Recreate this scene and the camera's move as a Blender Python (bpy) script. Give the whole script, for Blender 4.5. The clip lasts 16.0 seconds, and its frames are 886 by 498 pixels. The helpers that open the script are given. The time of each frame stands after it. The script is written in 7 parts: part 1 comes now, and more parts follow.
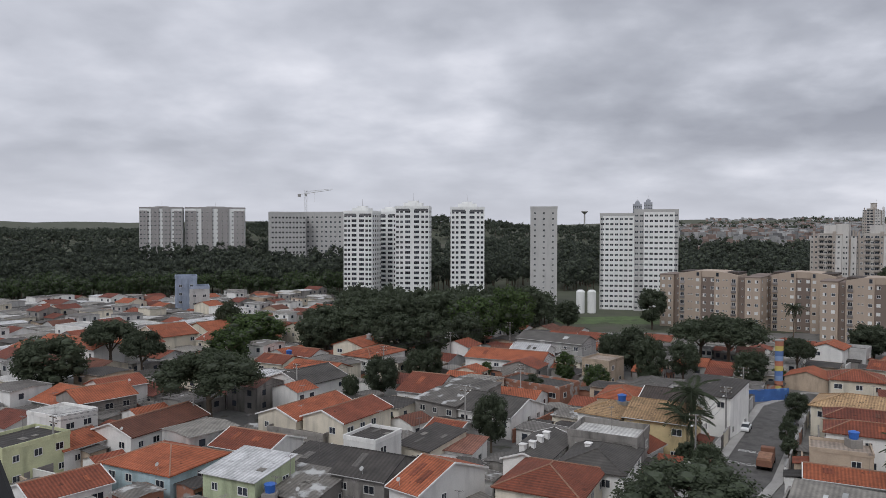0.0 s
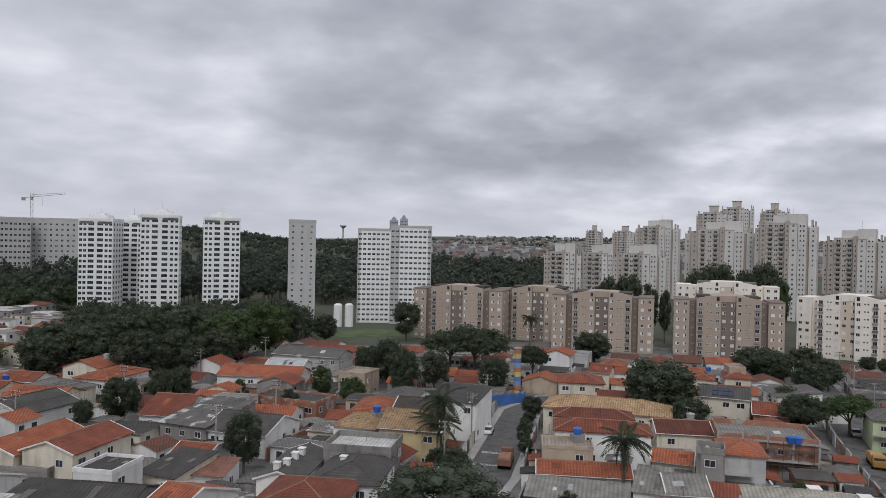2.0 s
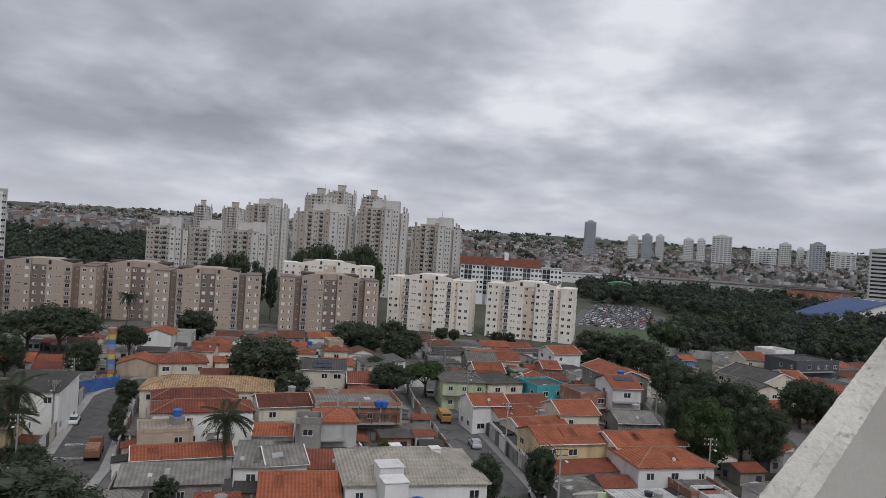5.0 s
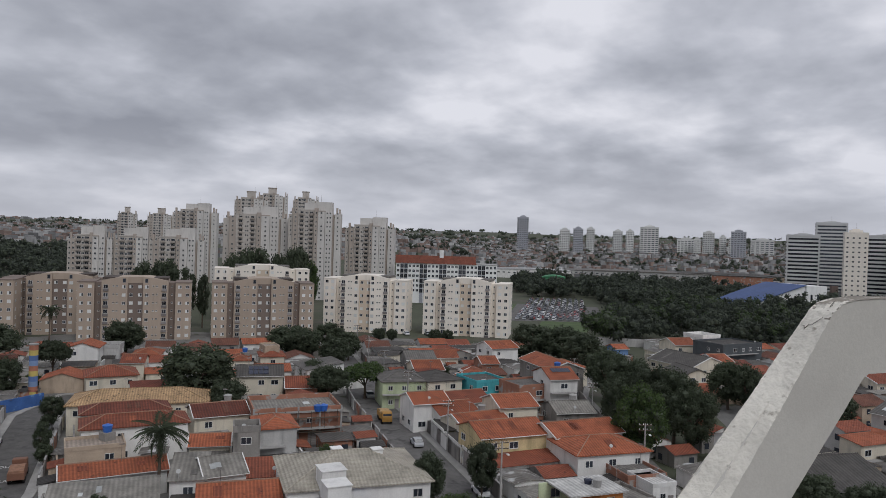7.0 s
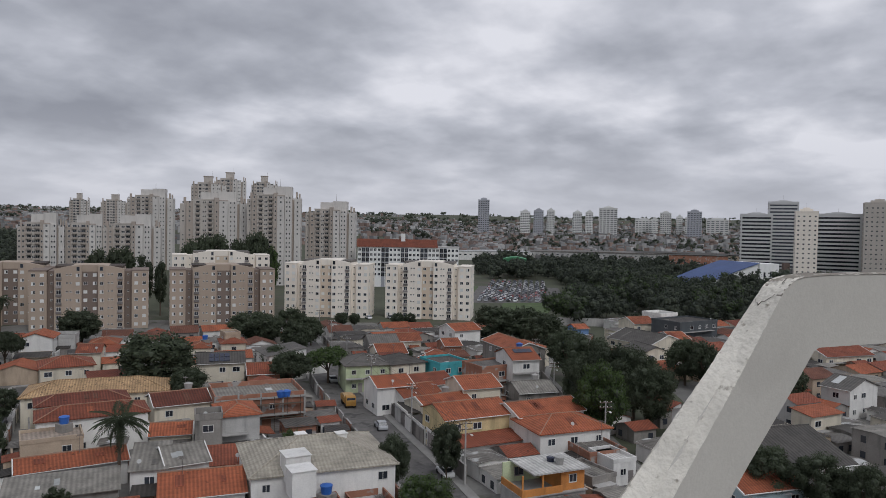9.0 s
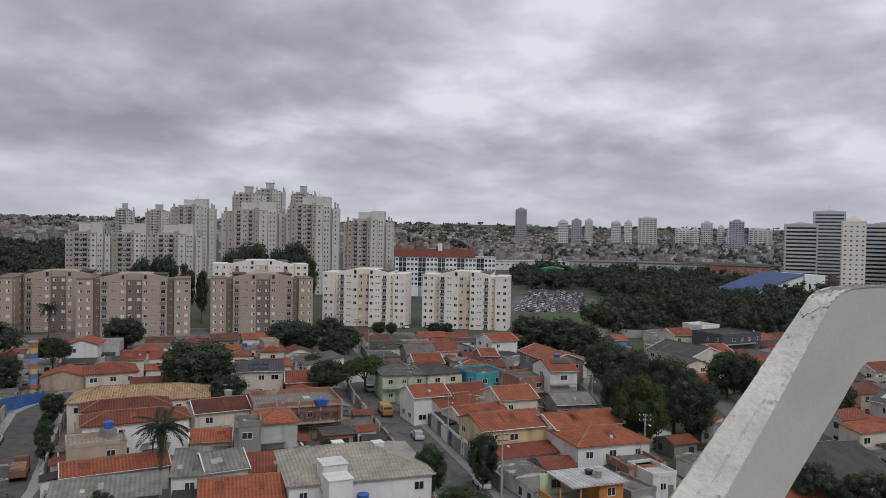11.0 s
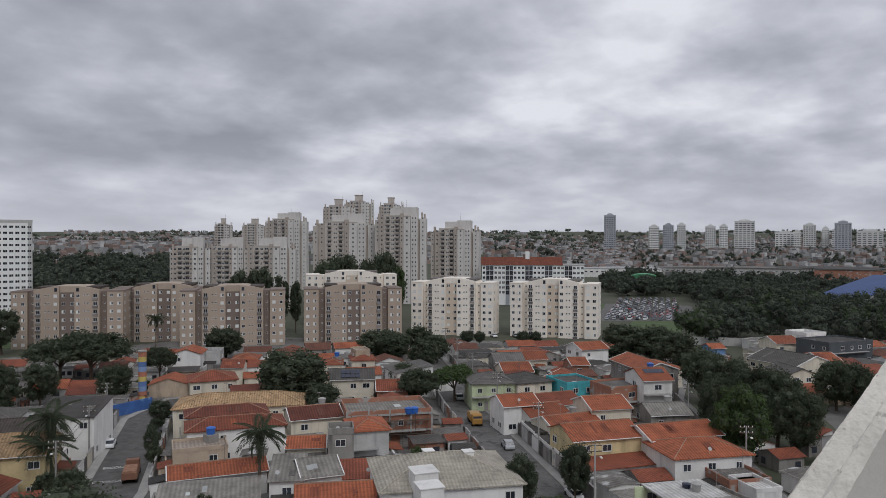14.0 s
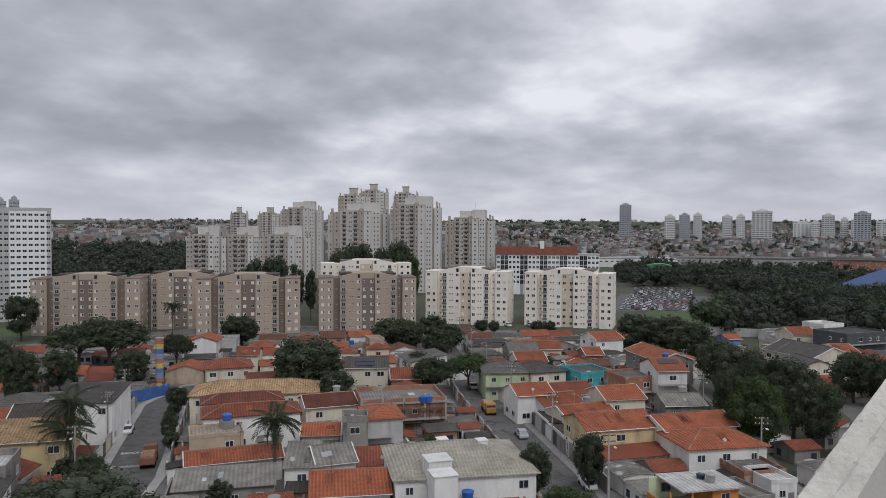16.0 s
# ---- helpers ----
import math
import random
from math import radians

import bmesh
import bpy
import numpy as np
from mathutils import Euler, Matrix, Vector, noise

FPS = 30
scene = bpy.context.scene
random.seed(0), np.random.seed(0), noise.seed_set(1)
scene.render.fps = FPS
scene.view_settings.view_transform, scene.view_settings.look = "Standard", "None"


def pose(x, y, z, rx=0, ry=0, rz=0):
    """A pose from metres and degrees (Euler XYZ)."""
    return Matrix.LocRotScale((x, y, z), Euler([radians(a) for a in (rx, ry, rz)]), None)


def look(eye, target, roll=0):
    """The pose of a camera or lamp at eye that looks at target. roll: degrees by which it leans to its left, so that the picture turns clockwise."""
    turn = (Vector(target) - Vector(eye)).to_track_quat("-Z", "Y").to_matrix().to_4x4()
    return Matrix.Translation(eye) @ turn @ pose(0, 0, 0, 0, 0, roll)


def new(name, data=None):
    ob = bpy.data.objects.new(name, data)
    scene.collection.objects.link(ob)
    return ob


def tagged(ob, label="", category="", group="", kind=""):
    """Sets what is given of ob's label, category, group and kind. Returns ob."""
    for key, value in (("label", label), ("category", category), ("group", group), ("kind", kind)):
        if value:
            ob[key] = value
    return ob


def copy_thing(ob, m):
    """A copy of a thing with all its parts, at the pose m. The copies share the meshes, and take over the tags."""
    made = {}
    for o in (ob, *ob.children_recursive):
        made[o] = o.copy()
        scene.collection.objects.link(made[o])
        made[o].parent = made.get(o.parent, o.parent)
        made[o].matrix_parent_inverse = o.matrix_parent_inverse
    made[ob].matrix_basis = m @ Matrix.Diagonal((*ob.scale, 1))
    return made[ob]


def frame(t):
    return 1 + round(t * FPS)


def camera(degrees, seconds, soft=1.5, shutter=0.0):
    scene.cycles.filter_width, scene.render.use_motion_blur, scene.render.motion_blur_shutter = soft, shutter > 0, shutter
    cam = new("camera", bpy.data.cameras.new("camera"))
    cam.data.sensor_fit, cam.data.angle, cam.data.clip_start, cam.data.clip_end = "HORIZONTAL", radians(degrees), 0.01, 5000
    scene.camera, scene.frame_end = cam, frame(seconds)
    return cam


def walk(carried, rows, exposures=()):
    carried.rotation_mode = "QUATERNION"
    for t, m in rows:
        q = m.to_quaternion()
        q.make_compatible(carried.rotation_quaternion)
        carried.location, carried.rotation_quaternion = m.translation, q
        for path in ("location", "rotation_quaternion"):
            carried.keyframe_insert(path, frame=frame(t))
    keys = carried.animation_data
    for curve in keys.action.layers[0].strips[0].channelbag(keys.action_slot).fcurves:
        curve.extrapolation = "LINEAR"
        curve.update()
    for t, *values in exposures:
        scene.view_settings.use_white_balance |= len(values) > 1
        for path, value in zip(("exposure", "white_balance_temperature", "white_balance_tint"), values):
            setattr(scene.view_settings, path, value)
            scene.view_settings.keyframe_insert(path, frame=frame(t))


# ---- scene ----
cam = camera(62.9, 16.0, soft=0.55)
EYE = 37.0
ROWS = [
    (0.0, 0.00, -1.61, -0.08),
    (0.5, -0.91, -1.32, -0.19),
    (0.7, -1.37, -1.11, -0.30),
    (1.0, -2.17, -0.83, -0.31),
    (1.2, -2.97, -0.83, -0.40),
    (1.5, -7.59, -0.59, -0.78),
    (1.7, -11.69, -0.35, -1.09),
    (2.0, -18.92, -0.30, -1.24),
    (2.2, -21.10, -0.41, -1.43),
    (2.5, -23.96, -0.61, -1.28),
    (2.7, -25.88, -0.77, -1.33),
    (3.0, -29.72, -0.47, -1.45),
    (3.2, -33.78, -0.58, -1.88),
    (3.5, -39.03, -0.44, -1.96),
    (3.7, -40.60, -0.51, -2.41),
    (4.0, -42.17, -0.66, -2.33),
    (4.2, -42.90, -0.93, -2.85),
    (4.5, -46.55, -0.99, -3.08),
    (4.7, -47.92, -0.91, -3.42),
    (6.8, -53.62, -0.47, -2.06),
    (7.0, -54.28, -0.60, -1.81),
    (7.5, -56.02, -0.96, -1.26),
    (8.0, -57.20, -1.46, -0.93),
    (8.5, -57.53, -1.82, -1.03),
    (11.0, -54.41, -1.14, -1.17),
    (11.5, -53.24, -0.91, -1.10),
    (12.0, -51.93, -0.69, -0.94),
    (12.5, -50.69, -0.70, -0.79),
    (13.0, -49.27, -0.59, -0.45),
    (13.5, -48.27, -0.56, -0.10),
    (14.0, -47.56, -0.53, -0.08),
    (14.5, -46.85, -0.55, -0.12),
    (15.0, -46.46, -0.80, -0.20),
    (15.5, -46.34, -1.07, -0.27),
    (16.0, -46.41, -1.39, -0.27),
]
walk(cam, [(t, pose(0, 0, EYE, 90 + pitch, roll, yaw)) for t, yaw, pitch, roll in ROWS],
     exposures=((0.0, 0.1), (1.6, 0.07), (2.5, 0.10), (3.5, 0.06), (4.5, -0.05), (8.5, -0.13), (13.0, -0.13), (14.5, -0.07), (16.0, -0.01)))

# ---- world and light ----
world = bpy.data.worlds.new("overcast_sky")
scene.world = world
world.use_nodes = True
wn, wl = world.node_tree.nodes, world.node_tree.links
wn.clear()


def wnode(kind, **inputs):
    n = wn.new(kind)
    for k, v in inputs.items():
        n.inputs[k.replace("_", " ")].default_value = v
    return n


def wmath(op, a, b=None):
    n = wn.new("ShaderNodeMath")
    n.operation = op
    for i, v in enumerate((a, b)):
        if v is None:
            continue
        if isinstance(v, (int, float)):
            n.inputs[i].default_value = v
        else:
            wl.new(v, n.inputs[i])
    return n.outputs[0]


def wramp(stops, fac):
    n = wn.new("ShaderNodeValToRGB")
    els = n.color_ramp.elements
    while len(els) < len(stops):
        els.new(0.5)
    for e, (p, c) in zip(els, stops):
        e.position, e.color = p, (*c, 1)
    wl.new(fac, n.inputs[0])
    return n.outputs[0]


coord = wn.new("ShaderNodeTexCoord")
sep = wn.new("ShaderNodeSeparateXYZ")
wl.new(coord.outputs["Generated"], sep.inputs[0])
high = wmath("MAXIMUM", wmath("ADD", sep.outputs["Z"], 0.26), 0.08)
comb = wn.new("ShaderNodeCombineXYZ")
wl.new(wmath("DIVIDE", sep.outputs["X"], high), comb.inputs[0])
wl.new(wmath("DIVIDE", sep.outputs["Y"], high), comb.inputs[1])
comb.inputs[2].default_value = 3.7
broad = wnode("ShaderNodeTexNoise", Scale=1.5, Detail=5.0, Roughness=0.45, Distortion=0.12)
fine = wnode("ShaderNodeTexNoise", Scale=4.6, Detail=5.0, Roughness=0.5, Distortion=0.1)
wl.new(comb.outputs[0], broad.inputs["Vector"])
wl.new(comb.outputs[0], fine.inputs["Vector"])
mass = wmath("ADD", wmath("MULTIPLY", broad.outputs["Fac"], 0.72), wmath("MULTIPLY", fine.outputs["Fac"], 0.28))
toward = wmath("ADD", wmath("MULTIPLY", sep.outputs["X"], 0.454), wmath("MULTIPLY", sep.outputs["Y"], 0.891))
mass = wmath("ADD", mass, wmath("MINIMUM", wmath("MULTIPLY", wmath("SUBTRACT", 0.89, toward), 0.2), 0.022))
# thin and thick places of the cloud cover: azimuth, elevation, spread of both in degrees, amount
azim = wmath("MULTIPLY", wmath("ARCTAN2", sep.outputs["X"], sep.outputs["Y"]), 180 / math.pi)
elev = wmath("MULTIPLY", wmath("ARCSINE", sep.outputs["Z"]), 180 / math.pi)
for a0, e0, sa, se, amount in ((55, 12, 8, 3.2, 0.075), (40, 7.5, 10, 2.0, 0.05), (70, 9, 8, 1.8, 0.045), (-22, 8, 9, 4, 0.03), (20, 5, 24, 2.0, 0.03), (38, 15, 12, 3.5, 0.035), (27, 13.5, 6, 1.6, -0.04),
                               (12, 8.6, 15, 1.8, -0.045), (62, 6.8, 12, 1.0, -0.05), (62, 16, 14, 2.5, 0.02), (-10, 18, 18, 3.0, -0.03)):
    far2 = wmath("ADD", wmath("POWER", wmath("ABSOLUTE", wmath("DIVIDE", wmath("SUBTRACT", azim, a0), sa)), 2.0), wmath("POWER", wmath("ABSOLUTE", wmath("DIVIDE", wmath("SUBTRACT", elev, e0), se)), 2.0))
    mass = wmath("ADD", mass, wmath("MULTIPLY", wmath("POWER", math.e, wmath("MULTIPLY", far2, -1.0)), amount))
calm = wmath("MINIMUM", wmath("MAXIMUM", wmath("ADD", wmath("MULTIPLY", azim, 0.011), 0.6), 0.55), 1.0)
mass = wmath("ADD", wmath("MULTIPLY", wmath("SUBTRACT", mass, 0.51), calm), 0.512)
cloud = wramp([(0.36, (0.297, 0.312, 0.365)), (0.46, (0.406, 0.425, 0.485)), (0.54, (0.546, 0.565, 0.635)), (0.64, (0.79, 0.80, 0.87))], mass)
low = wramp([(0.0, (1, 1, 1)), (0.14, (0, 0, 0))], wmath("ABSOLUTE", sep.outputs["Z"]))
mixn = wn.new("ShaderNodeMixRGB")
wl.new(wmath("MULTIPLY", low, 0.75), mixn.inputs[0])
wl.new(cloud, mixn.inputs[1])
mixn.inputs[2].default_value = (0.57, 0.585, 0.655, 1)
nish = wn.new("ShaderNodeTexSky")
nish.sky_type, nish.sun_disc = "NISHITA", False
nish.sun_elevation, nish.sun_rotation = radians(48), radians(205)
bg1, bg2 = wn.new("ShaderNodeBackground"), wn.new("ShaderNodeBackground")
wl.new(mixn.outputs[0], bg1.inputs[0])
wl.new(nish.outputs[0], bg2.inputs[0])
bg1.inputs[1].default_value, bg2.inputs[1].default_value = 1.0, 0.002
addn, outn = wn.new("ShaderNodeAddShader"), wn.new("ShaderNodeOutputWorld")
wl.new(bg1.outputs[0], addn.inputs[0])
wl.new(bg2.outputs[0], addn.inputs[1])
wl.new(addn.outputs[0], outn.inputs[0])

sun = new("sun", bpy.data.lights.new("sun", "SUN"))
sun.data.energy, sun.data.angle, sun.data.color = 1.1, radians(25), (0.97, 0.98, 1.0)
sun.matrix_world = look((-60, -120, 150), (0, 0, 0))

# ---- materials ----
MATS = {}


def material(name, color, rough=0.8, vary=0.2, big=0.25, small=6.0, bump=0.0, metal=0.0, bands=None, rand=0.15, streak=0.0, spots=None, island=False):
    """Base colour with stains at a large and grain at a small scale, in metres; bands: (period along x, depth) for ribs."""
    if name in MATS:
        return MATS[name]
    m = bpy.data.materials.new(name)
    m.use_nodes = True
    MATS[name] = m
    n, l = m.node_tree.nodes, m.node_tree.links
    p = n["Principled BSDF"]
    p.inputs["Roughness"].default_value, p.inputs["Metallic"].default_value = rough, metal
    tc, oi = n.new("ShaderNodeTexCoord"), n.new("ShaderNodeObjectInfo")
    off = n.new("ShaderNodeVectorMath")
    off.operation = "MULTIPLY_ADD"
    l.new(oi.outputs["Random"], off.inputs[0])
    off.inputs[1].default_value = (37, 53, 11)
    l.new(tc.outputs["Object"], off.inputs[2])

    def tex(scale, detail, stretch=None):
        t = n.new("ShaderNodeTexNoise")
        t.inputs["Scale"].default_value, t.inputs["Detail"].default_value = scale, detail
        src = off.outputs[0]
        if stretch:
            mp = n.new("ShaderNodeVectorMath")
            mp.operation = "MULTIPLY"
            mp.inputs[1].default_value = stretch
            l.new(src, mp.inputs[0])
            src = mp.outputs[0]
        l.new(src, t.inputs["Vector"])
        return t.outputs["Fac"]

    def calc(op, a, b, c=None):
        t = n.new("ShaderNodeMath")
        t.operation = op
        for i, v in enumerate((a, b, c)):
            if v is None:
                continue
            if isinstance(v, (int, float)):
                t.inputs[i].default_value = v
            else:
                l.new(v, t.inputs[i])
        return t.outputs[0]

    g = calc("ADD", calc("MULTIPLY", tex(big, 5), 1.3), calc("MULTIPLY", tex(small, 4), 0.7))
    val = calc("MULTIPLY_ADD", calc("SUBTRACT", g, 1.0), 2.2 * vary, 1.0)
    if streak:
        s = tex(1.0, 4, (0.8, 0.8, 0.16))
        val = calc("MULTIPLY", val, calc("MULTIPLY_ADD", calc("MAXIMUM", calc("SUBTRACT", s, 0.5), 0.0), -4 * streak, 1.0))
    if island:
        geo = n.new("ShaderNodeNewGeometry")
        rnd = geo.outputs["Random Per Island"]
    else:
        rnd = oi.outputs["Random"]
    val = calc("MULTIPLY", val, calc("MULTIPLY_ADD", calc("SUBTRACT", rnd, 0.5), 2 * rand, 1.0))
    height = tex(small * 2, 3)
    if bands:
        sx = n.new("ShaderNodeSeparateXYZ")
        l.new(tc.outputs["Object"], sx.inputs[0])
        wave = calc("SINE", calc("MULTIPLY", sx.outputs["X"], 2 * math.pi / bands[0]), None)
        row = calc("FRACT", calc("MULTIPLY", sx.outputs["Y"], 1 / bands[2] if len(bands) > 2 else 0.0), None)
        val = calc("MULTIPLY", val, calc("MULTIPLY_ADD", wave, bands[1], 1.0))
        if len(bands) > 2:
            val = calc("MULTIPLY", val, calc("MULTIPLY_ADD", row, 0.16, 0.92))
        height = calc("ADD", height, wave)
    hsv = n.new("ShaderNodeHueSaturation")
    hsv.inputs["Color"].default_value = (*color, 1)
    l.new(val, hsv.inputs["Value"])
    col = hsv.outputs[0]
    if spots:
        sc, amount, c2 = spots
        mx = n.new("ShaderNodeMixRGB")
        mr = n.new("ShaderNodeMapRange")
        mr.inputs["From Min"].default_value, mr.inputs["From Max"].default_value = 1 - amount, 1 - amount + 0.08
        l.new(tex(sc, 5), mr.inputs["Value"])
        l.new(mr.outputs[0], mx.inputs[0])
        l.new(col, mx.inputs[1])
        mx.inputs[2].default_value = (*c2, 1)
        col = mx.outputs[0]
    l.new(col, p.inputs["Base Color"])
    if bump:
        b = n.new("ShaderNodeBump")
        b.inputs["Strength"].default_value, b.inputs["Distance"].default_value = bump, 0.05
        l.new(height, b.inputs["Height"])
        l.new(b.outputs[0], p.inputs["Normal"])
    return m


WALLS = {"white": (0.730, 0.716, 0.687), "cream": (0.647, 0.589, 0.481), "grey": (0.261, 0.243, 0.223), "ltgrey": (0.441, 0.432, 0.417), "ltblue": (0.438, 0.557, 0.591),
         "ltyellow": (0.557, 0.573, 0.354), "ltgreen": (0.489, 0.548, 0.354), "yellow": (0.589, 0.471, 0.265), "beige": (0.438, 0.347, 0.262), "brick": (0.304, 0.143, 0.094),
         "teal": (0.068, 0.379, 0.422), "blue": (0.135, 0.228, 0.405), "dkgrey": (0.084, 0.094, 0.101), "orange": (0.591, 0.244, 0.068), "apartment_blue": (0.27, 0.31, 0.39)}
ROOFS = {"orange": (0.268, 0.077, 0.035), "rust": (0.195, 0.054, 0.028), "brown": (0.120, 0.046, 0.028), "dkrust": (0.132, 0.037, 0.022), "dkbrown": (0.061, 0.047, 0.040),
         "straw": (0.33, 0.215, 0.115), "salmon": (0.260, 0.120, 0.085), "sand": (0.317, 0.288, 0.238)}
SHEETS = {"dark": (0.043, 0.038, 0.034), "dkgrey": (0.066, 0.060, 0.054), "grey": (0.120, 0.111, 0.101), "fibro": (0.191, 0.178, 0.157), "metal": (0.436, 0.436, 0.436),
          "mottled": (0.129, 0.118, 0.105), "pale": (0.408, 0.399, 0.380), "beige": (0.281, 0.231, 0.190)}


def wall_mat(k):
    if k == "brick":
        return material("wall_brick", WALLS[k], 0.9, 0.22, 0.5, 9, 0.3, streak=0.15, spots=(0.5, 0.44, (0.34, 0.32, 0.30)))
    return material("wall_" + k, WALLS[k], 0.85, 0.15 if k in ("white", "cream") else 0.26, 0.35, 5, 0.2, rand=0.09, streak=0.55 if k == "grey" else 0.2 if k == "white" else 0.34)


def roof_mat(k):
    if k in ROOFS:
        spots = (2.2, 0.42, (0.115, 0.075, 0.042)) if k == "straw" else (0.5, 0.3, (0.24, 0.215, 0.175)) if k == "sand" else (0.9, 0.36, tuple(c * 0.5 for c in ROOFS[k]))
        return material("roof_tile_" + k, ROOFS[k], 0.85, 0.42, 0.45, 3.0, 0.8, bands=(0.46, 0.07 if k == "sand" else 0.2, 0.8), rand=0.2, spots=spots)
    spots = (0.35, 0.46, (0.45, 0.45, 0.44)) if k == "mottled" else (0.6, 0.36, tuple(min(1, c * 0.6 + 0.015) for c in SHEETS[k]))
    return material("roof_sheet_" + k, SHEETS[k], 0.8, 0.45, 0.5, 3, 0.5, bands=(0.6, 0.14), rand=0.2, spots=spots)


M_GLASS = material("window_glass", (0.035, 0.04, 0.05), 0.12, 0.2, 0.5, 2, rand=0.6)
M_FRAME = material("window_frame", (0.62, 0.61, 0.58), 0.6, 0.1, rand=0.2)
M_DOOR = material("painted_steel", (0.22, 0.20, 0.19), 0.5, 0.2, rand=0.5)
M_CONC = material("concrete", (0.34, 0.33, 0.315), 0.9, 0.28, 0.3, 5, 0.4, streak=0.25)
M_BARK = material("bark", (0.10, 0.075, 0.055), 0.95, 0.3, 1.0, 8, 0.6)
# crown interiors: a darker leaf colour with the inner shade painted in
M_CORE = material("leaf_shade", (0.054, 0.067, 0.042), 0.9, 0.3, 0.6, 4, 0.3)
M_LEAF = material("leaves", (0.061, 0.077, 0.045), 0.9, 0.4, 0.35, 1.2, rand=0.16, island=True)
M_LEAF2 = material("light_leaves", (0.068, 0.105, 0.034), 0.9, 0.35, 0.3, 3, rand=0.35, island=True)
M_GROVE = material("grove_leaves", (0.056, 0.084, 0.033), 0.9, 0.6, 0.1, 0.6, rand=0.15, island=True)
M_WOODS = material("woodland_leaves", (0.056, 0.067, 0.052), 0.9, 0.75, 0.085, 0.5, rand=0.12, island=True)


def let_light_through(m, amount):
    """Thin leaves pass on part of the light that falls on their far side."""
    n, l = m.node_tree.nodes, m.node_tree.links
    p, out = n["Principled BSDF"], n["Material Output"]
    tr, mx = n.new("ShaderNodeBsdfTranslucent"), n.new("ShaderNodeMixShader")
    l.new(p.inputs["Base Color"].links[0].from_socket, tr.inputs["Color"])
    mx.inputs[0].default_value = amount
    l.new(p.outputs[0], mx.inputs[1])
    l.new(tr.outputs[0], mx.inputs[2])
    l.new(mx.outputs[0], out.inputs["Surface"])


for m_ in (M_LEAF, M_LEAF2, M_GROVE, M_WOODS):
    let_light_through(m_, 0.35)


# ---- small mesh helpers ----
def box(bm, x0, y0, z0, x1, y1, z1, mi=0):
    v = [bm.verts.new(c) for c in ((x0, y0, z0), (x1, y0, z0), (x1, y1, z0), (x0, y1, z0), (x0, y0, z1), (x1, y0, z1), (x1, y1, z1), (x0, y1, z1))]
    for f in ((0, 3, 2, 1), (4, 5, 6, 7), (0, 1, 5, 4), (1, 2, 6, 5), (2, 3, 7, 6), (3, 0, 4, 7)):
        bm.faces.new([v[i] for i in f]).material_index = mi


def prism(bm, pts, depth, mi=0):
    """A solid from a closed outline of points and a vector by which it is drawn out."""
    a = [bm.verts.new(p) for p in pts]
    b = [bm.verts.new(Vector(p) + Vector(depth)) for p in pts]
    n = len(pts)
    fs = [bm.faces.new(a), bm.faces.new(b[::-1])]
    for i in range(n):
        fs.append(bm.faces.new((a[i], b[i], b[(i + 1) % n], a[(i + 1) % n])))
    for f in fs:
        f.material_index = mi


def tube(bm, a, b, r0, r1, sides=6, mi=0):
    a, b = Vector(a), Vector(b)
    q = (b - a).to_track_quat("Z", "Y")
    ra, rb = [], []
    for i in range(sides):
        d = q @ Vector((math.cos(2 * math.pi * i / sides), math.sin(2 * math.pi * i / sides), 0))
        ra.append(bm.verts.new(a + d * r0))
        rb.append(bm.verts.new(b + d * r1))
    fs = [bm.faces.new((ra[i], ra[(i + 1) % sides], rb[(i + 1) % sides], rb[i])) for i in range(sides)]
    fs += [bm.faces.new(ra[::-1]), bm.faces.new(rb)]
    for f in fs:
        f.material_index = mi


def mesh_of(name, bm, *mats):
    bmesh.ops.recalc_face_normals(bm, faces=bm.faces)
    me = bpy.data.meshes.new(name)
    bm.to_mesh(me)
    bm.free()
    for m in mats:
        me.materials.append(m)
    return me


def part(name, bm, mat, parent=None, label=""):
    me = bm if isinstance(bm, bpy.types.Mesh) else mesh_of(name, bm, *(mat if isinstance(mat, (list, tuple)) else (mat,)))
    ob = new(name, me)
    if parent:
        ob.parent = parent
    return tagged(ob, label) if label else ob


def thing(name, m, label, category, group="", kind=""):
    ob = new(name)
    ob.empty_display_size = 0.5
    ob.matrix_world = m
    return tagged(ob, label, category, group, kind)


def np_mesh(name, verts, faces, mats, index=None):
    me = bpy.data.meshes.new(name)
    nv, nf, k = len(verts), len(faces), faces.shape[1]
    me.vertices.add(nv)
    me.vertices.foreach_set("co", np.asarray(verts, np.float32).ravel())
    me.loops.add(nf * k)
    me.loops.foreach_set("vertex_index", np.asarray(faces, np.int32).ravel())
    me.polygons.add(nf)
    me.polygons.foreach_set("loop_start", np.arange(0, nf * k, k, dtype=np.int32))
    me.polygons.foreach_set("use_smooth", [False] * nf)
    if index is not None:
        me.polygons.foreach_set("material_index", np.asarray(index, np.int32))
    for m in mats:
        me.materials.append(m)
    me.update(calc_edges=True)
    return me


# ---- terrain ----
def smooth(a, b, v):
    u = np.clip((v - a) / (b - a), 0, 1)
    return u * u * (3 - 2 * u)


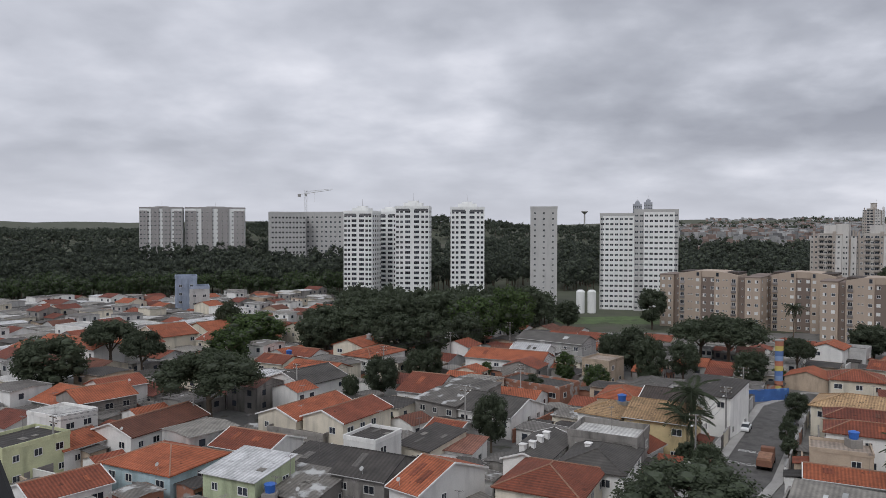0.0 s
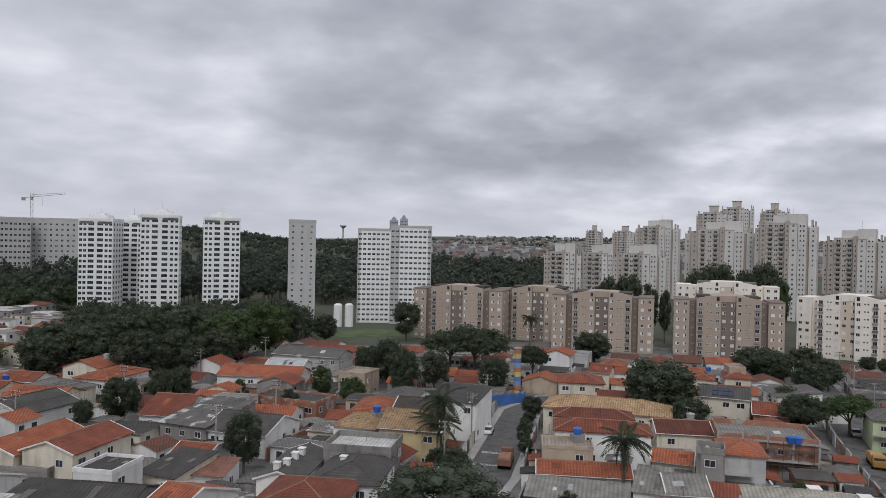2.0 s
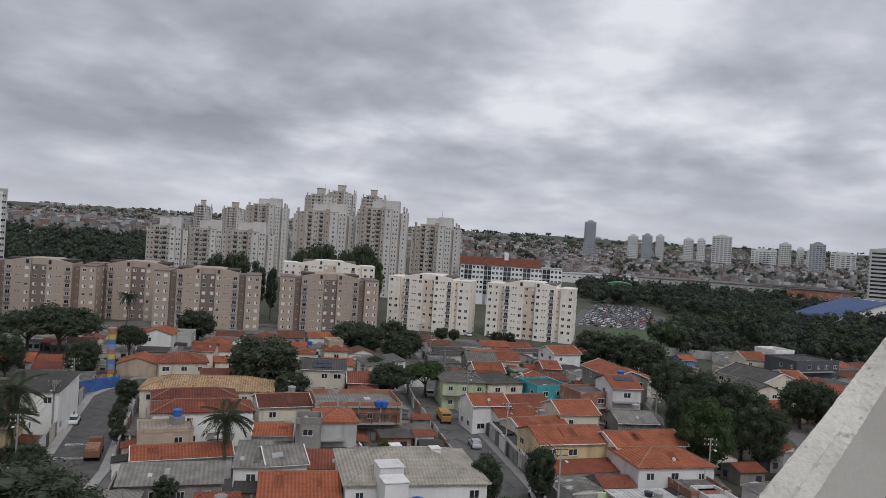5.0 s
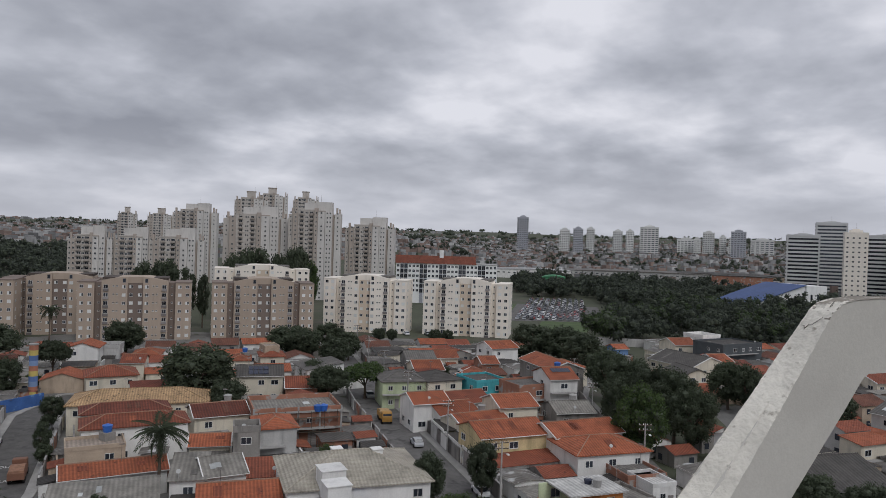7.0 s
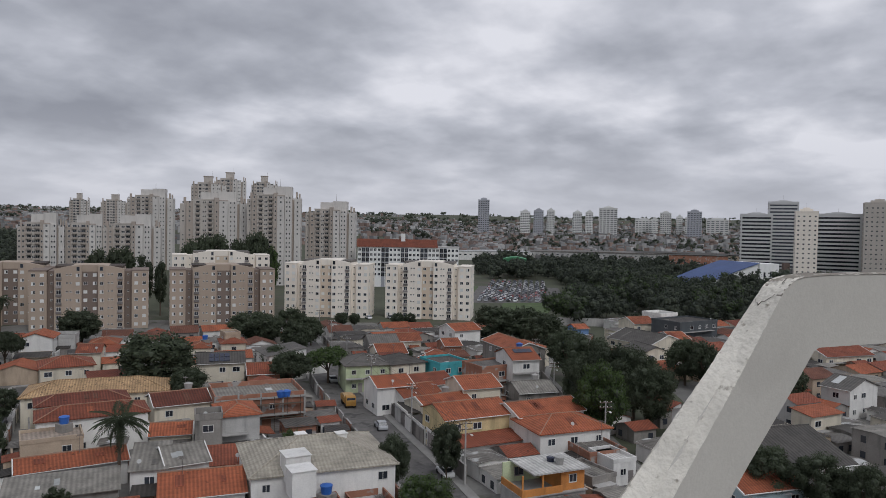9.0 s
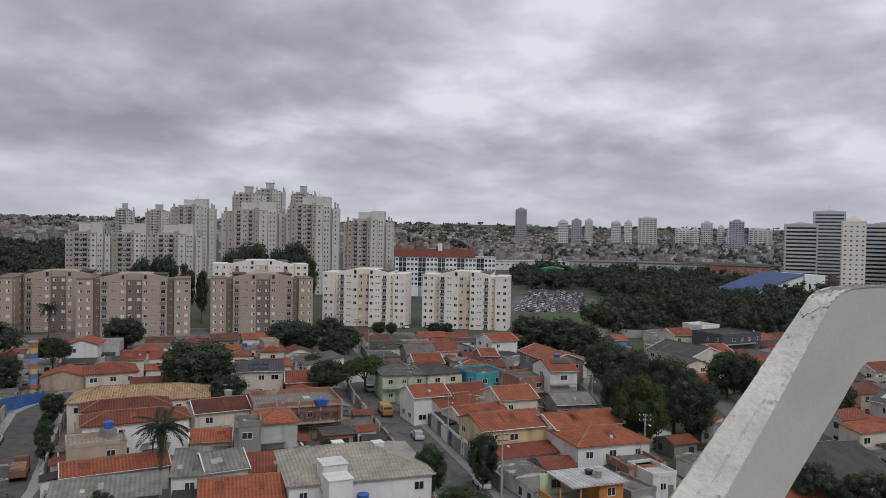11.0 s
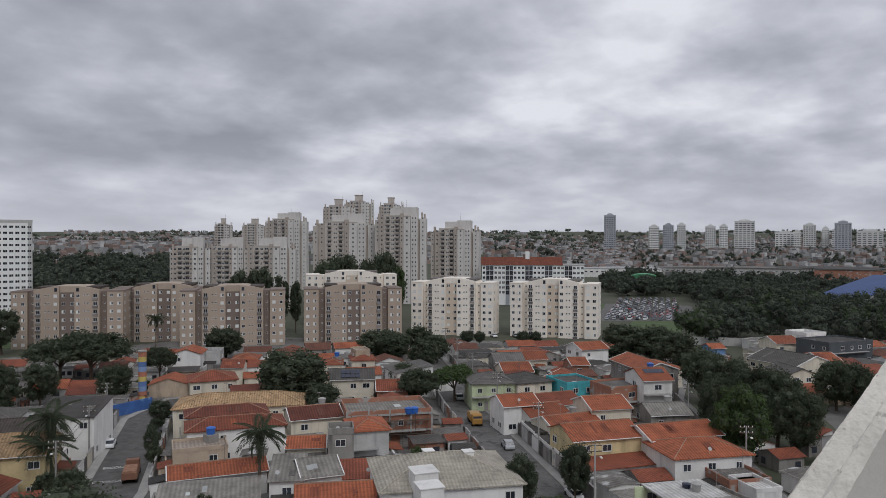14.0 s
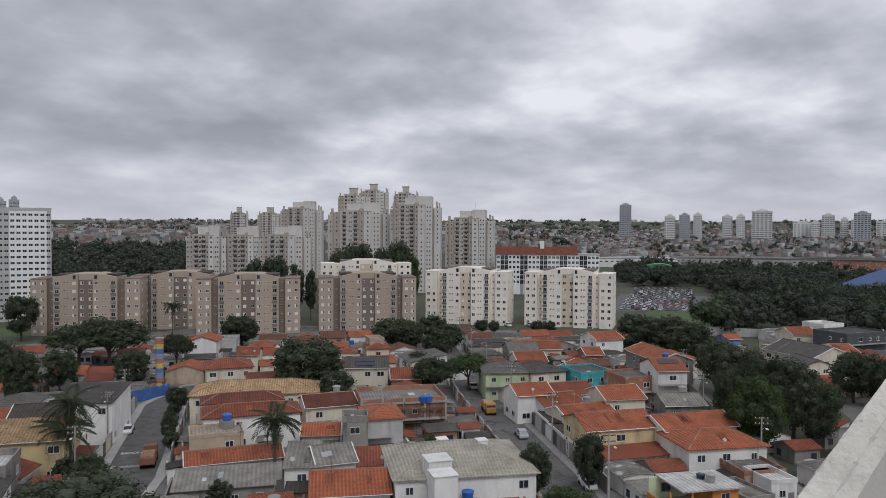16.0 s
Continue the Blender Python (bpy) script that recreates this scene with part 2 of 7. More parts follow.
def terrain(x, y):
    """Height of the ground: flat under the houses, wooded hills beyond, a far rim of hills."""
    x, y = np.asarray(x, float), np.asarray(y, float)
    r = np.hypot(x, y)
    az = np.degrees(np.arctan2(x, y))
    left = 1 - smooth(8, 20, az)
    mid = smooth(8, 20, az) * (1 - smooth(48, 62, az))
    right = smooth(46, 62, az)
    wob = 5 * np.sin(x * 0.006 + 1.3) + 4 * np.sin(y * 0.0071 + x * 0.004)
    z = left * smooth(430, 1000, r) * (34 + 5 * smooth(-30, -8, az) - 9 * smooth(0, 9, az) + wob * (1 - 0.8 * smooth(-4, 8, az)))
    z = z + mid * (smooth(470, 1250, r) * (36 + wob * 0.7) + smooth(1250, 2600, r) * 14)
    z = z + right * (smooth(420, 900, r) * 8 + smooth(900, 2200, r) * (26 + wob) + smooth(2200, 4300, r) * 58)
    z = z + (1 - right) * smooth(1500, 4300, r) * 30
    back = smooth(95, 120, np.abs(az))
    return z * (1 - back)


M_GROUND = material("ground", (0.060, 0.066, 0.040), 0.95, 0.35, 0.05, 1.0, 0.4, spots=(0.06, 0.42, (0.085, 0.078, 0.060)))
rs = np.concatenate([[0.0], np.linspace(1, 400, 20), np.geomspace(420, 4600, 70)])
ths = np.linspace(0, 2 * math.pi, 241)[:-1]
gx, gy = np.outer(rs[1:], np.sin(ths)), np.outer(rs[1:], np.cos(ths))
gv = np.vstack([[[0, 0, 0]], np.stack([gx, gy, terrain(gx, gy)], -1).reshape(-1, 3)])
nth = len(ths)
quads = []
for i in range(len(rs) - 2):
    a = 1 + i * nth + np.arange(nth)
    b = 1 + i * nth + (np.arange(nth) + 1) % nth
    quads.append(np.stack([a, b, b + nth, a + nth], 1)[:, ::-1])
gf = np.vstack(quads)
ground = new("ground", np_mesh("ground", gv, gf, [M_GROUND]))
ground.data.polygons.foreach_set("use_smooth", [True] * len(ground.data.polygons))
tagged(ground, "bare earth and scrub ground rising to hills", "ground", kind="structure")

ROADS = []
FOOT = []
M_ROAD = material("asphalt", (0.118, 0.112, 0.107), 0.9, 0.4, 0.5, 3, 0.2, spots=(0.45, 0.44, (0.070, 0.067, 0.064)))
M_PAVE = material("pavement_concrete", (0.30, 0.29, 0.275), 0.9, 0.25, 0.4, 4, 0.2)
M_MARK = material("road_paint", (0.62, 0.62, 0.60), 0.8, 0.25, 1.0, 6)


def strip(bm, pts, off0, off1, z0, z1):
    """A slab that follows a line of points between two sideways offsets."""
    rows = []
    for i, p in enumerate(pts):
        a, b = Vector(pts[max(i - 1, 0)]), Vector(pts[min(i + 1, len(pts) - 1)])
        d = (b - a).normalized()
        s = Vector((d.y, -d.x))
        q = Vector(p)
        rows.append([bm.verts.new((*(q + s * o), z)) for o, z in ((off0, z0), (off1, z0), (off1, z1), (off0, z1))])
    for a, b in zip(rows, rows[1:]):
        for k in range(4):
            bm.faces.new((a[k], a[(k + 1) % 4], b[(k + 1) % 4], b[k]))
    bm.faces.new(rows[0])
    bm.faces.new(rows[-1][::-1])


def road(name, pts, w, label):
    for a, b in zip(pts, pts[1:]):
        a, b = Vector(a), Vector(b)
        n = max(2, int((b - a).length / 3))
        for i in range(n + 1):
            ROADS.append((*(a + (b - a) * i / n), w / 2 + 1.6))
    bm = bmesh.new()
    strip(bm, pts, -w / 2, w / 2, -0.3, 0.03)
    tagged(part(name, bm, M_ROAD), label, "road", kind="structure")
    for s in (-1, 1):
        bm = bmesh.new()
        strip(bm, pts, *sorted((s * w / 2, s * (w / 2 + 1.5))), -0.3, 0.17)
        tagged(part("pavement", bm, M_PAVE), "worn concrete pavement with a raised kerb beside the road", "pavement", kind="structure")


road("road", [(30, 88), (45, 107), (70, 148), (82, 158), (110, 150)], 7.5, "grey asphalt side street with worn painted markings")
road("road", [(62, 28), (84.5, 55.5), (120, 102), (150, 138), (180, 174), (200, 196)], 7.5, "grey asphalt street between low houses")
road("road", [(92, 22), (105, 34), (131, 57), (160, 76), (190, 88)], 5.5, "narrow asphalt lane beside the wooded stream")

M_YARD = material("yard_concrete", (0.16, 0.155, 0.145), 0.95, 0.35, 0.2, 2, 0.3, spots=(0.15, 0.42, (0.07, 0.075, 0.045)))
for pts in ([(-118, 62), (-215, 262), (-60, 258), (60, 258), (150, 256), (214, 168), (196, 96), (150, 62), (96, 22), (40, 30), (-30, 58)], [(110, 18), (160, 40), (196, 60), (262, 62), (292, 10), (285, -50), (120, -40)]):
    bm = bmesh.new()
    prism(bm, [(x, y, -0.3) for x, y in pts], (0, 0, 0.312))
    tagged(part("yard_paving", bm, M_YARD), "worn concrete and earth between the houses", "paving", kind="structure")

# ---- windows and doors, shared meshes ----
M_SHUT = material("white_shutter", (0.68, 0.68, 0.66), 0.6, 0.1, rand=0.1)


def window_mesh(w, h, frame, split=2, sill=True, shut=0):
    """One window in one piece: a proud frame round recessed panes; shut: how many of its leaves are closed white shutters."""
    key = ("win", w, h, frame.name, split, sill, shut)
    if key not in MATS:
        t = 0.07
        xs = [-w / 2]
        for i in range(split):
            a, b = -w / 2 + w * i / split, -w / 2 + w * (i + 1) / split
            xs += [a + t * (1 if i == 0 else 0.5), b - t * (1 if i == split - 1 else 0.5)]
        xs.append(w / 2)
        zs = [0, t, h - t, h]
        if sill:
            zs[0] = -0.06
        bm = bmesh.new()
        g = [[bm.verts.new((x, -0.06, z)) for z in zs] for x in xs]
        back = [[bm.verts.new((x, 0.03, z)) if i in (0, len(xs) - 1) or k in (0, 3) else None for k, z in enumerate(zs)] for i, x in enumerate(xs)]
        for i in range(len(xs) - 1):
            for k in range(3):
                q = [g[i][k], g[i + 1][k], g[i + 1][k + 1], g[i][k + 1]]
                if k == 1 and i % 2 == 1:
                    r = [bm.verts.new((v.co.x, -0.012, v.co.z)) for v in q]
                    for a in range(4):
                        bm.faces.new((q[a], q[(a + 1) % 4], r[(a + 1) % 4], r[a]))
                    bm.faces.new(r).material_index = 2 if (i - 1) // 2 < shut else 1
                else:
                    bm.faces.new(q)
            for k in (0, 3):
                bm.faces.new((g[i][k], back[i][k], back[i + 1][k], g[i + 1][k]))
        for k in range(3):
            for i in (0, len(xs) - 1):
                bm.faces.new((g[i][k], g[i][k + 1], back[i][k + 1], back[i][k]))
        MATS[key] = mesh_of("window", bm, frame, M_GLASS, M_SHUT)
    return MATS[key]


def put(name, me, parent, x, y, z, turn, label=""):
    ob = part(name, me, None, parent, label)
    ob.matrix_basis = pose(x, y, z, 0, 0, turn)
    return ob


M_TANK = material("blue_plastic", (0.03, 0.12, 0.42), 0.45, 0.15)
M_DISH = material("dish_white", (0.40, 0.40, 0.39), 0.6, 0.15)
HOUSES = []
HOUSE_OBS = []
M_RIDGE = material("ridge_mortar", (0.27, 0.15, 0.10), 0.9, 0.3, 0.8, 5, 0.3, rand=0.2)
M_SOLAR = material("solar_glass", (0.02, 0.025, 0.05), 0.15, 0.1, rand=0.1)


def water_tank(x, y, z, blue=True, r=0.75):
    t = thing("water_tank", pose(x, y, z), "round blue plastic water tank on a roof" if blue else "round grey fibre-cement water tank on a roof", "water tank", "roof water tanks")
    m = M_TANK if blue else M_CONC
    bm = bmesh.new()
    tube(bm, (0, 0, 0), (0, 0, 0.95), r * 0.82, r, 14)
    part("tank_body", bm, m, t)
    bm = bmesh.new()
    tube(bm, (0, 0, 0.95), (0, 0, 1.05), r * 1.06, r * 1.04, 14)
    tube(bm, (0, 0, 1.05), (0, 0, 1.25), r * 1.0, r * 0.3, 14)
    part("lid", bm, m, t)


WORDS = {"orange": "orange clay tile", "rust": "rust-red clay tile", "brown": "weathered brown tile", "dkrust": "dark red tile", "dkbrown": "dark brown tile", "straw": "straw-coloured mottled tile",
         "salmon": "salmon tile", "sand": "pale sand tile", "dark": "dark flat", "dkgrey": "dark grey sheet", "grey": "grey sheet", "fibro": "pale fibre-cement sheet", "metal": "white metal sheet",
         "mottled": "patched grey sheet", "pale": "pale flat", "beige": "beige flat"}
WALLW = {"white": "white-painted", "cream": "cream", "grey": "stained grey", "ltgrey": "light grey", "ltblue": "pale blue", "ltyellow": "pale yellow", "ltgreen": "pale green", "yellow": "yellow",
         "beige": "beige", "brick": "bare brick", "teal": "turquoise", "blue": "blue", "dkgrey": "dark grey", "orange": "orange", "apartment_blue": "blue"}


def house(x, y, w, d, turn, z, roof, rc, wc, solar=0, plain=False):
    """A house on a footprint of w by d about (x, y), eaves at z. roof: gx ridge along its width, gy along its depth, hip, shed or flat."""
    rng = random.Random(int(x * 31 + y * 17 + w * 7))
    kindw = "two-storey" if z > 5 else "one-storey"
    h = thing("house", pose(x, y, 0, 0, 0, turn), f"{kindw} {WALLW[wc]} house with a {WORDS[rc]} roof", "house", "houses of the quarter")
    HOUSES.append((x, y, w, d, turn, z))
    HOUSE_OBS.append((h, roof, rc, wc))
    FOOT.append((x, y, math.hypot(w, d) / 2 * 0.86, w, d, turn))
    hw, hd = w / 2, d / 2
    wm, rm = wall_mat(wc), roof_mat(rc)
    trim = wall_mat("white")
    if roof in ("gx", "gy", "hip"):
        span = d if roof != "gy" else w
        if roof == "hip":
            span = min(w, d)
        rise = span / 2 * 0.34
    # walls
    bm = bmesh.new()
    if roof == "gx":
        prism(bm, [(-hw, -hd, -0.3), (-hw, hd, -0.3), (-hw, hd, z), (-hw, 0, z + rise), (-hw, -hd, z)], (w, 0, 0))
    elif roof == "gy":
        prism(bm, [(-hw, -hd, -0.3), (hw, -hd, -0.3), (hw, -hd, z), (0, -hd, z + rise), (-hw, -hd, z)], (0, d, 0))
    elif roof == "shed":
        prism(bm, [(-hw, -hd, -0.3), (-hw, hd, -0.3), (-hw, hd, z + 0.14 * d), (-hw, -hd, z)], (w, 0, 0))
    else:
        box(bm, -hw, -hd, -0.3, hw, hd, z)
    part("wall", bm, wm, h)
    # roof
    o, t = 0.45, 0.16
    bm = bmesh.new()
    if roof in ("gx", "gy"):
        a, b = (hw, hd) if roof == "gx" else (hd, hw)
        k = rise / b
        for s in (-1, 1):
            prism(bm, [(-a - 0.3, s * (b + o), z - k * o + 0.03), (-a - 0.3, 0, z + rise + 0.03), (-a - 0.3, 0, z + rise + t + 0.03), (-a - 0.3, s * (b + o), z - k * o + t + 0.03)], (2 * a + 0.6, 0, 0))
        ob = part("roof", bm, rm, h)
        bm = bmesh.new()
        tube(bm, (-a - 0.3, 0, z + rise + t), (a + 0.3, 0, z + rise + t), 0.14, 0.14, 6)
        rd = part("ridge", bm, M_RIDGE if rc in ("orange", "rust", "brown", "dkrust", "salmon") else rm, h)
        if rng.random() < 0.55:
            bg = []
            for e in (-a - 0.36, a + 0.22):
                bm = bmesh.new()
                prism(bm, [(e, -b - o, z - k * o), (e, 0, z + rise), (e, b + o, z - k * o), (e, b + o, z - k * o + t + 0.08), (e, 0, z + rise + t + 0.08), (e, -b - o, z - k * o + t + 0.08)], (0.14, 0, 0))
                bg.append(part("bargeboard", bm, trim, h))
        else:
            bg = []
        if roof == "gy":
            for q in (ob, rd, *bg):
                q.matrix_basis = pose(0, 0, 0, 0, 0, 90)
    elif roof == "hip":
        a, b = (hw, hd) if w >= d else (hd, hw)
        k = rise / b
        A, B, zl = a + o, b + o, z - k * o + 0.02
        zr, rl = z + rise + t, max(a - b, 0.2)
        low = [bm.verts.new(c) for c in ((-A, -B, zl), (A, -B, zl), (A, B, zl), (-A, B, zl))]
        up = [bm.verts.new((c.co.x, c.co.y, zl + t)) for c in low]
        r0, r1 = bm.verts.new((-rl, 0, zr)), bm.verts.new((rl, 0, zr))
        bm.faces.new(low[::-1])
        for i in range(4):
            bm.faces.new((low[i], low[(i + 1) % 4], up[(i + 1) % 4], up[i]))
        bm.faces.new((up[0], up[1], r1, r0))
        bm.faces.new((up[1], up[2], r1))
        bm.faces.new((up[2], up[3], r0, r1))
        bm.faces.new((up[3], up[0], r0))
        rt = part("roof", bm, rm, h)
        bm = bmesh.new()
        for p, q in (((-A, -B, zl + t), (-rl, 0, zr)), ((-A, B, zl + t), (-rl, 0, zr)), ((A, -B, zl + t), (rl, 0, zr)), ((A, B, zl + t), (rl, 0, zr)), ((-rl, 0, zr), (rl, 0, zr))):
            tube(bm, p, q, 0.11, 0.11, 5)
        rd = part("ridge", bm, M_RIDGE if rc in ("orange", "rust", "brown", "dkrust", "salmon") else rm, h)
        if w < d:
            rt.matrix_basis = rd.matrix_basis = pose(0, 0, 0, 0, 0, 90)
    elif roof == "shed":
        k = 0.14
        prism(bm, [(-hw - 0.3, -hd - 0.5, z - k * 0.5 + 0.03), (-hw - 0.3, hd + 0.3, z + k * (d + 0.3) + 0.03), (-hw - 0.3, hd + 0.3, z + k * (d + 0.3) + 0.11), (-hw - 0.3, -hd - 0.5, z - k * 0.5 + 0.11)], (w + 0.6, 0, 0))
        part("roof", bm, rm, h)
    elif roof == "slab":
        box(bm, -hw - 0.5, -hd - 0.6, z, hw + 0.5, hd + 0.5, z + 0.22)
        part("roof", bm, rm, h)
    else:
        box(bm, -hw + 0.16, -hd + 0.16, z - 0.1, hw - 0.16, hd - 0.16, z + 0.05)
        part("roof", bm, rm, h)
        bm = bmesh.new()
        ph = 0.5 if rng.random() < 0.7 else 0.9
        for q in ((-hw - 0.06, -hd - 0.06, hw + 0.06, -hd + 0.14), (-hw - 0.06, hd - 0.14, hw + 0.06, hd + 0.06), (-hw - 0.06, -hd + 0.14, -hw + 0.14, hd - 0.14), (hw - 0.14, -hd + 0.14, hw + 0.06, hd - 0.14)):
            box(bm, q[0], q[1], z - 0.12, q[2], q[3], z + ph)
        part("parapet", bm, wm, h)
    for i in range(solar):
        u, v = -w * 0.2 + (i % 4) * 1.1, -hd * 0.35 - (i // 4) * 1.75
        bm = bmesh.new()
        box(bm, -0.5, -0.8, 0.0, 0.5, 0.8, 0.05)
        sp = part("solar_panel", bm, M_SOLAR, h)
        sp.matrix_basis = pose(u, v, z + rise * (1 + v / hd) + 0.26, math.degrees(math.atan2(rise, hd)), 0, 0)
    # openings
    floors = 2 if z > 5 else 1
    frame = M_SHUT if rng.random() < 0.6 else M_FRAME
    sizes = [(1.3, 1.1), (1.0, 1.0), (1.6, 1.1)]
    for face in (("f", "r" if x < y * 0.65 else "l") if plain else ("f", "r", "l")):
        length = w if face == "f" else d
        turn_f, ax = {"f": (0, -hd), "r": (90, hw), "l": (-90, -hw)}[face]
        n = int(length / 3.2)
        for fl in range(floors):
            for i in range(n):
                if rng.random() < (0.28 if face == "f" else 0.5) + 0.2 * plain:
                    continue
                u = -length / 2 + length * (i + 0.5) / n + rng.uniform(-0.3, 0.3)
                zz = (z - 2.0 if fl == floors - 1 else 1.0)
                p = {"f": (u, -hd), "r": (hw, u), "l": (-hw, -u)}[face]
                put("window", window_mesh(*rng.choice(sizes), frame), h, p[0], p[1], zz, turn_f)
    if rng.random() < 0.16:
        u, top = rng.uniform(-0.35, 0.35) * w, z + (0.3 if roof == "flat" else 0.5)
        bm = bmesh.new()
        tube(bm, (u, -hd + 0.3, z - 0.6), (u, -hd + 0.3, top + 0.35), 0.035, 0.03, 6)
        tube(bm, (u, -hd + 0.27, top + 0.5), (u, -hd + 0.1, top + 0.62), 0.09, 0.30, 12)
        part("satellite_dish", bm, M_DISH, h)
    if rng.random() < 0.35:
        u, v = rng.uniform(-0.3, 0.3) * w, rng.uniform(-0.2, 0.2) * d
        bm = bmesh.new()
        tube(bm, (u, v, z - 0.2), (u, v, z + 3.6), 0.03, 0.025, 5)
        for i in range(5):
            tube(bm, (u - 0.5 + 0.06 * i, v - 0.5 + i * 0.25, z + 3.5), (u + 0.5 - 0.06 * i, v - 0.5 + i * 0.25, z + 3.5), 0.018, 0.018, 4)
        tube(bm, (u, v - 0.55, z + 3.5), (u, v + 0.55, z + 3.5), 0.02, 0.02, 4)
        part("aerial", bm, M_DOOR, h)
    if rng.random() < 0.5 and not plain:
        bm = bmesh.new()
        box(bm, -hw - 0.02, -hd - 1.3, z - 2.9 if z > 5 else 2.3, hw * rng.uniform(-0.2, 0.9), -hd - 0.004, (z - 2.75) if z > 5 else 2.42)
        part("canopy", bm, M_CONC, h)
    bm = bmesh.new()
    box(bm, -0.45, -0.06, 0, 0.45, 0.03, 2.1)
    dr = part("door", bm, M_DOOR, h)
    dr.matrix_basis = pose(rng.uniform(-0.3, 0.3) * w, -hd, 0)
    return h


house(-39.8, 103.6, 12.8, 11, -26, 4, "hip", "orange", "ltblue")
house(-62.3, 105.9, 10.4, 8, 64, 6, "flat", "dark", "ltyellow")
house(-65.2, 123.4, 8.6, 7, -26, 5.5, "flat", "pale", "white")
house(-58.7, 113.0, 7.7, 8, 64, 3.5, "gx", "orange", "white")
house(-71.9, 142.6, 12.5, 12, -30, 3.5, "gx", "orange", "grey")
house(-66.6, 138.5, 10.8, 10, 50, 5, "gx", "orange", "grey")
house(-48.9, 120.8, 9.2, 16, -27, 4.5, "gy", "brown", "white")
house(-66.3, 146.3, 9.0, 8, 50, 5.5, "gx", "rust", "white")
house(-28.6, 111.3, 10.5, 9, -26, 4, "gx", "rust", "white")
house(-25.4, 94.5, 8.6, 8, -26, 5.5, "shed", "metal", "ltgreen")
house(-49.9, 93.6, 9.8, 8, 50, 3.5, "gx", "rust", "white")
house(-24.0, 127.7, 8.8, 15, -32, 5.2, "gy", "orange", "cream")
house(-16.2, 122.9, 8.6, 13, -32, 5.8, "gy", "rust", "cream")
house(-22.3, 121.9, 11.4, 9, -27, 3.5, "flat", "fibro", "grey")
house(-10.5, 108.1, 5.7, 7, -29, 6, "flat", "dark", "white")
house(-8.8, 97.1, 8.0, 10, -26, 5, "gx", "dark", "grey")
house(-0.5, 91.3, 4.9, 13, -40, 5.5, "gx", "orange", "white")
house(13.8, 90.9, 10.5, 12, -26, 5.5, "hip", "rust", "cream")
house(21.8, 99.2, 8.8, 12, -26, 5.5, "hip", "dkgrey", "white")
house(14.2, 105.2, 6.0, 14, -26, 5, "gy", "dkgrey", "white")
house(24.9, 107.7, 10.2, 8, -28, 6.5, "flat", "pale", "grey")
house(29.9, 112.1, 5.8, 7, 50, 3.5, "gx", "rust", "white")
house(28.6, 123.9, 7.4, 9, -36, 6, "hip", "straw", "white")
house(36.6, 119.4, 9.8, 11, -31, 6.5, "gx", "straw", "yellow")
house(34.0, 136.0, 7.3, 10, -26, 6, "hip", "orange", "white")
house(41.9, 131.6, 9.4, 10, -31, 6, "gx", "dkbrown", "white")
house(44.4, 154.1, 7.0, 10, -32, 4, "hip", "grey", "white")
house(50.0, 133.6, 10.0, 10, -40, 7.3, "shed", "dark", "white")
house(38.2, 171.9, 6.9, 8, -39, 6, "flat", "beige", "beige")
house(31.9, 203.2, 20.1, 9, -36, 6, "gx", "grey", "ltgrey")
house(17.0, 183.6, 20.1, 10, -26, 4.5, "gx", "orange", "white")
house(23.7, 190.9, 9.6, 9, -26, 5, "gx", "metal", "white")
house(20.5, 153.6, 15.0, 8, -40, 4.5, "flat", "dkgrey", "brick")
house(-2.4, 149.5, 8.2, 14, -26, 4.5, "gx", "rust", "white")
house(3.1, 140.3, 10.1, 14, -40, 4.5, "shed", "mottled", "grey")
house(10.6, 134.0, 12.1, 12, -36, 4, "gx", "dkgrey", "white")
house(-17.1, 180.9, 8.4, 14, -33, 6, "hip", "orange", "white")
house(-26.6, 171.3, 8.0, 12, 50, 5.5, "hip", "grey", "cream")
house(-29.4, 155.0, 11.8, 13, -36, 5, "gy", "dkgrey", "white")
house(-28.2, 163.6, 12.1, 8, -26, 5.5, "gx", "orange", "cream")
house(-41.1, 180.7, 8.7, 8, -26, 4, "gx", "rust", "cream")
house(-35.6, 187.8, 8.5, 8, -26, 4.5, "gx", "rust", "white")
house(-82.1, 213.9, 15, 12, -40, 6, "gy", "orange", "cream")
house(-71.3, 223.9, 13, 11, -39, 6, "gy", "orange", "cream")
house(-64.0, 208.9, 11, 9, -31, 5, "gx", "rust", "cream")
house(-107.6, 205.1, 12.3, 9, -26, 5, "gx", "orange", "white")
house(-95.4, 196.9, 14.0, 9, -31, 5, "gx", "orange", "white")
house(-114.4, 229.8, 13.3, 10, -26, 6, "flat", "pale", "white")
house(-42.1, 221.0, 11.7, 9, -40, 6.5, "gy", "orange", "cream")
house(-22.8, 195.1, 9.3, 10, -29, 6, "gy", "orange", "cream")
house(1.3, 119.8, 6.0, 9, -31, 3.5, "gx", "rust", "white")
house(-1.6, 113.5, 6.5, 9, -40, 3.5, "shed", "dark", "cream")
house(3.4, 112.5, 5.2, 6, -26, 3, "shed", "salmon", "white")
house(-18.4, 101.8, 8.3, 10, -26, 3.5, "shed", "dark", "grey")
house(-18.0, 93.5, 8.5, 8, -26, 3.5, "shed", "mottled", "grey")
house(78.7, 126.0, 24.0, 10, -37, 5.5, "hip", "straw", "cream")
house(71.1, 118.8, 14.0, 6, -27, 6, "hip", "dkrust", "white")
house(67.4, 109.7, 15.8, 7, -28, 6, "hip", "rust", "white")
house(59.1, 106.8, 8.2, 6, -26, 4.5, "flat", "beige", "beige")
house(56.3, 96.6, 13.6, 6, -26, 3.5, "gx", "orange", "white")
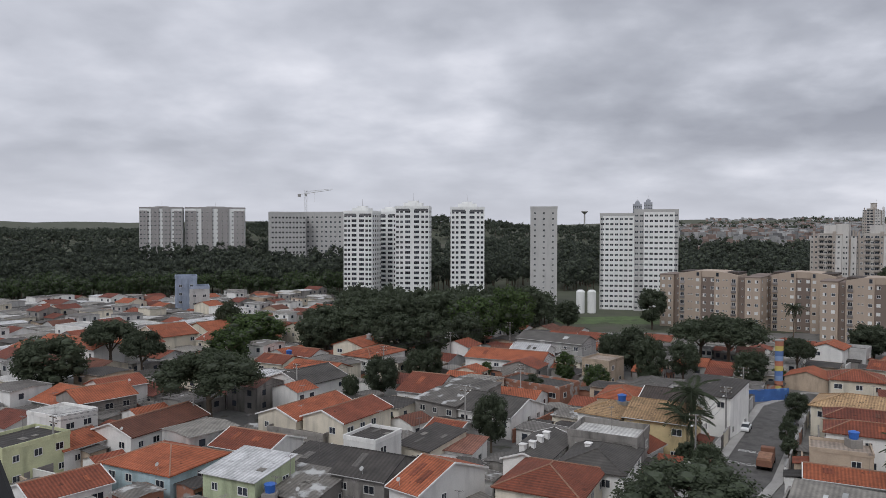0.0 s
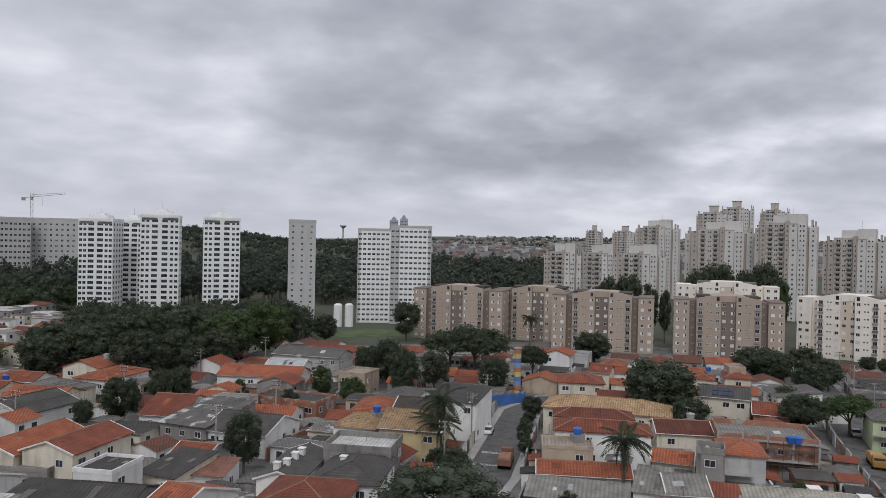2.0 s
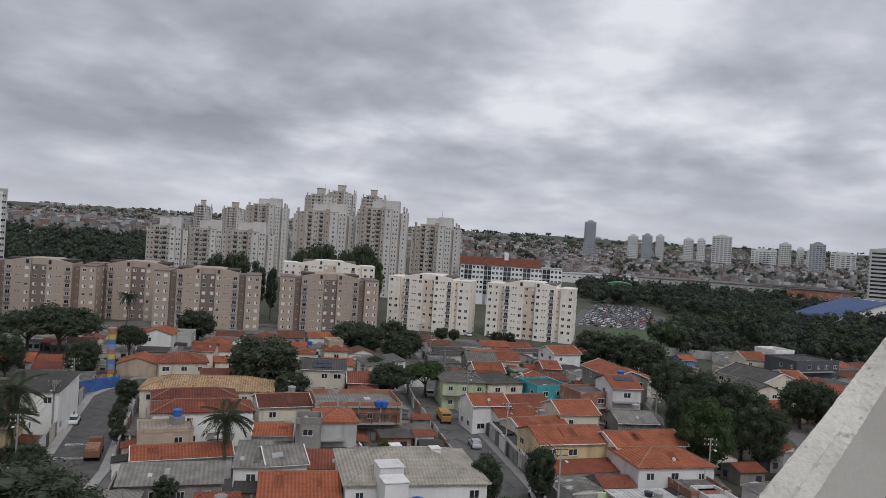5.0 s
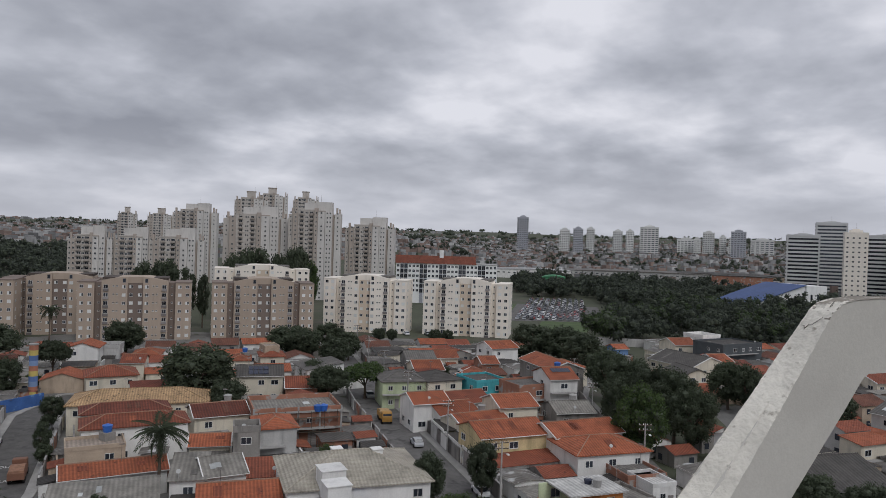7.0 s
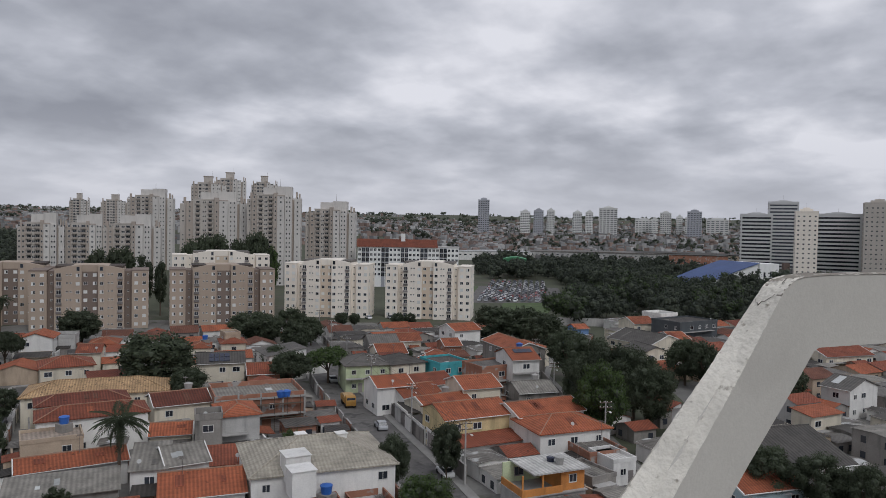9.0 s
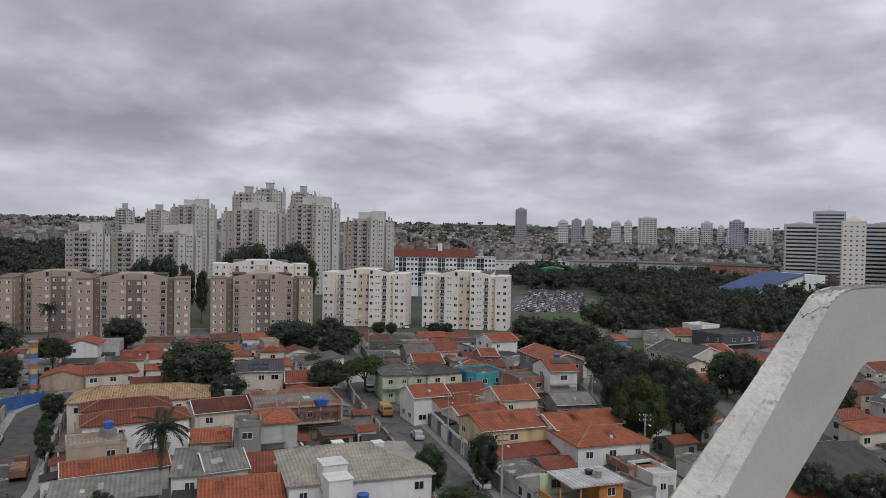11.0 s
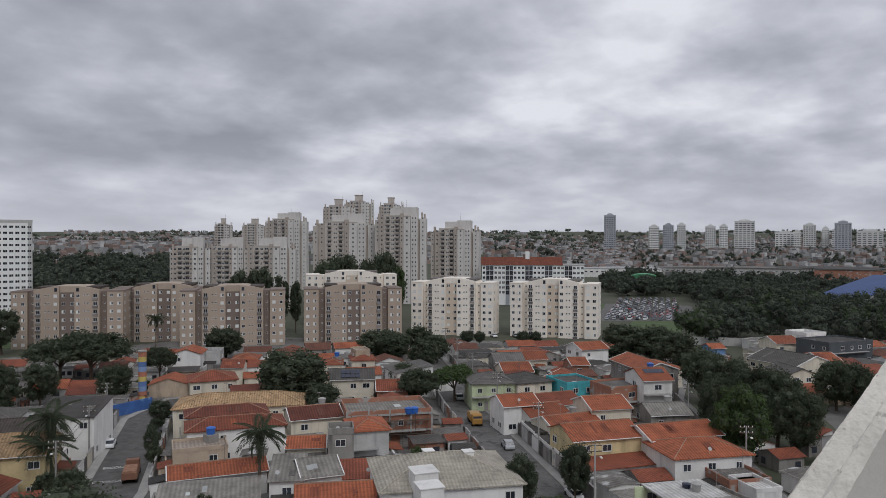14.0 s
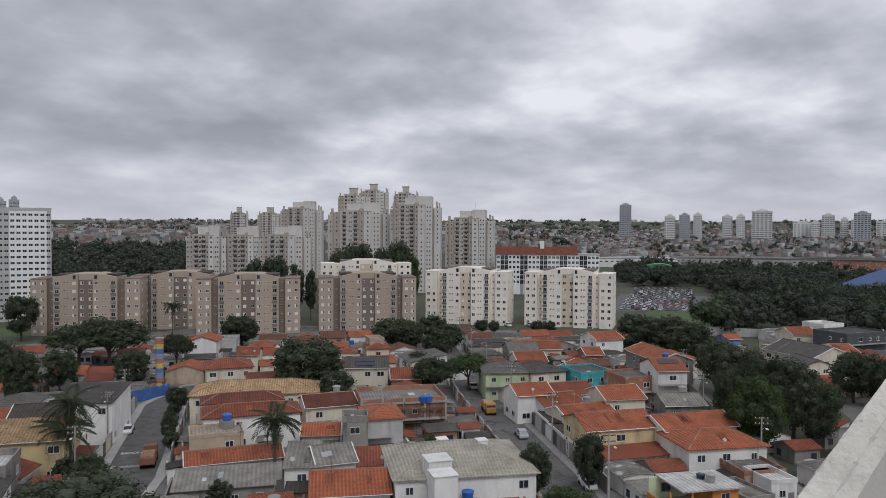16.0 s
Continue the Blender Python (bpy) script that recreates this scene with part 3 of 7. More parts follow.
house(50.6, 88.9, 12.9, 6, -33, 3, "shed", "fibro", "grey")
house(59.9, 84.0, 4.4, 8, -40, 5, "shed", "fibro", "white")
house(63.6, 82.5, 5.4, 8, -26, 5, "gx", "fibro", "white")
house(72.7, 96.8, 6.0, 6, -40, 4, "gx", "orange", "cream")
house(70.4, 81.7, 4.8, 6, -40, 3, "shed", "rust", "white")
house(80.8, 91.1, 5.9, 8, -32, 6.5, "hip", "orange", "ltgrey")
house(74.5, 90.3, 4.0, 4, -38, 6.8, "flat", "grey", "grey")
house(83.3, 109.1, 9.4, 8, -26, 5, "gx", "dkrust", "cream")
house(109.6, 128.8, 9.9, 9, -40, 6, "gx", "dkgrey", "cream", 8)
house(124.9, 125.5, 9.9, 9, -116, 6, "shed", "grey", "white")
house(114.1, 120.3, 6.8, 9, -40, 4, "gx", "rust", "brick")
house(89.6, 155.9, 10.4, 9, -26, 5, "hip", "rust", "cream")
house(102.2, 166.9, 5.3, 8, -40, 5, "gx", "rust", "cream")
house(102.4, 190.7, 7.6, 9, -40, 6, "gy", "orange", "white")
house(110.2, 191.6, 5.2, 7, -40, 5, "flat", "grey", "ltgrey")
house(114.7, 181.0, 7.0, 8, -40, 4, "hip", "orange", "cream")
house(126.6, 156.9, 5.2, 8, -40, 4, "hip", "orange", "cream")
house(132.8, 151.7, 6.2, 8, -36, 5, "hip", "rust", "cream")
house(133.4, 153.2, 4.0, 6, -27, 7, "flat", "beige", "beige")
house(71.7, 65.6, 18.1, 14, -36, 6.3, "hip", "sand", "white")
house(59.1, 72.8, 9.7, 9, -37, 4.5, "gx", "orange", "white")
house(127.9, 102.7, 9.7, 10, -40, 6, "hip", "grey", "ltgreen")
house(134.0, 97.1, 8.6, 9, -26, 6, "hip", "dkgrey", "cream")
house(115.4, 86.3, 7.4, 8, -32, 5.5, "gx", "orange", "white")
house(117.7, 81.8, 8.4, 9, -26, 3.8, "gx", "orange", "white")
house(113.6, 72.8, 10.2, 9, -26, 3.8, "gx", "orange", "cream")
house(104.4, 61.6, 12.0, 9, -32, 6, "gx", "orange", "yellow")
house(101.2, 54.9, 12.9, 4, -30, 3, "shed", "rust", "white")
house(113.2, 52.4, 13.2, 8, -30, 6, "gx", "orange", "white")
house(108.2, 46.0, 12.5, 9, -36, 5.5, "hip", "orange", "white")
house(123.1, 71.3, 7.8, 9, -35, 6, "gx", "orange", "cream")
house(126.6, 85.4, 10.0, 9, -26, 4, "gx", "rust", "white")
house(140.0, 88.7, 7.8, 9, -26, 6, "flat", "dkgrey", "teal")
house(142.3, 76.1, 13.6, 8, -26, 6.5, "flat", "grey", "brick")
house(143.6, 71.9, 6.2, 10, -40, 8.5, "gx", "orange", "white", 4)
house(162.5, 82.6, 16.8, 9, -126, 7.5, "gx", "orange", "grey")
house(186.9, 113.1, 9.0, 9, -27, 6, "gx", "orange", "white")
house(171.3, 107.1, 4.8, 8, -40, 4, "gx", "orange", "brick")
house(171.2, 121.5, 6.1, 9, -40, 4, "gx", "orange", "cream")
house(151.7, 113.6, 7.6, 10, -39, 4, "gx", "orange", "cream")
house(163.2, 124.9, 8.3, 10, -40, 4, "gx", "grey", "grey")
house(150.8, 96.5, 6.4, 9, -116, 4, "gx", "orange", "cream")
house(175.5, 86.0, 9.6, 10, -29, 5, "hip", "orange", "cream")
house(134.4, 64.2, 8.1, 8, -40, 4, "gx", "fibro", "grey")
house(105.6, 39.2, 6.5, 7, -36, 3.5, "flat", "grey", "brick")
house(103.2, 35.7, 4.0, 6, -33, 3.5, "flat", "pale", "white")
house(96.0, 36.8, 4.4, 7, -26, 3, "flat", "fibro", "grey")
house(168.7, 8.9, 5.9, 10, -116, 6, "gx", "grey", "white")
house(144.4, 12.6, 8.0, 4, -31, 5, "shed", "orange", "cream")
house(104.6, 16.4, 9.9, 8, -40, 3.5, "gx", "orange", "ltblue")
house(119.3, 16.5, 13.6, 18, -40, 4, "gx", "dkgrey", "white")
house(226.1, 15.7, 16.1, 10, -40, 4, "gx", "rust", "cream")
house(246.9, 77.8, 8.4, 10, -40, 5, "gx", "orange", "cream")
house(266.6, 75.6, 8.7, 9, -27, 6, "flat", "pale", "white")
house(245.9, 61.5, 18.1, 12, -26, 7, "flat", "dark", "dkgrey")
house(218.5, 58.0, 5.7, 9, -40, 5, "gx", "orange", "white")
house(211.6, 63.8, 16.5, 14, -116, 4.5, "gx", "dkgrey", "cream")
house(192.5, 58.1, 6.7, 10, -40, 5, "gy", "dkgrey", "cream")
house(219.8, 88.5, 4.5, 6, -40, 5, "gx", "orange", "blue")
house(92.5, 99.2, 15.4, 11, -34, 6, "flat", "fibro", "brick")
water_tank(92.2, 92.6, 6.05)
water_tank(93.1, 92.1, 6.05)



def balcony_house(x, y, turn):
    """Two storeys: an orange room and an open balcony under one white slab, over a lower floor with a tiled lean-to."""
    h = thing("house", pose(x, y, 0, 0, 0, turn), "two-storey orange house with a balcony under a white slab roof", "house", "houses of the quarter")
    FOOT.append((x, y, 5.4, 10.2, 6.6, turn))
    om = wall_mat("orange")

    def solid(name, x0, y0, z0, x1, y1, z1, m):
        bm = bmesh.new()
        box(bm, x0, y0, z0, x1, y1, z1)
        return part(name, bm, m, h)
    solid("lower_wall", -4.9, -2.9, -0.3, 4.6, 2.9, 2.75, wall_mat("ltgrey"))
    solid("floor_slab", -5.1, -3.2, 2.75, 4.7, 3.0, 2.93, M_CONC)
    solid("wall", 0.9, -2.7, 2.93, 4.5, 2.8, 5.65, om)
    solid("back_wall", -4.8, 2.55, 2.93, 0.896, 2.8, 5.65, wall_mat("ltgreen"))
    solid("parapet", -5.05, -3.15, 2.93, 0.896, -3.0, 3.85, om)
    solid("parapet", -5.05, -3.0, 2.93, -4.9, 2.55, 3.85, om)
    for u in (-4.95, -2.0):
        solid("post", u - 0.1, -3.08, 3.85, u + 0.1, -2.92, 5.65, om)
    solid("roof", -3.6, -3.5, 5.65, 4.9, 3.2, 5.85, roof_mat("pale"))
    put("window", window_mesh(1.2, 1.1, M_FRAME), h, 2.7, -2.7, 3.9, 0)
    put("window", window_mesh(1.4, 1.2, M_DOOR), h, -2.4, 2.55, 3.7, 0)
    for u in (-3.2, 0.4, 3.2):
        put("window", window_mesh(1.3, 1.1, M_SHUT), h, u, -2.9, 0.9, 0)
    bm = bmesh.new()
    for u in (-4.2, -3.3, -0.4):
        tube(bm, (u, -2.7, 2.93), (u, -2.7, 3.3), 0.22, 0.28, 10)
    part("planter", bm, M_RIDGE, h)
    tank = thing("water_tank", pose(x, y, 5.85, 0, 0, turn), "small dark water tank on a white slab roof", "water tank", "roof water tanks")
    bm = bmesh.new()
    tube(bm, (1.2, 0.4, 0), (1.2, 0.4, 0.55), 0.48, 0.58, 14)
    tube(bm, (1.2, 0.4, 0.55), (1.2, 0.4, 0.68), 0.62, 0.3, 14)
    part("tank_body", bm, M_SOLAR, tank)


balcony_house(87.4, 39.4, -34)

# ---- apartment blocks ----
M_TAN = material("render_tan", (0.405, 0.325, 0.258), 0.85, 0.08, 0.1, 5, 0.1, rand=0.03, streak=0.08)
M_TAND = material("render_tan_dark", (0.20, 0.155, 0.13), 0.85, 0.08, 0.1, 5, 0.1, rand=0.03)
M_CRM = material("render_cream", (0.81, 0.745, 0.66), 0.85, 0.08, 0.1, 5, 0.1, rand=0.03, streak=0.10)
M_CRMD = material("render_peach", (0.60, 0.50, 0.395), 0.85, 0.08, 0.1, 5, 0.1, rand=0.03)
M_WHT = material("render_white", (0.78, 0.78, 0.76), 0.85, 0.08, 0.1, 5, 0.1, rand=0.03, streak=0.12)
M_GRY = material("render_grey", (0.46, 0.45, 0.435), 0.85, 0.10, 0.1, 5, 0.1, rand=0.03, streak=0.15)


def block(name, x, y, turn, main, dark, tone, label, w=36.0, floors=7, deep=14.0, fh=2.8):
    """Seven-storey block: two wings, recessed dark bays and a twin-gabled middle."""
    b = thing(name, pose(x, y, float(terrain(x, y)), 0, 0, turn), label, "apartment block", "apartment blocks")
    FOOT.append((x, y, 22, w, deep + 4, turn))
    h = floors * fh
    k = w / 36.0
    # tan blocks: side recesses and cornices take the darker colour, cream ones don't
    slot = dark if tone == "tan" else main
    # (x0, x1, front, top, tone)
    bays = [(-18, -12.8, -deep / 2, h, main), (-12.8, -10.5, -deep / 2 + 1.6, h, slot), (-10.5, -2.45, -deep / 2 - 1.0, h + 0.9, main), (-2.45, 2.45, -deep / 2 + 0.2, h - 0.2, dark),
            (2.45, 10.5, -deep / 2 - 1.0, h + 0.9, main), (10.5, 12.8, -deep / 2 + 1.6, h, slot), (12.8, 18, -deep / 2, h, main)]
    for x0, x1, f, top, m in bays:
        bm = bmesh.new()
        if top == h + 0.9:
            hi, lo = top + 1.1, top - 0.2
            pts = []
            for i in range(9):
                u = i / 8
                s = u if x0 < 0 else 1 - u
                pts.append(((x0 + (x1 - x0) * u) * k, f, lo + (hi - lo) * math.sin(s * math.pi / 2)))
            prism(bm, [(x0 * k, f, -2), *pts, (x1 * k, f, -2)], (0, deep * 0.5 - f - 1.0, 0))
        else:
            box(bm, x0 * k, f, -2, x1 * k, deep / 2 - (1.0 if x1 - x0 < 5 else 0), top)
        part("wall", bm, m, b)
    bm = bmesh.new()
    box(bm, -2.43 * k, -deep / 2 + 0.1, h - 0.2, 2.43 * k, deep / 2 - 2, h + 2.0)
    part("roof_housing", bm, main, b)
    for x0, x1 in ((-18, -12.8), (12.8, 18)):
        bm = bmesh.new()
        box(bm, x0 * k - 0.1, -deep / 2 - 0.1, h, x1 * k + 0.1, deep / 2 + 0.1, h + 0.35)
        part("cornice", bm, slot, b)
    bm = bmesh.new()
    box(bm, -10.4 * k, -deep / 2 + 1, h + 1.1, 10.4 * k, deep / 2 - 1.1, h + 1.75)
    part("roof", bm, roof_mat("dkbrown" if tone == "tan" else "grey"), b)
    rng = random.Random(int(x * 7 + y))
    we = [window_mesh(1.15 if tone == "tan" else 1.2, 1.05 if tone == "tan" else 1.1, M_SHUT if tone == "tan" else M_FRAME, 2, True, s) for s in (0, 1, 2)]
    ws, wb = window_mesh(0.6, 0.55, M_FRAME, 1), window_mesh(1.4, 1.35, M_FRAME, 2)
    bm = bmesh.new()
    prism(bm, [(-0.85, -0.004, 0), (-0.85, -0.5, 0), (0.85, -0.5, 0), (0.85, -0.004, 0), (0.78, -0.004, 0), (0.78, -0.43, 0), (-0.78, -0.43, 0), (-0.78, -0.004, 0)], (0, 0, 0.8))
    balc = mesh_of("balcony", bm, M_DOOR)

    def pick():
        return we[rng.choice((0, 1, 1, 1, 2) if tone == "tan" else (0, 0, 1, 2))]
    for fl in range(floors):
        z = fl * fh + 0.95
        for u in (-16.7, -14.2, 14.2, 16.7):
            put("window", pick(), b, u * k, -deep / 2, z, 0)
        for s in (-1, 1):
            put("window", ws, b, s * 11.6 * k, -deep / 2 + 1.6, z + 0.3, 0)
            put("window", ws, b, s * 5.7 * k, -deep / 2 - 1.0, z + 0.5, 0)
            put("window", ws, b, s * 6.8 * k, -deep / 2 - 1.0, z + 0.5, 0)
            put("window", wb, b, s * 9.2 * k, -deep / 2 - 1.0, z - 0.1, 0)
            put("balcony", balc, b, s * 9.2 * k, -deep / 2 - 1.0, z - 0.9, 0)
            put("window", pick(), b, s * 3.6 * k, -deep / 2 - 1.0, z, 0)
            put("window", pick(), b, s * 1.4 * k, -deep / 2 + 0.2, z, 0)
            for v in (-4, 4):
                put("window", pick(), b, s * 18 * k, v, z, 90 * s)
    for s in (-1, 1):
        put("window", window_mesh(1.0, 1.4, M_DOOR, 1), b, s * 3.5 * k, -deep / 2 - 1.0, h + 0.1, 0)
    return b


TANL = "tan seven-storey apartment block with recessed bays in a darker colour"
CRML = "cream seven-storey apartment block with peach recessed bays"
block("apartment_block", 101.7, 271.6, -36, M_TAN, M_TAND, "tan", TANL)
block("apartment_block", 133.0, 264.0, -36, M_TAN, M_TAND, "tan", TANL)
block("apartment_block", 143.7, 234.5, -36, M_TAN, M_TAND, "tan", TANL)
block("apartment_block", 179.6, 210.9, -36, M_TAN, M_TAND, "tan", TANL)
block("apartment_block", 221.5, 195.5, -62, M_CRM, M_CRMD, "cream", CRML, 33.5, 8, 14.0, 2.6)
block("apartment_block", 243.0, 161.3, -65, M_CRM, M_CRMD, "cream", CRML, 34.0, 8, 14.0, 2.6)
block("apartment_block", 214, 252, -38, M_CRM, M_CRMD, "cream", CRML, 40.0, 8)


M_BAND = material("dark_roof_band", (0.10, 0.10, 0.105), 0.8, 0.2, 0.3, 3)


def tower(name, x, y, turn, w, d, top, floors, cols, mats, label, cap=3.0, winsize=(1.3, 1.1), stuff=False, side_cols=3, category="tower block", frame=None, group="tower blocks", ribs=False, wide=False, strips=()):
    """A tower standing on the ground with its top at the height top; windows in rows on the front and both sides."""
    g = float(terrain(x, y))
    b = thing(name, pose(x, y, g, 0, 0, turn), label, category, group)
    FOOT.append((x, y, math.hypot(w, d) / 2, w, d, turn))
    h = top - g
    bm = bmesh.new()
    box(bm, -w / 2, -d / 2, -3, w / 2, d / 2, h)
    part("wall", bm, mats[0], b)
    bm = bmesh.new()
    for q in ((-w / 2 - 0.1, -d / 2 - 0.1, w / 2 + 0.1, -d / 2 + 0.25), (-w / 2 - 0.1, d / 2 - 0.25, w / 2 + 0.1, d / 2 + 0.1), (-w / 2 - 0.1, -d / 2 + 0.25, -w / 2 + 0.25, d / 2 - 0.25), (w / 2 - 0.25, -d / 2 + 0.25, w / 2 + 0.1, d / 2 - 0.25)):
        box(bm, q[0], q[1], h - 0.3, q[2], q[3], h + 0.9)
    part("parapet", bm, mats[-1], b)
    if wide:
        for s_ in (-1, 1):
            bm = bmesh.new()
            box(bm, s_ * w * 0.27 - w * 0.2, -d / 2 - 0.05, h - 1.9, s_ * w * 0.27 + w * 0.2, -d / 2, h - 0.7)
            part("roof_band", bm, M_BAND, b)
    if cap:
        bm = bmesh.new()
        box(bm, -w * 0.28, -d * 0.25, h, w * 0.28, d * 0.25, h + cap)
        box(bm, -w * 0.15, -d * 0.15, h + cap, w * 0.15, d * 0.15, h + cap * 1.4)
        part("roof_housing", bm, mats[-1], b)
        bm = bmesh.new()
        tube(bm, (0, 0, h + cap * 1.4), (0, 0, h + cap * 1.4 + 4), 0.08, 0.03, 5)
        part("mast", bm, M_DOOR, b)
    if ribs:
        for s in (-1, -0.34, 0.34, 1):
            bm = bmesh.new()
            box(bm, s * w * 0.4 - w * 0.09, -d / 2 - 1.3, -3, s * w * 0.4 + w * 0.09, -d / 2, h - (0 if abs(s) < 0.5 else 2.0))
            part("bay", bm, mats[1], b)
    for u0, u1 in strips:
        bm = bmesh.new()
        box(bm, u0 * w, -d / 2 - 0.12, -3, u1 * w, -d / 2, h + 0.4)
        part("strip", bm, mats[-1], b)
    me = window_mesh(*winsize, frame or M_FRAME, 2, False)
    fh = h / (floors + 0.4)
    spots = []
    for fl in range(floors):
        z = fl * fh + 1.0
        for c in range(cols):
            u = -w / 2 + w * (c + 0.5) / cols
            if wide:
                u = w * (-0.43, -0.31, -0.13, 0.13, 0.31, 0.43)[c]
            yy = -d / 2
            if any(u0 * w < u < u1 * w for u0, u1 in strips):
                yy -= 0.12
            if ribs and any(abs(u - s * w * 0.4) < w * 0.09 for s in (-1, -0.34, 0.34, 1)):
                yy -= 1.3
            spots.append((u, yy, z, 0))
        for c in range(side_cols):
            u = -d / 2 + d * (c + 0.5) / side_cols
            spots.append((w / 2, u, z, 90))
            spots.append((-w / 2, u, z, -90))
    if stuff:
        vs = np.array([v.co for v in me.vertices])
        fs = np.array([list(p.vertices) for p in me.polygons])
        mi = np.array([p.material_index for p in me.polygons])
        allv, allf, alli = [], [], []
        for i, (u, yy, z, tr) in enumerate(spots):
            c, s = math.cos(radians(tr)), math.sin(radians(tr))
            allv.append(np.stack([vs[:, 0] * c - vs[:, 1] * s + u, vs[:, 0] * s + vs[:, 1] * c + yy, vs[:, 2] + z], 1))
            allf.append(fs + i * len(vs))
            alli.append(mi)
        ob = part("glazing", np_mesh("glazing", np.vstack(allv), np.vstack(allf), [frame or M_FRAME, M_GLASS, M_SHUT], np.concatenate(alli)), None, b)
        tagged(ob, kind="stuff")
    else:
        big = window_mesh(2.8, 1.5, frame or M_FRAME, 3, False)
        for i, q in enumerate(spots):
            put("window", big if wide and q[3] == 0 and i % (cols + 2 * side_cols) in (2, 3) else me, b, *q)
    return b


WT = "white sixteen-storey residential tower with rows of square windows"
tower("residential_tower", -44.5, 401, -14, 16.5, 15, 45.8, 17, 6, (M_WHT,), WT, side_cols=4, cap=2.6, wide=True, frame=M_DOOR, winsize=(1.45, 1.35))
tower("residential_tower", -31, 424, -14, 16, 12, 46.0, 17, 6, (M_WHT,), WT, side_cols=3, cap=2.6, wide=True, frame=M_DOOR, winsize=(1.45, 1.35))
tower("residential_tower", -16.3, 402, -4, 18.6, 15, 48.5, 17, 6, (M_WHT,), WT, side_cols=3, cap=2.8, wide=True, frame=M_DOOR, winsize=(1.45, 1.35))
tower("residential_tower", 13.6, 408, 0, 18.6, 15, 48.2, 17, 6, (M_WHT,), WT, side_cols=3, cap=2.8, wide=True, frame=M_DOOR, winsize=(1.45, 1.35))
tower("slab_tower", 48, 345, -8, 12.4, 16, 46.5, 17, 3, (M_GRY,), "pale grey narrow slab tower with small windows", side_cols=0, cap=0, winsize=(1.0, 1.0))
DT = "broad white residential tower with close window rows"
tower("residential_tower", 82, 338, -13, 17.0, 14, 43.3, 18, 8, (M_WHT, M_WHT, M_GRY), DT, side_cols=0, cap=0, winsize=(1.5, 1.0), strips=((-0.5, -0.42),))
tower("residential_tower", 97.2, 330, -17, 19.0, 14, 44.9, 18, 9, (M_WHT, M_WHT, M_GRY), DT, side_cols=0, cap=0, winsize=(1.5, 1.0), strips=((-0.5, -0.28), (0.42, 0.5)))
M_BRNG = material("render_greybrown", (0.34, 0.32, 0.31), 0.85, 0.1, 0.1, 5, 0.1, rand=0.03, streak=0.15)
for q in ((-226.7, 585, 32, 53), (-188.1, 600, 47, 53.3)):
    tower("apartment_slab", q[0], q[1], 14, q[2], 16, q[3], 12, 12, (M_WHT, M_BRNG), "grey and white slab block rising behind the woods", cap=1.2, stuff=True, side_cols=4, ribs=True)
for q in ((-119.5, 555, 26, 48.7, 20), (-88, 570, 36, 49.1, -6)):
    tower("unfinished_block", q[0], q[1], q[4], q[2], 16, q[3], 11, 10, (M_GRY,), "unfinished bare concrete block under a tower crane", cap=0, stuff=True, side_cols=5, winsize=(1.6, 1.5))
CL = "off-white residential tower of a dense cluster with balcony bays"
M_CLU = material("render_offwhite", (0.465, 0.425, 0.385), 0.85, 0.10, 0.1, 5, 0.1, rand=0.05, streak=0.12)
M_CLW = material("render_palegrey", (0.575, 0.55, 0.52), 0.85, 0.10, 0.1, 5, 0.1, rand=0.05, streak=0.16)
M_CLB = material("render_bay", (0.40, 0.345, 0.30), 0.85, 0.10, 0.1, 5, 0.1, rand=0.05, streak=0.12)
# balcony colour kept dark: the shade of the recessed columns is put into it
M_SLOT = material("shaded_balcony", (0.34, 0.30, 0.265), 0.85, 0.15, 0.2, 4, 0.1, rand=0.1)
bm = bmesh.new()
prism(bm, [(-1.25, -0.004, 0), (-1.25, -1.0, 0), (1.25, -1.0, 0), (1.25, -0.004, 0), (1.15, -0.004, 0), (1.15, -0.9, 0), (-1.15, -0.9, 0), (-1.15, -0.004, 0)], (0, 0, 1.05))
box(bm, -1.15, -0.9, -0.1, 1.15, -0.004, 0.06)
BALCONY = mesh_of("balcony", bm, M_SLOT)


def joined_windows(spots, parent, frame):
    """Windows of a far facade as one mesh; spots: rows of mesh, x, y, z, turn."""
    av, af, am, base = [], [], [], 0
    for me, u, yy, z, tr in spots:
        vs = np.array([v.co for v in me.vertices])
        c, q = math.cos(radians(tr)), math.sin(radians(tr))
        av.append(np.stack([vs[:, 0] * c - vs[:, 1] * q + u, vs[:, 0] * q + vs[:, 1] * c + yy, vs[:, 2] + z], 1))
        af.append(np.array([list(p.vertices) for p in me.polygons]) + base)
        am.append(np.array([p.material_index for p in me.polygons]))
        base += len(vs)
    tagged(part("glazing", np_mesh("glazing", np.vstack(av), np.vstack(af), [frame, M_GLASS, M_SHUT], np.concatenate(am)), None, parent), kind="stuff")


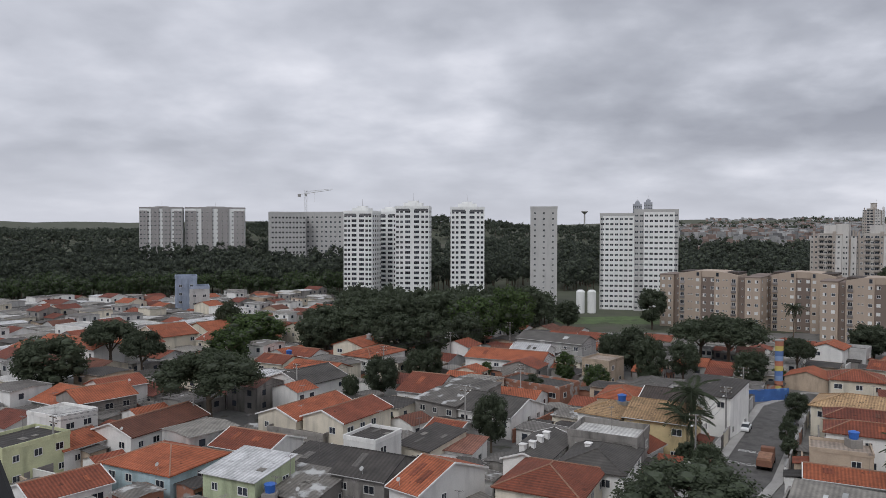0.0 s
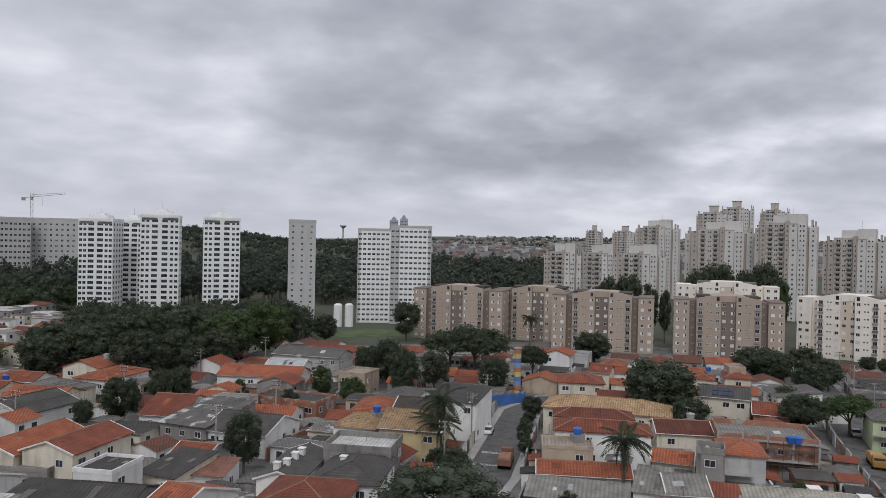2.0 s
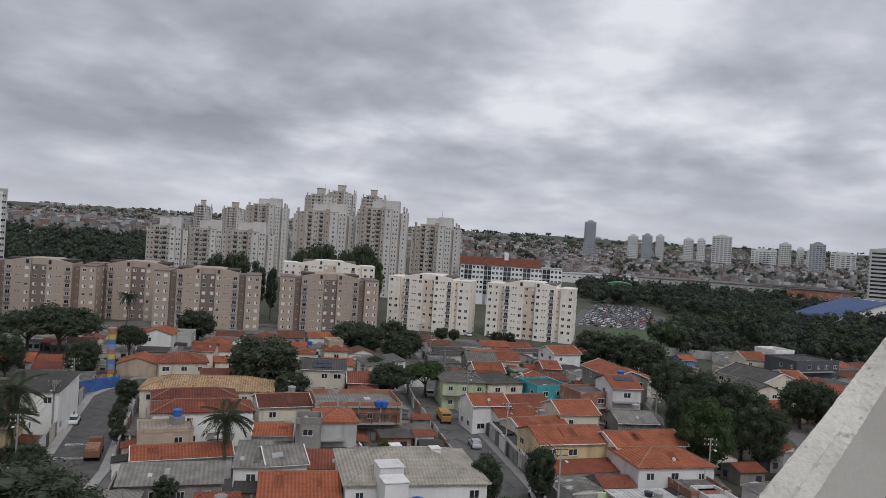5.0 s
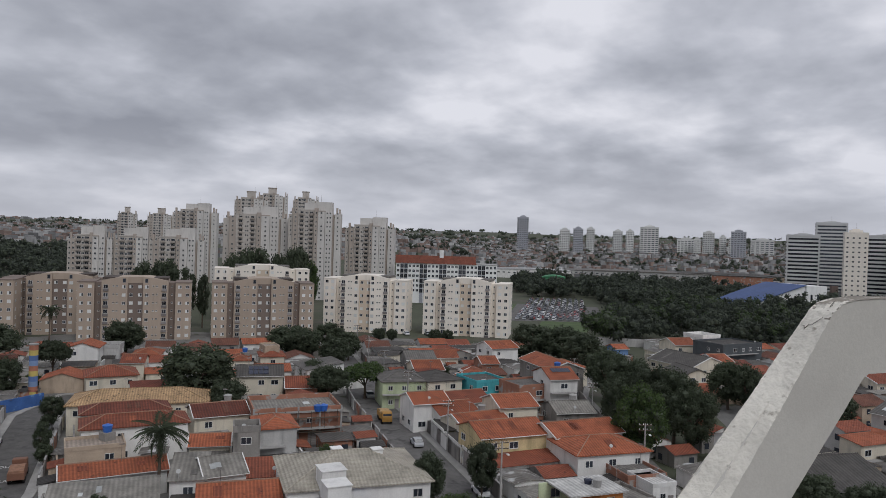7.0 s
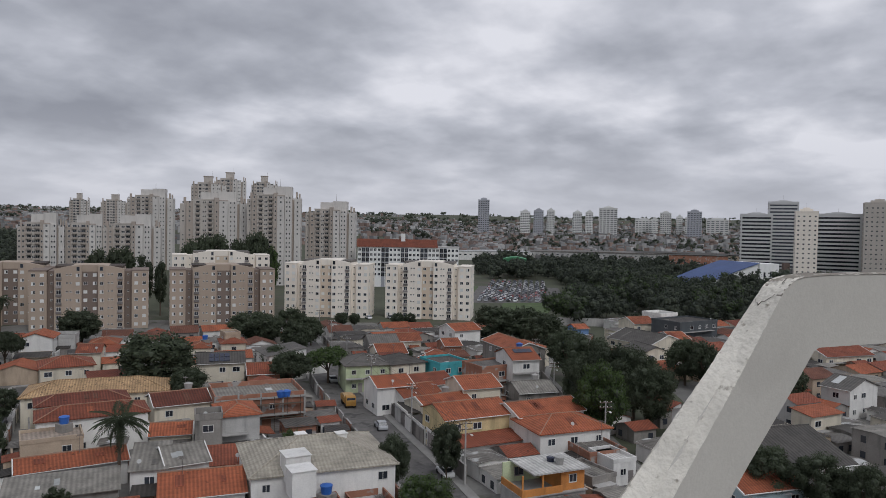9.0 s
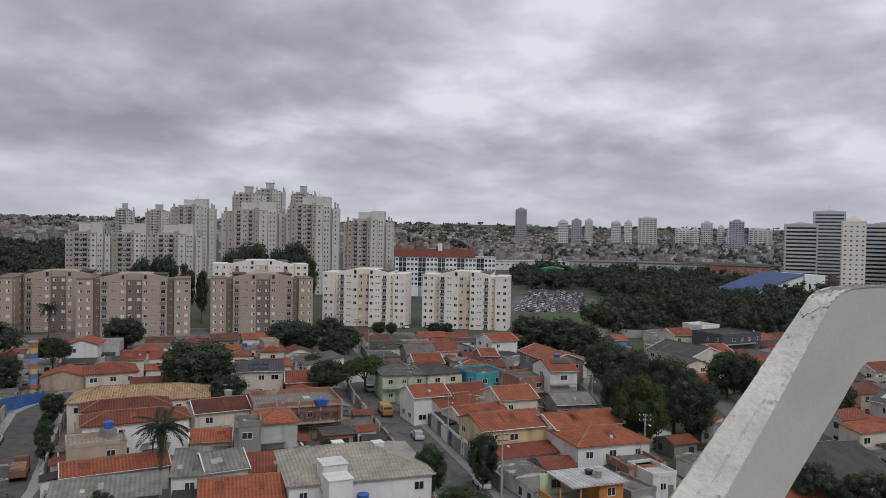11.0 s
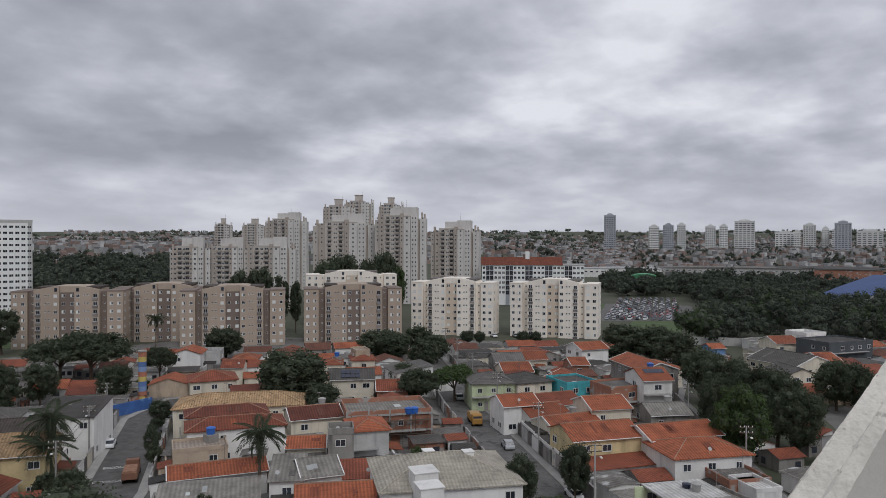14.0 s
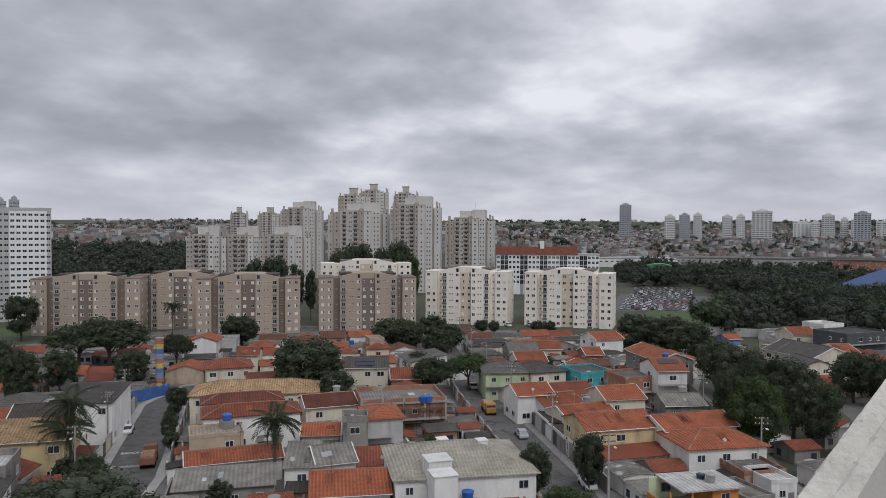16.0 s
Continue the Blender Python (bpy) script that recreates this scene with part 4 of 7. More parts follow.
def cluster_tower(x, y, turn, w, d, top, floors, near):
    """Tower of stepped bays: a beige facade with stacked balconies, a tall rib, pale wings and a white tank housing on the roof."""
    g = float(terrain(x, y))
    e = thing("cluster_tower", pose(x, y, g, 0, 0, turn), CL, "tower block", "tower blocks")
    FOOT.append((x, y, math.hypot(w, d) / 2, w, d, turn))
    h = top - g - 6.0
    fh = h / floors
    rng = random.Random(int(x + y))

    def solid(name, u0, u1, y0, y1, z1, m, z0=-3):
        bm = bmesh.new()
        box(bm, (u0 - 0.5) * w, y0 * d, z0, (u1 - 0.5) * w, y1 * d, z1)
        part(name, bm, m, e)
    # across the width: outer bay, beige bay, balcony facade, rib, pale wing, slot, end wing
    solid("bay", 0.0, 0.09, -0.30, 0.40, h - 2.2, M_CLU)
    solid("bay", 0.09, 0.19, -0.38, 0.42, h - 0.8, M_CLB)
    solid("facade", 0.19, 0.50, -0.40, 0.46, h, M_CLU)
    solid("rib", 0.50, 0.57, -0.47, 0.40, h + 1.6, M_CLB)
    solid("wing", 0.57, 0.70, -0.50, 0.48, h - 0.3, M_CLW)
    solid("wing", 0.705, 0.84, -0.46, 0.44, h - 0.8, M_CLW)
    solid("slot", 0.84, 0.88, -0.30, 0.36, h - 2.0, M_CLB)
    solid("wing", 0.88, 1.0, -0.36, 0.38, h - 1.4, M_CLW)
    solid("cornice", 0.57, 0.705, -0.508, 0.488, h + 0.2, M_CLB, h - 0.3)
    solid("parapet", 0.185, 0.50, -0.408, 0.0, h + 0.7, M_CLU, h)
    cap = h + 5.4
    if near:
        solid("tank_housing", 0.30, 0.56, -0.32, 0.30, cap - 0.7, M_CLW, h)
        solid("tank_housing", 0.56, 0.83, -0.36, 0.30, cap, M_CLW, h - 1.2)
    else:
        solid("tank_housing", 0.36, 0.62, -0.32, 0.30, cap, M_CLU, h)
        solid("lid", 0.345, 0.635, -0.335, 0.315, cap + 0.5, M_CLB, cap)
    solid("chimney", 0.05, 0.09, -0.2, -0.08, h + 1.6, M_CLB, h - 3)
    solid("chimney", 0.90, 0.935, -0.2, -0.08, h + 2.4, M_CLB, h - 2)
    solid("chimney", 0.95, 0.98, -0.1, 0.02, h + 1.6, M_CLB, h - 2)
    bm = bmesh.new()
    tube(bm, (0.1 * w, 0, cap), (0.1 * w, 0, cap + 4.5), 0.09, 0.04, 5)
    part("mast", bm, M_DOOR, e)
    small, wide_, dark = window_mesh(0.75, 1.05, M_FRAME, 1, False), window_mesh(1.0, 1.1, M_FRAME, 2, False), window_mesh(1.9, 1.75, M_DOOR, 2, False)
    spots = []
    for f in range(floors):
        z = f * fh + 0.9
        for u, yy, me in ((0.045, -0.30, small), (0.14, -0.38, wide_), (0.34, -0.40, small), (0.37, -0.40, small), (0.535, -0.47, small), (0.635, -0.50, wide_), (0.745, -0.46, small), (0.80, -0.46, small), (0.94, -0.36, small)):
            if rng.random() < 0.93:
                spots.append((me, (u - 0.5) * w, yy * d, z, 0))
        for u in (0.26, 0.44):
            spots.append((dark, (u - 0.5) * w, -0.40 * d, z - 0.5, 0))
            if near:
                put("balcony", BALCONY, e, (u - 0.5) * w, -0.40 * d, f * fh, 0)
        for v in (-0.15, 0.15):
            spots.append((small, 0.5 * w, v * d, z, 90))
            spots.append((small, -0.5 * w, v * d, z, -90))
    joined_windows(spots, e, M_FRAME)


for x, y, w, top, fl, tn in ((201, 372, 21, 40.3, 13, -34), (219, 362, 22, 40.3, 13, -34), (234, 344.5, 28, 40.4, 13, -40), (410, 690, 18, 62, 16, -34), (437, 672, 27, 62, 16, -36), (327, 460, 31, 60, 19, -44), (291, 349.5, 38, 55.2, 18, -38), (310, 318, 31, 58.7, 20, -50),
                             (396, 482, 27, 73.5, 22, -40), (422, 486, 26, 78.5, 24, -42), (443, 467, 22, 76.5, 23, -44), (340, 300, 30, 51.1, 17, -56)):
    cluster_tower(x, y, tn, w, 18, top, fl, x < 345)

# ---- trees ----
def leaf_cloud(rng, clumps, per, size, flat=0.7):
    """Leaf quads in the shells of the clumps; clumps: rows of x, y, z, radius."""
    vs = []
    for cx, cy, cz, cr in clumps:
        d = rng.normal(size=(per, 3))
        d /= np.linalg.norm(d, axis=1, keepdims=True)
        p = d * (cr * rng.uniform(0.55, 1.18, (per, 1))) * (1, 1, flat) + (cx, cy, cz)
        n = d + rng.normal(size=(per, 3)) * 0.6
        n /= np.linalg.norm(n, axis=1, keepdims=True)
        a = np.cross(n, rng.normal(size=(per, 3)))
        a /= np.linalg.norm(a, axis=1, keepdims=True)
        b = np.cross(n, a)
        s = size * rng.uniform(0.6, 1.3, (per, 1))
        vs.append(np.stack([p - a * s, p - b * s * 0.55, p + a * s, p + b * s * 0.55], 1).reshape(-1, 3))
    v = np.vstack(vs)
    return v, np.arange(len(v)).reshape(-1, 4)


ICO = bmesh.new()
bmesh.ops.create_icosphere(ICO, subdivisions=1, radius=1)
ICO_V = np.array([v.co for v in ICO.verts])
ICO_F = np.array([[v.index for v in f.verts] for f in ICO.faces])
ICO_F4 = np.hstack([ICO_F, ICO_F[:, :1]])


def cores(rng, clumps, k=0.82, flat=0.7):
    vs, fs = [], []
    for i, (cx, cy, cz, cr) in enumerate(clumps):
        vs.append(ICO_V * (cr * k * rng.uniform(0.8, 1.15, (12, 1))) * (1, 1, flat) + (cx, cy, cz))
        fs.append(ICO_F + i * 12)
    return np.vstack(vs), np.vstack(fs)


def tri_quads(v, f):
    """Quads as triangle pairs, so that all faces of a mesh have three corners."""
    return np.vstack([f[:, [0, 1, 2]], f[:, [0, 2, 3]]])


TREES = {}


def tree_meshes(kind, seed, per=150):
    key = (kind, seed, per)
    if key in TREES:
        return TREES[key]
    rng = np.random.default_rng(seed * 7 + len(kind))
    # unit tree: height 1 and crown radius about 0.5, later scaled
    n, zc, vert, spread, cr = {"umbrella": (110, 0.66, 0.30, 0.43, 0.098), "tall": (56, 0.60, 0.34, 0.24, 0.085), "round": (100, 0.57, 0.36, 0.37, 0.105)}[kind]
    flat = 0.9
    cl = []
    for i in range(n):
        p = rng.normal(size=3)
        p = p / np.linalg.norm(p) * rng.uniform(0.25, 1) ** 0.4
        if kind == "umbrella":
            p[2] = abs(p[2]) * 1.25 - 0.35
        cl.append((p[0] * spread, p[1] * spread, zc + p[2] * vert, cr * rng.uniform(0.65, 1.2)))
    lv, lf = leaf_cloud(rng, cl, per, 0.0128 * math.sqrt(240 / per), flat)
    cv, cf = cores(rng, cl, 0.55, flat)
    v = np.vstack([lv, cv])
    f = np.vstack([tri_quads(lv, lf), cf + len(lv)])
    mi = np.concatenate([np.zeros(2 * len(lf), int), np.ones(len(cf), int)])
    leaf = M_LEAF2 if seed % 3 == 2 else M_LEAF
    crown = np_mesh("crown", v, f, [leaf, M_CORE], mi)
    bm = bmesh.new()
    fork = 0.34 if kind == "umbrella" else 0.4
    tube(bm, (0, 0, -0.02), (0.01, 0, fork), 0.028, 0.02, 8)
    for i in range(6):
        c = cl[i * 4 % n]
        mid = (c[0] * 0.45, c[1] * 0.45, fork + (c[2] - fork) * 0.6)
        tube(bm, (0.01, 0, fork - 0.02), mid, 0.015, 0.010, 6)
        tube(bm, mid, (c[0], c[1], c[2]), 0.010, 0.004, 5)
    trunk = mesh_of("trunk", bm, M_BARK)
    TREES[key] = (crown, trunk)
    return TREES[key]


def tree(x, y, h, r, kind="round", seed=0, label="broad dark green leafy tree between the houses"):
    c, t = tree_meshes(kind, seed, 45 if h < 4.9 else 170 if math.hypot(x, y) < 160 else 80)
    r *= 1.06
    h *= 1.12
    spread = {"umbrella": 0.52, "tall": 0.32, "round": 0.42}[kind]
    e = thing("tree", pose(x, y, float(terrain(x, y)), 0, 0, (x * 53 + y * 29) % 360) @ Matrix.Diagonal((r / spread, r / spread, h, 1)), label, "tree", "trees of the quarter")
    part("crown", c, None, e)
    part("trunk", t, None, e)
    FOOT.append((x, y, r, r * 1.1, r * 1.1, 0))
    return e


tree(-85.2, 156.5, 13, 7.8, "round", 0, "dense dark green leafy tree beside houses")
tree(-87.7, 190.5, 12, 8.0, "umbrella", 0, "spreading flat-topped tree with a forked trunk")
tree(-73.9, 177.0, 11, 5.8, "umbrella", 1, "spreading flat-topped tree with a forked trunk")
tree(-43.6, 134.7, 13, 11.0, "umbrella", 4, "spreading flat-topped tree with a forked trunk")
tree(-68.1, 230.0, 13, 4.2, "round", 1, "dense dark green leafy tree beside houses")
tree(-55.8, 213.7, 11.7, 8.7, "round", 2, "dense dark green leafy tree beside houses")
tree(-56.1, 189.4, 10.4, 5.6, "round", 5, "dense dark green leafy tree beside houses")
tree(-13.2, 154.8, 9.1, 3.7, "round", 3, "dense dark green leafy tree beside houses")
tree(-6.5, 169.5, 7.8, 2.7, "round", 1, "dense dark green leafy tree beside houses")
tree(-2.5, 173.5, 7.8, 2.8, "round", 4, "dense dark green leafy tree beside houses")
tree(-19.2, 149.6, 6.5, 1.8, "round", 0, "dense dark green leafy tree beside houses")
tree(8.0, 118.7, 9.1, 3.1, "round", 4, "dense dark green leafy tree beside houses")
tree(19.3, 152.3, 6, 2.3, "tall", 1, "slender upright dark green tree")
tree(28.2, 166.4, 8, 2.8, "tall", 2, "slender upright dark green tree")
tree(34.1, 160.5, 6.5, 2.9, "round", 2, "dense dark green leafy tree beside houses")
tree(28.1, 80.9, 9.8, 8.0, "round", 1, "dense dark green leafy tree beside houses")
tree(72.2, 202.3, 11, 9.0, "umbrella", 0, "spreading flat-topped tree with a forked trunk")
tree(76.3, 192.7, 13, 10.4, "umbrella", 3, "spreading flat-topped tree with a forked trunk")
tree(70.4, 164.7, 9, 3.8, "round", 0, "dense dark green leafy tree beside houses")
tree(57.9, 173.5, 9.5, 3.7, "round", 3, "dense dark green leafy tree beside houses")
tree(47.4, 180.2, 11.7, 4.9, "round", 1, "dense dark green leafy tree beside houses")
tree(47.2, 164.6, 11.7, 3.8, "round", 4, "dense dark green leafy tree beside houses")
tree(43.0, 182.3, 10.4, 3.9, "round", 0, "dense dark green leafy tree beside houses")
tree(76.9, 265.5, 14.3, 5.4, "round", 3, "dense dark green leafy tree beside houses")
tree(45.4, 262.5, 10.4, 4.6, "round", 0, "dense dark green leafy tree beside houses")
tree(88.8, 180.6, 9, 4.8, "umbrella", 1, "spreading flat-topped tree with a forked trunk")
tree(66.4, 135.2, 6.0, 2.2, "round", 3, "dense dark green leafy tree beside houses")
tree(117.7, 199.0, 10.4, 5.8, "round", 0, "dense dark green leafy tree beside houses")
tree(56.4, 117.5, 6, 1.5, "tall", 0, "slender upright dark green tree")
tree(-35.7, 218.9, 13, 7.4, "round", 1, "dense dark green leafy tree beside houses")
tree(-27.4, 214.4, 13, 7.2, "round", 3, "dense dark green leafy tree beside houses")
tree(-20.3, 228.5, 14.3, 8.3, "round", 0, "dense dark green leafy tree beside houses")
tree(-11.1, 222.5, 15.6, 8.1, "round", 4, "dense dark green leafy tree beside houses")
tree(-0.7, 232.1, 15.6, 8.8, "round", 1, "dense dark green leafy tree beside houses")
tree(9.6, 219.3, 15.6, 7.6, "round", 2, "dense dark green leafy tree beside houses")
tree(21.4, 236.4, 16.9, 8.2, "round", 5, "dense dark green leafy tree beside houses")
tree(29.3, 256.6, 15.6, 7.3, "round", 3, "dense dark green leafy tree beside houses")
tree(-36.0, 205.7, 11.7, 6.0, "round", 0, "dense dark green leafy tree beside houses")
tree(-13.0, 197.9, 13, 6.3, "round", 3, "dense dark green leafy tree beside houses")
tree(-3.7, 198.0, 13, 6.6, "round", 1, "dense dark green leafy tree beside houses")
tree(5.8, 206.2, 11.7, 5.9, "round", 4, "dense dark green leafy tree beside houses")
tree(94.2, 130.6, 13, 8.0, "round", 0, "dense dark green leafy tree beside houses")
tree(91.8, 117.0, 7.8, 3.8, "round", 3, "dense dark green leafy tree beside houses")
tree(121.9, 203.9, 9.1, 5.2, "round", 1, "dense dark green leafy tree beside houses")
tree(115.4, 112.8, 8, 5.3, "umbrella", 1, "spreading flat-topped tree with a forked trunk")
tree(126.2, 111.7, 8, 5.9, "umbrella", 2, "spreading flat-topped tree with a forked trunk")
tree(152.8, 167.1, 9.1, 6.1, "round", 3, "dense dark green leafy tree beside houses")
tree(152.2, 158.8, 9.1, 4.9, "round", 0, "dense dark green leafy tree beside houses")
tree(88.4, 55.3, 7.8, 2.4, "round", 4, "dense dark green leafy tree beside houses")
tree(79.1, 58.1, 7.8, 2.3, "round", 1, "dense dark green leafy tree beside houses")
tree(80.0, 78.0, 5.2, 1.7, "round", 2, "dense dark green leafy tree beside houses")
tree(145.0, 72.1, 7.8, 2.8, "round", 0, "dense dark green leafy tree beside houses")
tree(54.8, 113.6, 4, 1.5, "tall", 1, "slender upright dark green tree")
tree(196.5, 106.7, 11.7, 6.4, "round", 3, "dense dark green leafy tree beside houses")
tree(201.0, 99.3, 11.7, 7.1, "round", 0, "dense dark green leafy tree beside houses")
tree(187.6, 85.5, 11.7, 5.9, "round", 1, "dense dark green leafy tree beside houses")
tree(162.9, 68.2, 11.7, 5.1, "round", 4, "dense dark green leafy tree beside houses")
tree(148.3, 56.9, 13, 5.1, "round", 3, "dense dark green leafy tree beside houses")
tree(141.3, 49.4, 13, 5.0, "round", 0, "dense dark green leafy tree beside houses")
tree(137.7, 43.6, 13, 4.9, "round", 1, "dense dark green leafy tree beside houses")
tree(119.4, 43.6, 13, 4.5, "round", 5, "dense dark green leafy tree beside houses")
tree(131.7, 38.5, 11.7, 4.4, "round", 0, "dense dark green leafy tree beside houses")
tree(128.5, 51.4, 11.7, 3.3, "round", 4, "dense dark green leafy tree beside houses")
tree(175.8, 43.4, 10.4, 4.8, "round", 1, "dense dark green leafy tree beside houses")
tree(173.2, 38.9, 10.4, 3.7, "round", 4, "dense dark green leafy tree beside houses")
tree(162.8, 19.7, 9.1, 3.9, "round", 0, "dense dark green leafy tree beside houses")
tree(104.9, 15.1, 7.8, 3.7, "round", 3, "dense dark green leafy tree beside houses")
tree(104.8, 8.3, 7.8, 3.5, "round", 1, "dense dark green leafy tree beside houses")
tree(103.1, 3.2, 7.8, 2.6, "round", 4, "dense dark green leafy tree beside houses")
tree(72.0, 47.9, 6.5, 3.3, "round", 2, "dense dark green leafy tree beside houses")
tree(171.8, 245.9, 22.1, 4, "tall", 1, "slender upright dark green tree")
tree(170.5, 258.9, 24.7, 6, "round", 3, "dense dark green leafy tree beside houses")
tree(176.6, 242.5, 19.2, 3, "tall", 0, "slender upright dark green tree")
tree(163.9, 263.1, 23.5, 5, "round", 1, "dense dark green leafy tree beside houses")
tree(199.2, 170.2, 4.7, 2.5, "round", 3, "dense dark green leafy tree beside houses")
tree(202.1, 166.7, 4.6, 2.2, "round", 0, "dense dark green leafy tree beside houses")
tree(211.6, 154.5, 4.7, 2.5, "round", 1, "dense dark green leafy tree beside houses")
tree(214.3, 150.7, 4.7, 2.2, "round", 4, "dense dark green leafy tree beside houses")

tree(224.8, 270.8, 30, 8.5, "round", 0, "tall eucalyptus with a dark rounded crown")
tree(216.9, 274.7, 26, 6, "round", 4, "tall eucalyptus with a dark rounded crown")
tree(232.4, 261.7, 27, 5.5, "round", 3, "tall eucalyptus with a dark rounded crown")
tree(235.7, 251.9, 30, 6.2, "round", 1, "tall eucalyptus with a dark rounded crown")
tree(237.4, 259.9, 29, 4.5, "tall", 1, "tall eucalyptus with a dark rounded crown")
tree(239.7, 248.2, 24, 4, "round", 5, "tall eucalyptus with a dark rounded crown")

# ---- far woods ----
def woods(name, spots, label, seed, leafm):
    """Joined far trees, from rows of x, y, height, radius."""
    rng = np.random.default_rng(seed)
    av, af, am, base = [], [], [], 0
    for x, y, h, r in spots:
        g = float(terrain(x, y))
        cl = []
        for i in range(12 if math.hypot(x, y) < 700 else 7):
            a, q = rng.uniform(0, 6.28), r * 0.8 * math.sqrt(rng.uniform(0, 1))
            cl.append((x + math.cos(a) * q, y + math.sin(a) * q, g + h * rng.uniform(0.35, 0.97 - 0.25 * (q / r) ** 2), r * rng.uniform(0.2, 0.42)))
        far = math.hypot(x, y)
        lv, lf = leaf_cloud(rng, cl, 44 if far < 500 else 18 if far < 1200 else 8, (0.045 * r + 0.22) * (1 if far < 500 else 1.65), 1.0)
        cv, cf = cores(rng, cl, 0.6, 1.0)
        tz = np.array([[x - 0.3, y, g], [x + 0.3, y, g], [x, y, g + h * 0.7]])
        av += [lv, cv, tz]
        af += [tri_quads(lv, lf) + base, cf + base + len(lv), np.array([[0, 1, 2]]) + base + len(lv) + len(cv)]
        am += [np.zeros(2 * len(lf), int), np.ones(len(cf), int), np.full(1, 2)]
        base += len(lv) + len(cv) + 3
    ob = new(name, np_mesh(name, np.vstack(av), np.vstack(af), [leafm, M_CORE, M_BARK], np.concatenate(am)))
    tagged(ob, label, "woods", kind="stuff")


def polar(rng, n, a0, a1, r0, r1):
    a = np.radians(rng.uniform(a0, a1, n))
    r = np.sqrt(rng.uniform(r0 ** 2, r1 ** 2, n))
    return np.stack([np.sin(a) * r, np.cos(a) * r], 1)


def clear(x, y, pad=0.0):
    for fx, fy, fr, w, d, tn in FOOT:
        if abs(x - fx) > fr + pad + 8 or abs(y - fy) > fr + pad + 8:
            continue
        c, s = math.cos(radians(tn)), math.sin(radians(tn))
        u, v = (x - fx) * c + (y - fy) * s, -(x - fx) * s + (y - fy) * c
        if abs(u) < w / 2 + pad and abs(v) < d / 2 + pad:
            return False
    for rx, ry, rr in ROADS:
        if math.hypot(x - rx, y - ry) < rr + pad:
            return False
    return True


# ---- the terrace with its concrete frame ----
M_PLAST = material("rough_white_plaster", (0.70, 0.665, 0.59), 0.95, 0.22, 3.0, 22, 0.26, rand=0.0, spots=(16.0, 0.385, (0.34, 0.31, 0.26)))
M_STAIN = material("stained_plaster", (0.24, 0.215, 0.18), 0.95, 0.35, 3.0, 22, 0.26, rand=0.0, spots=(14.0, 0.46, (0.55, 0.52, 0.46)))
M_CRACK = material("crack_dirt", (0.035, 0.028, 0.022), 0.95, 0.2)
M_SMOOTH = material("smooth_grey_plaster", (0.515, 0.49, 0.445), 0.9, 0.10, 1.2, 40, 0.08, rand=0.0, spots=(0.9, 0.38, (0.465, 0.44, 0.40)))
TERR = pose(0, 0, EYE, 0, 0, -33)


def rows_at(fine, i, v, y0, thick):
    i = max(1, min(len(fine) - 2, i))
    (u, z), a, b = fine[i], fine[i - 1], fine[i + 1]
    nx, nz = -(b[1] - a[1]), b[0] - a[0]
    q = math.hypot(nx, nz)
    return (u + max(0.0, -0.33 - z) * (0.075 - 0.185 * v) + nx / q * 0.0065, y0 + thick * v, z + nz / q * 0.0065)


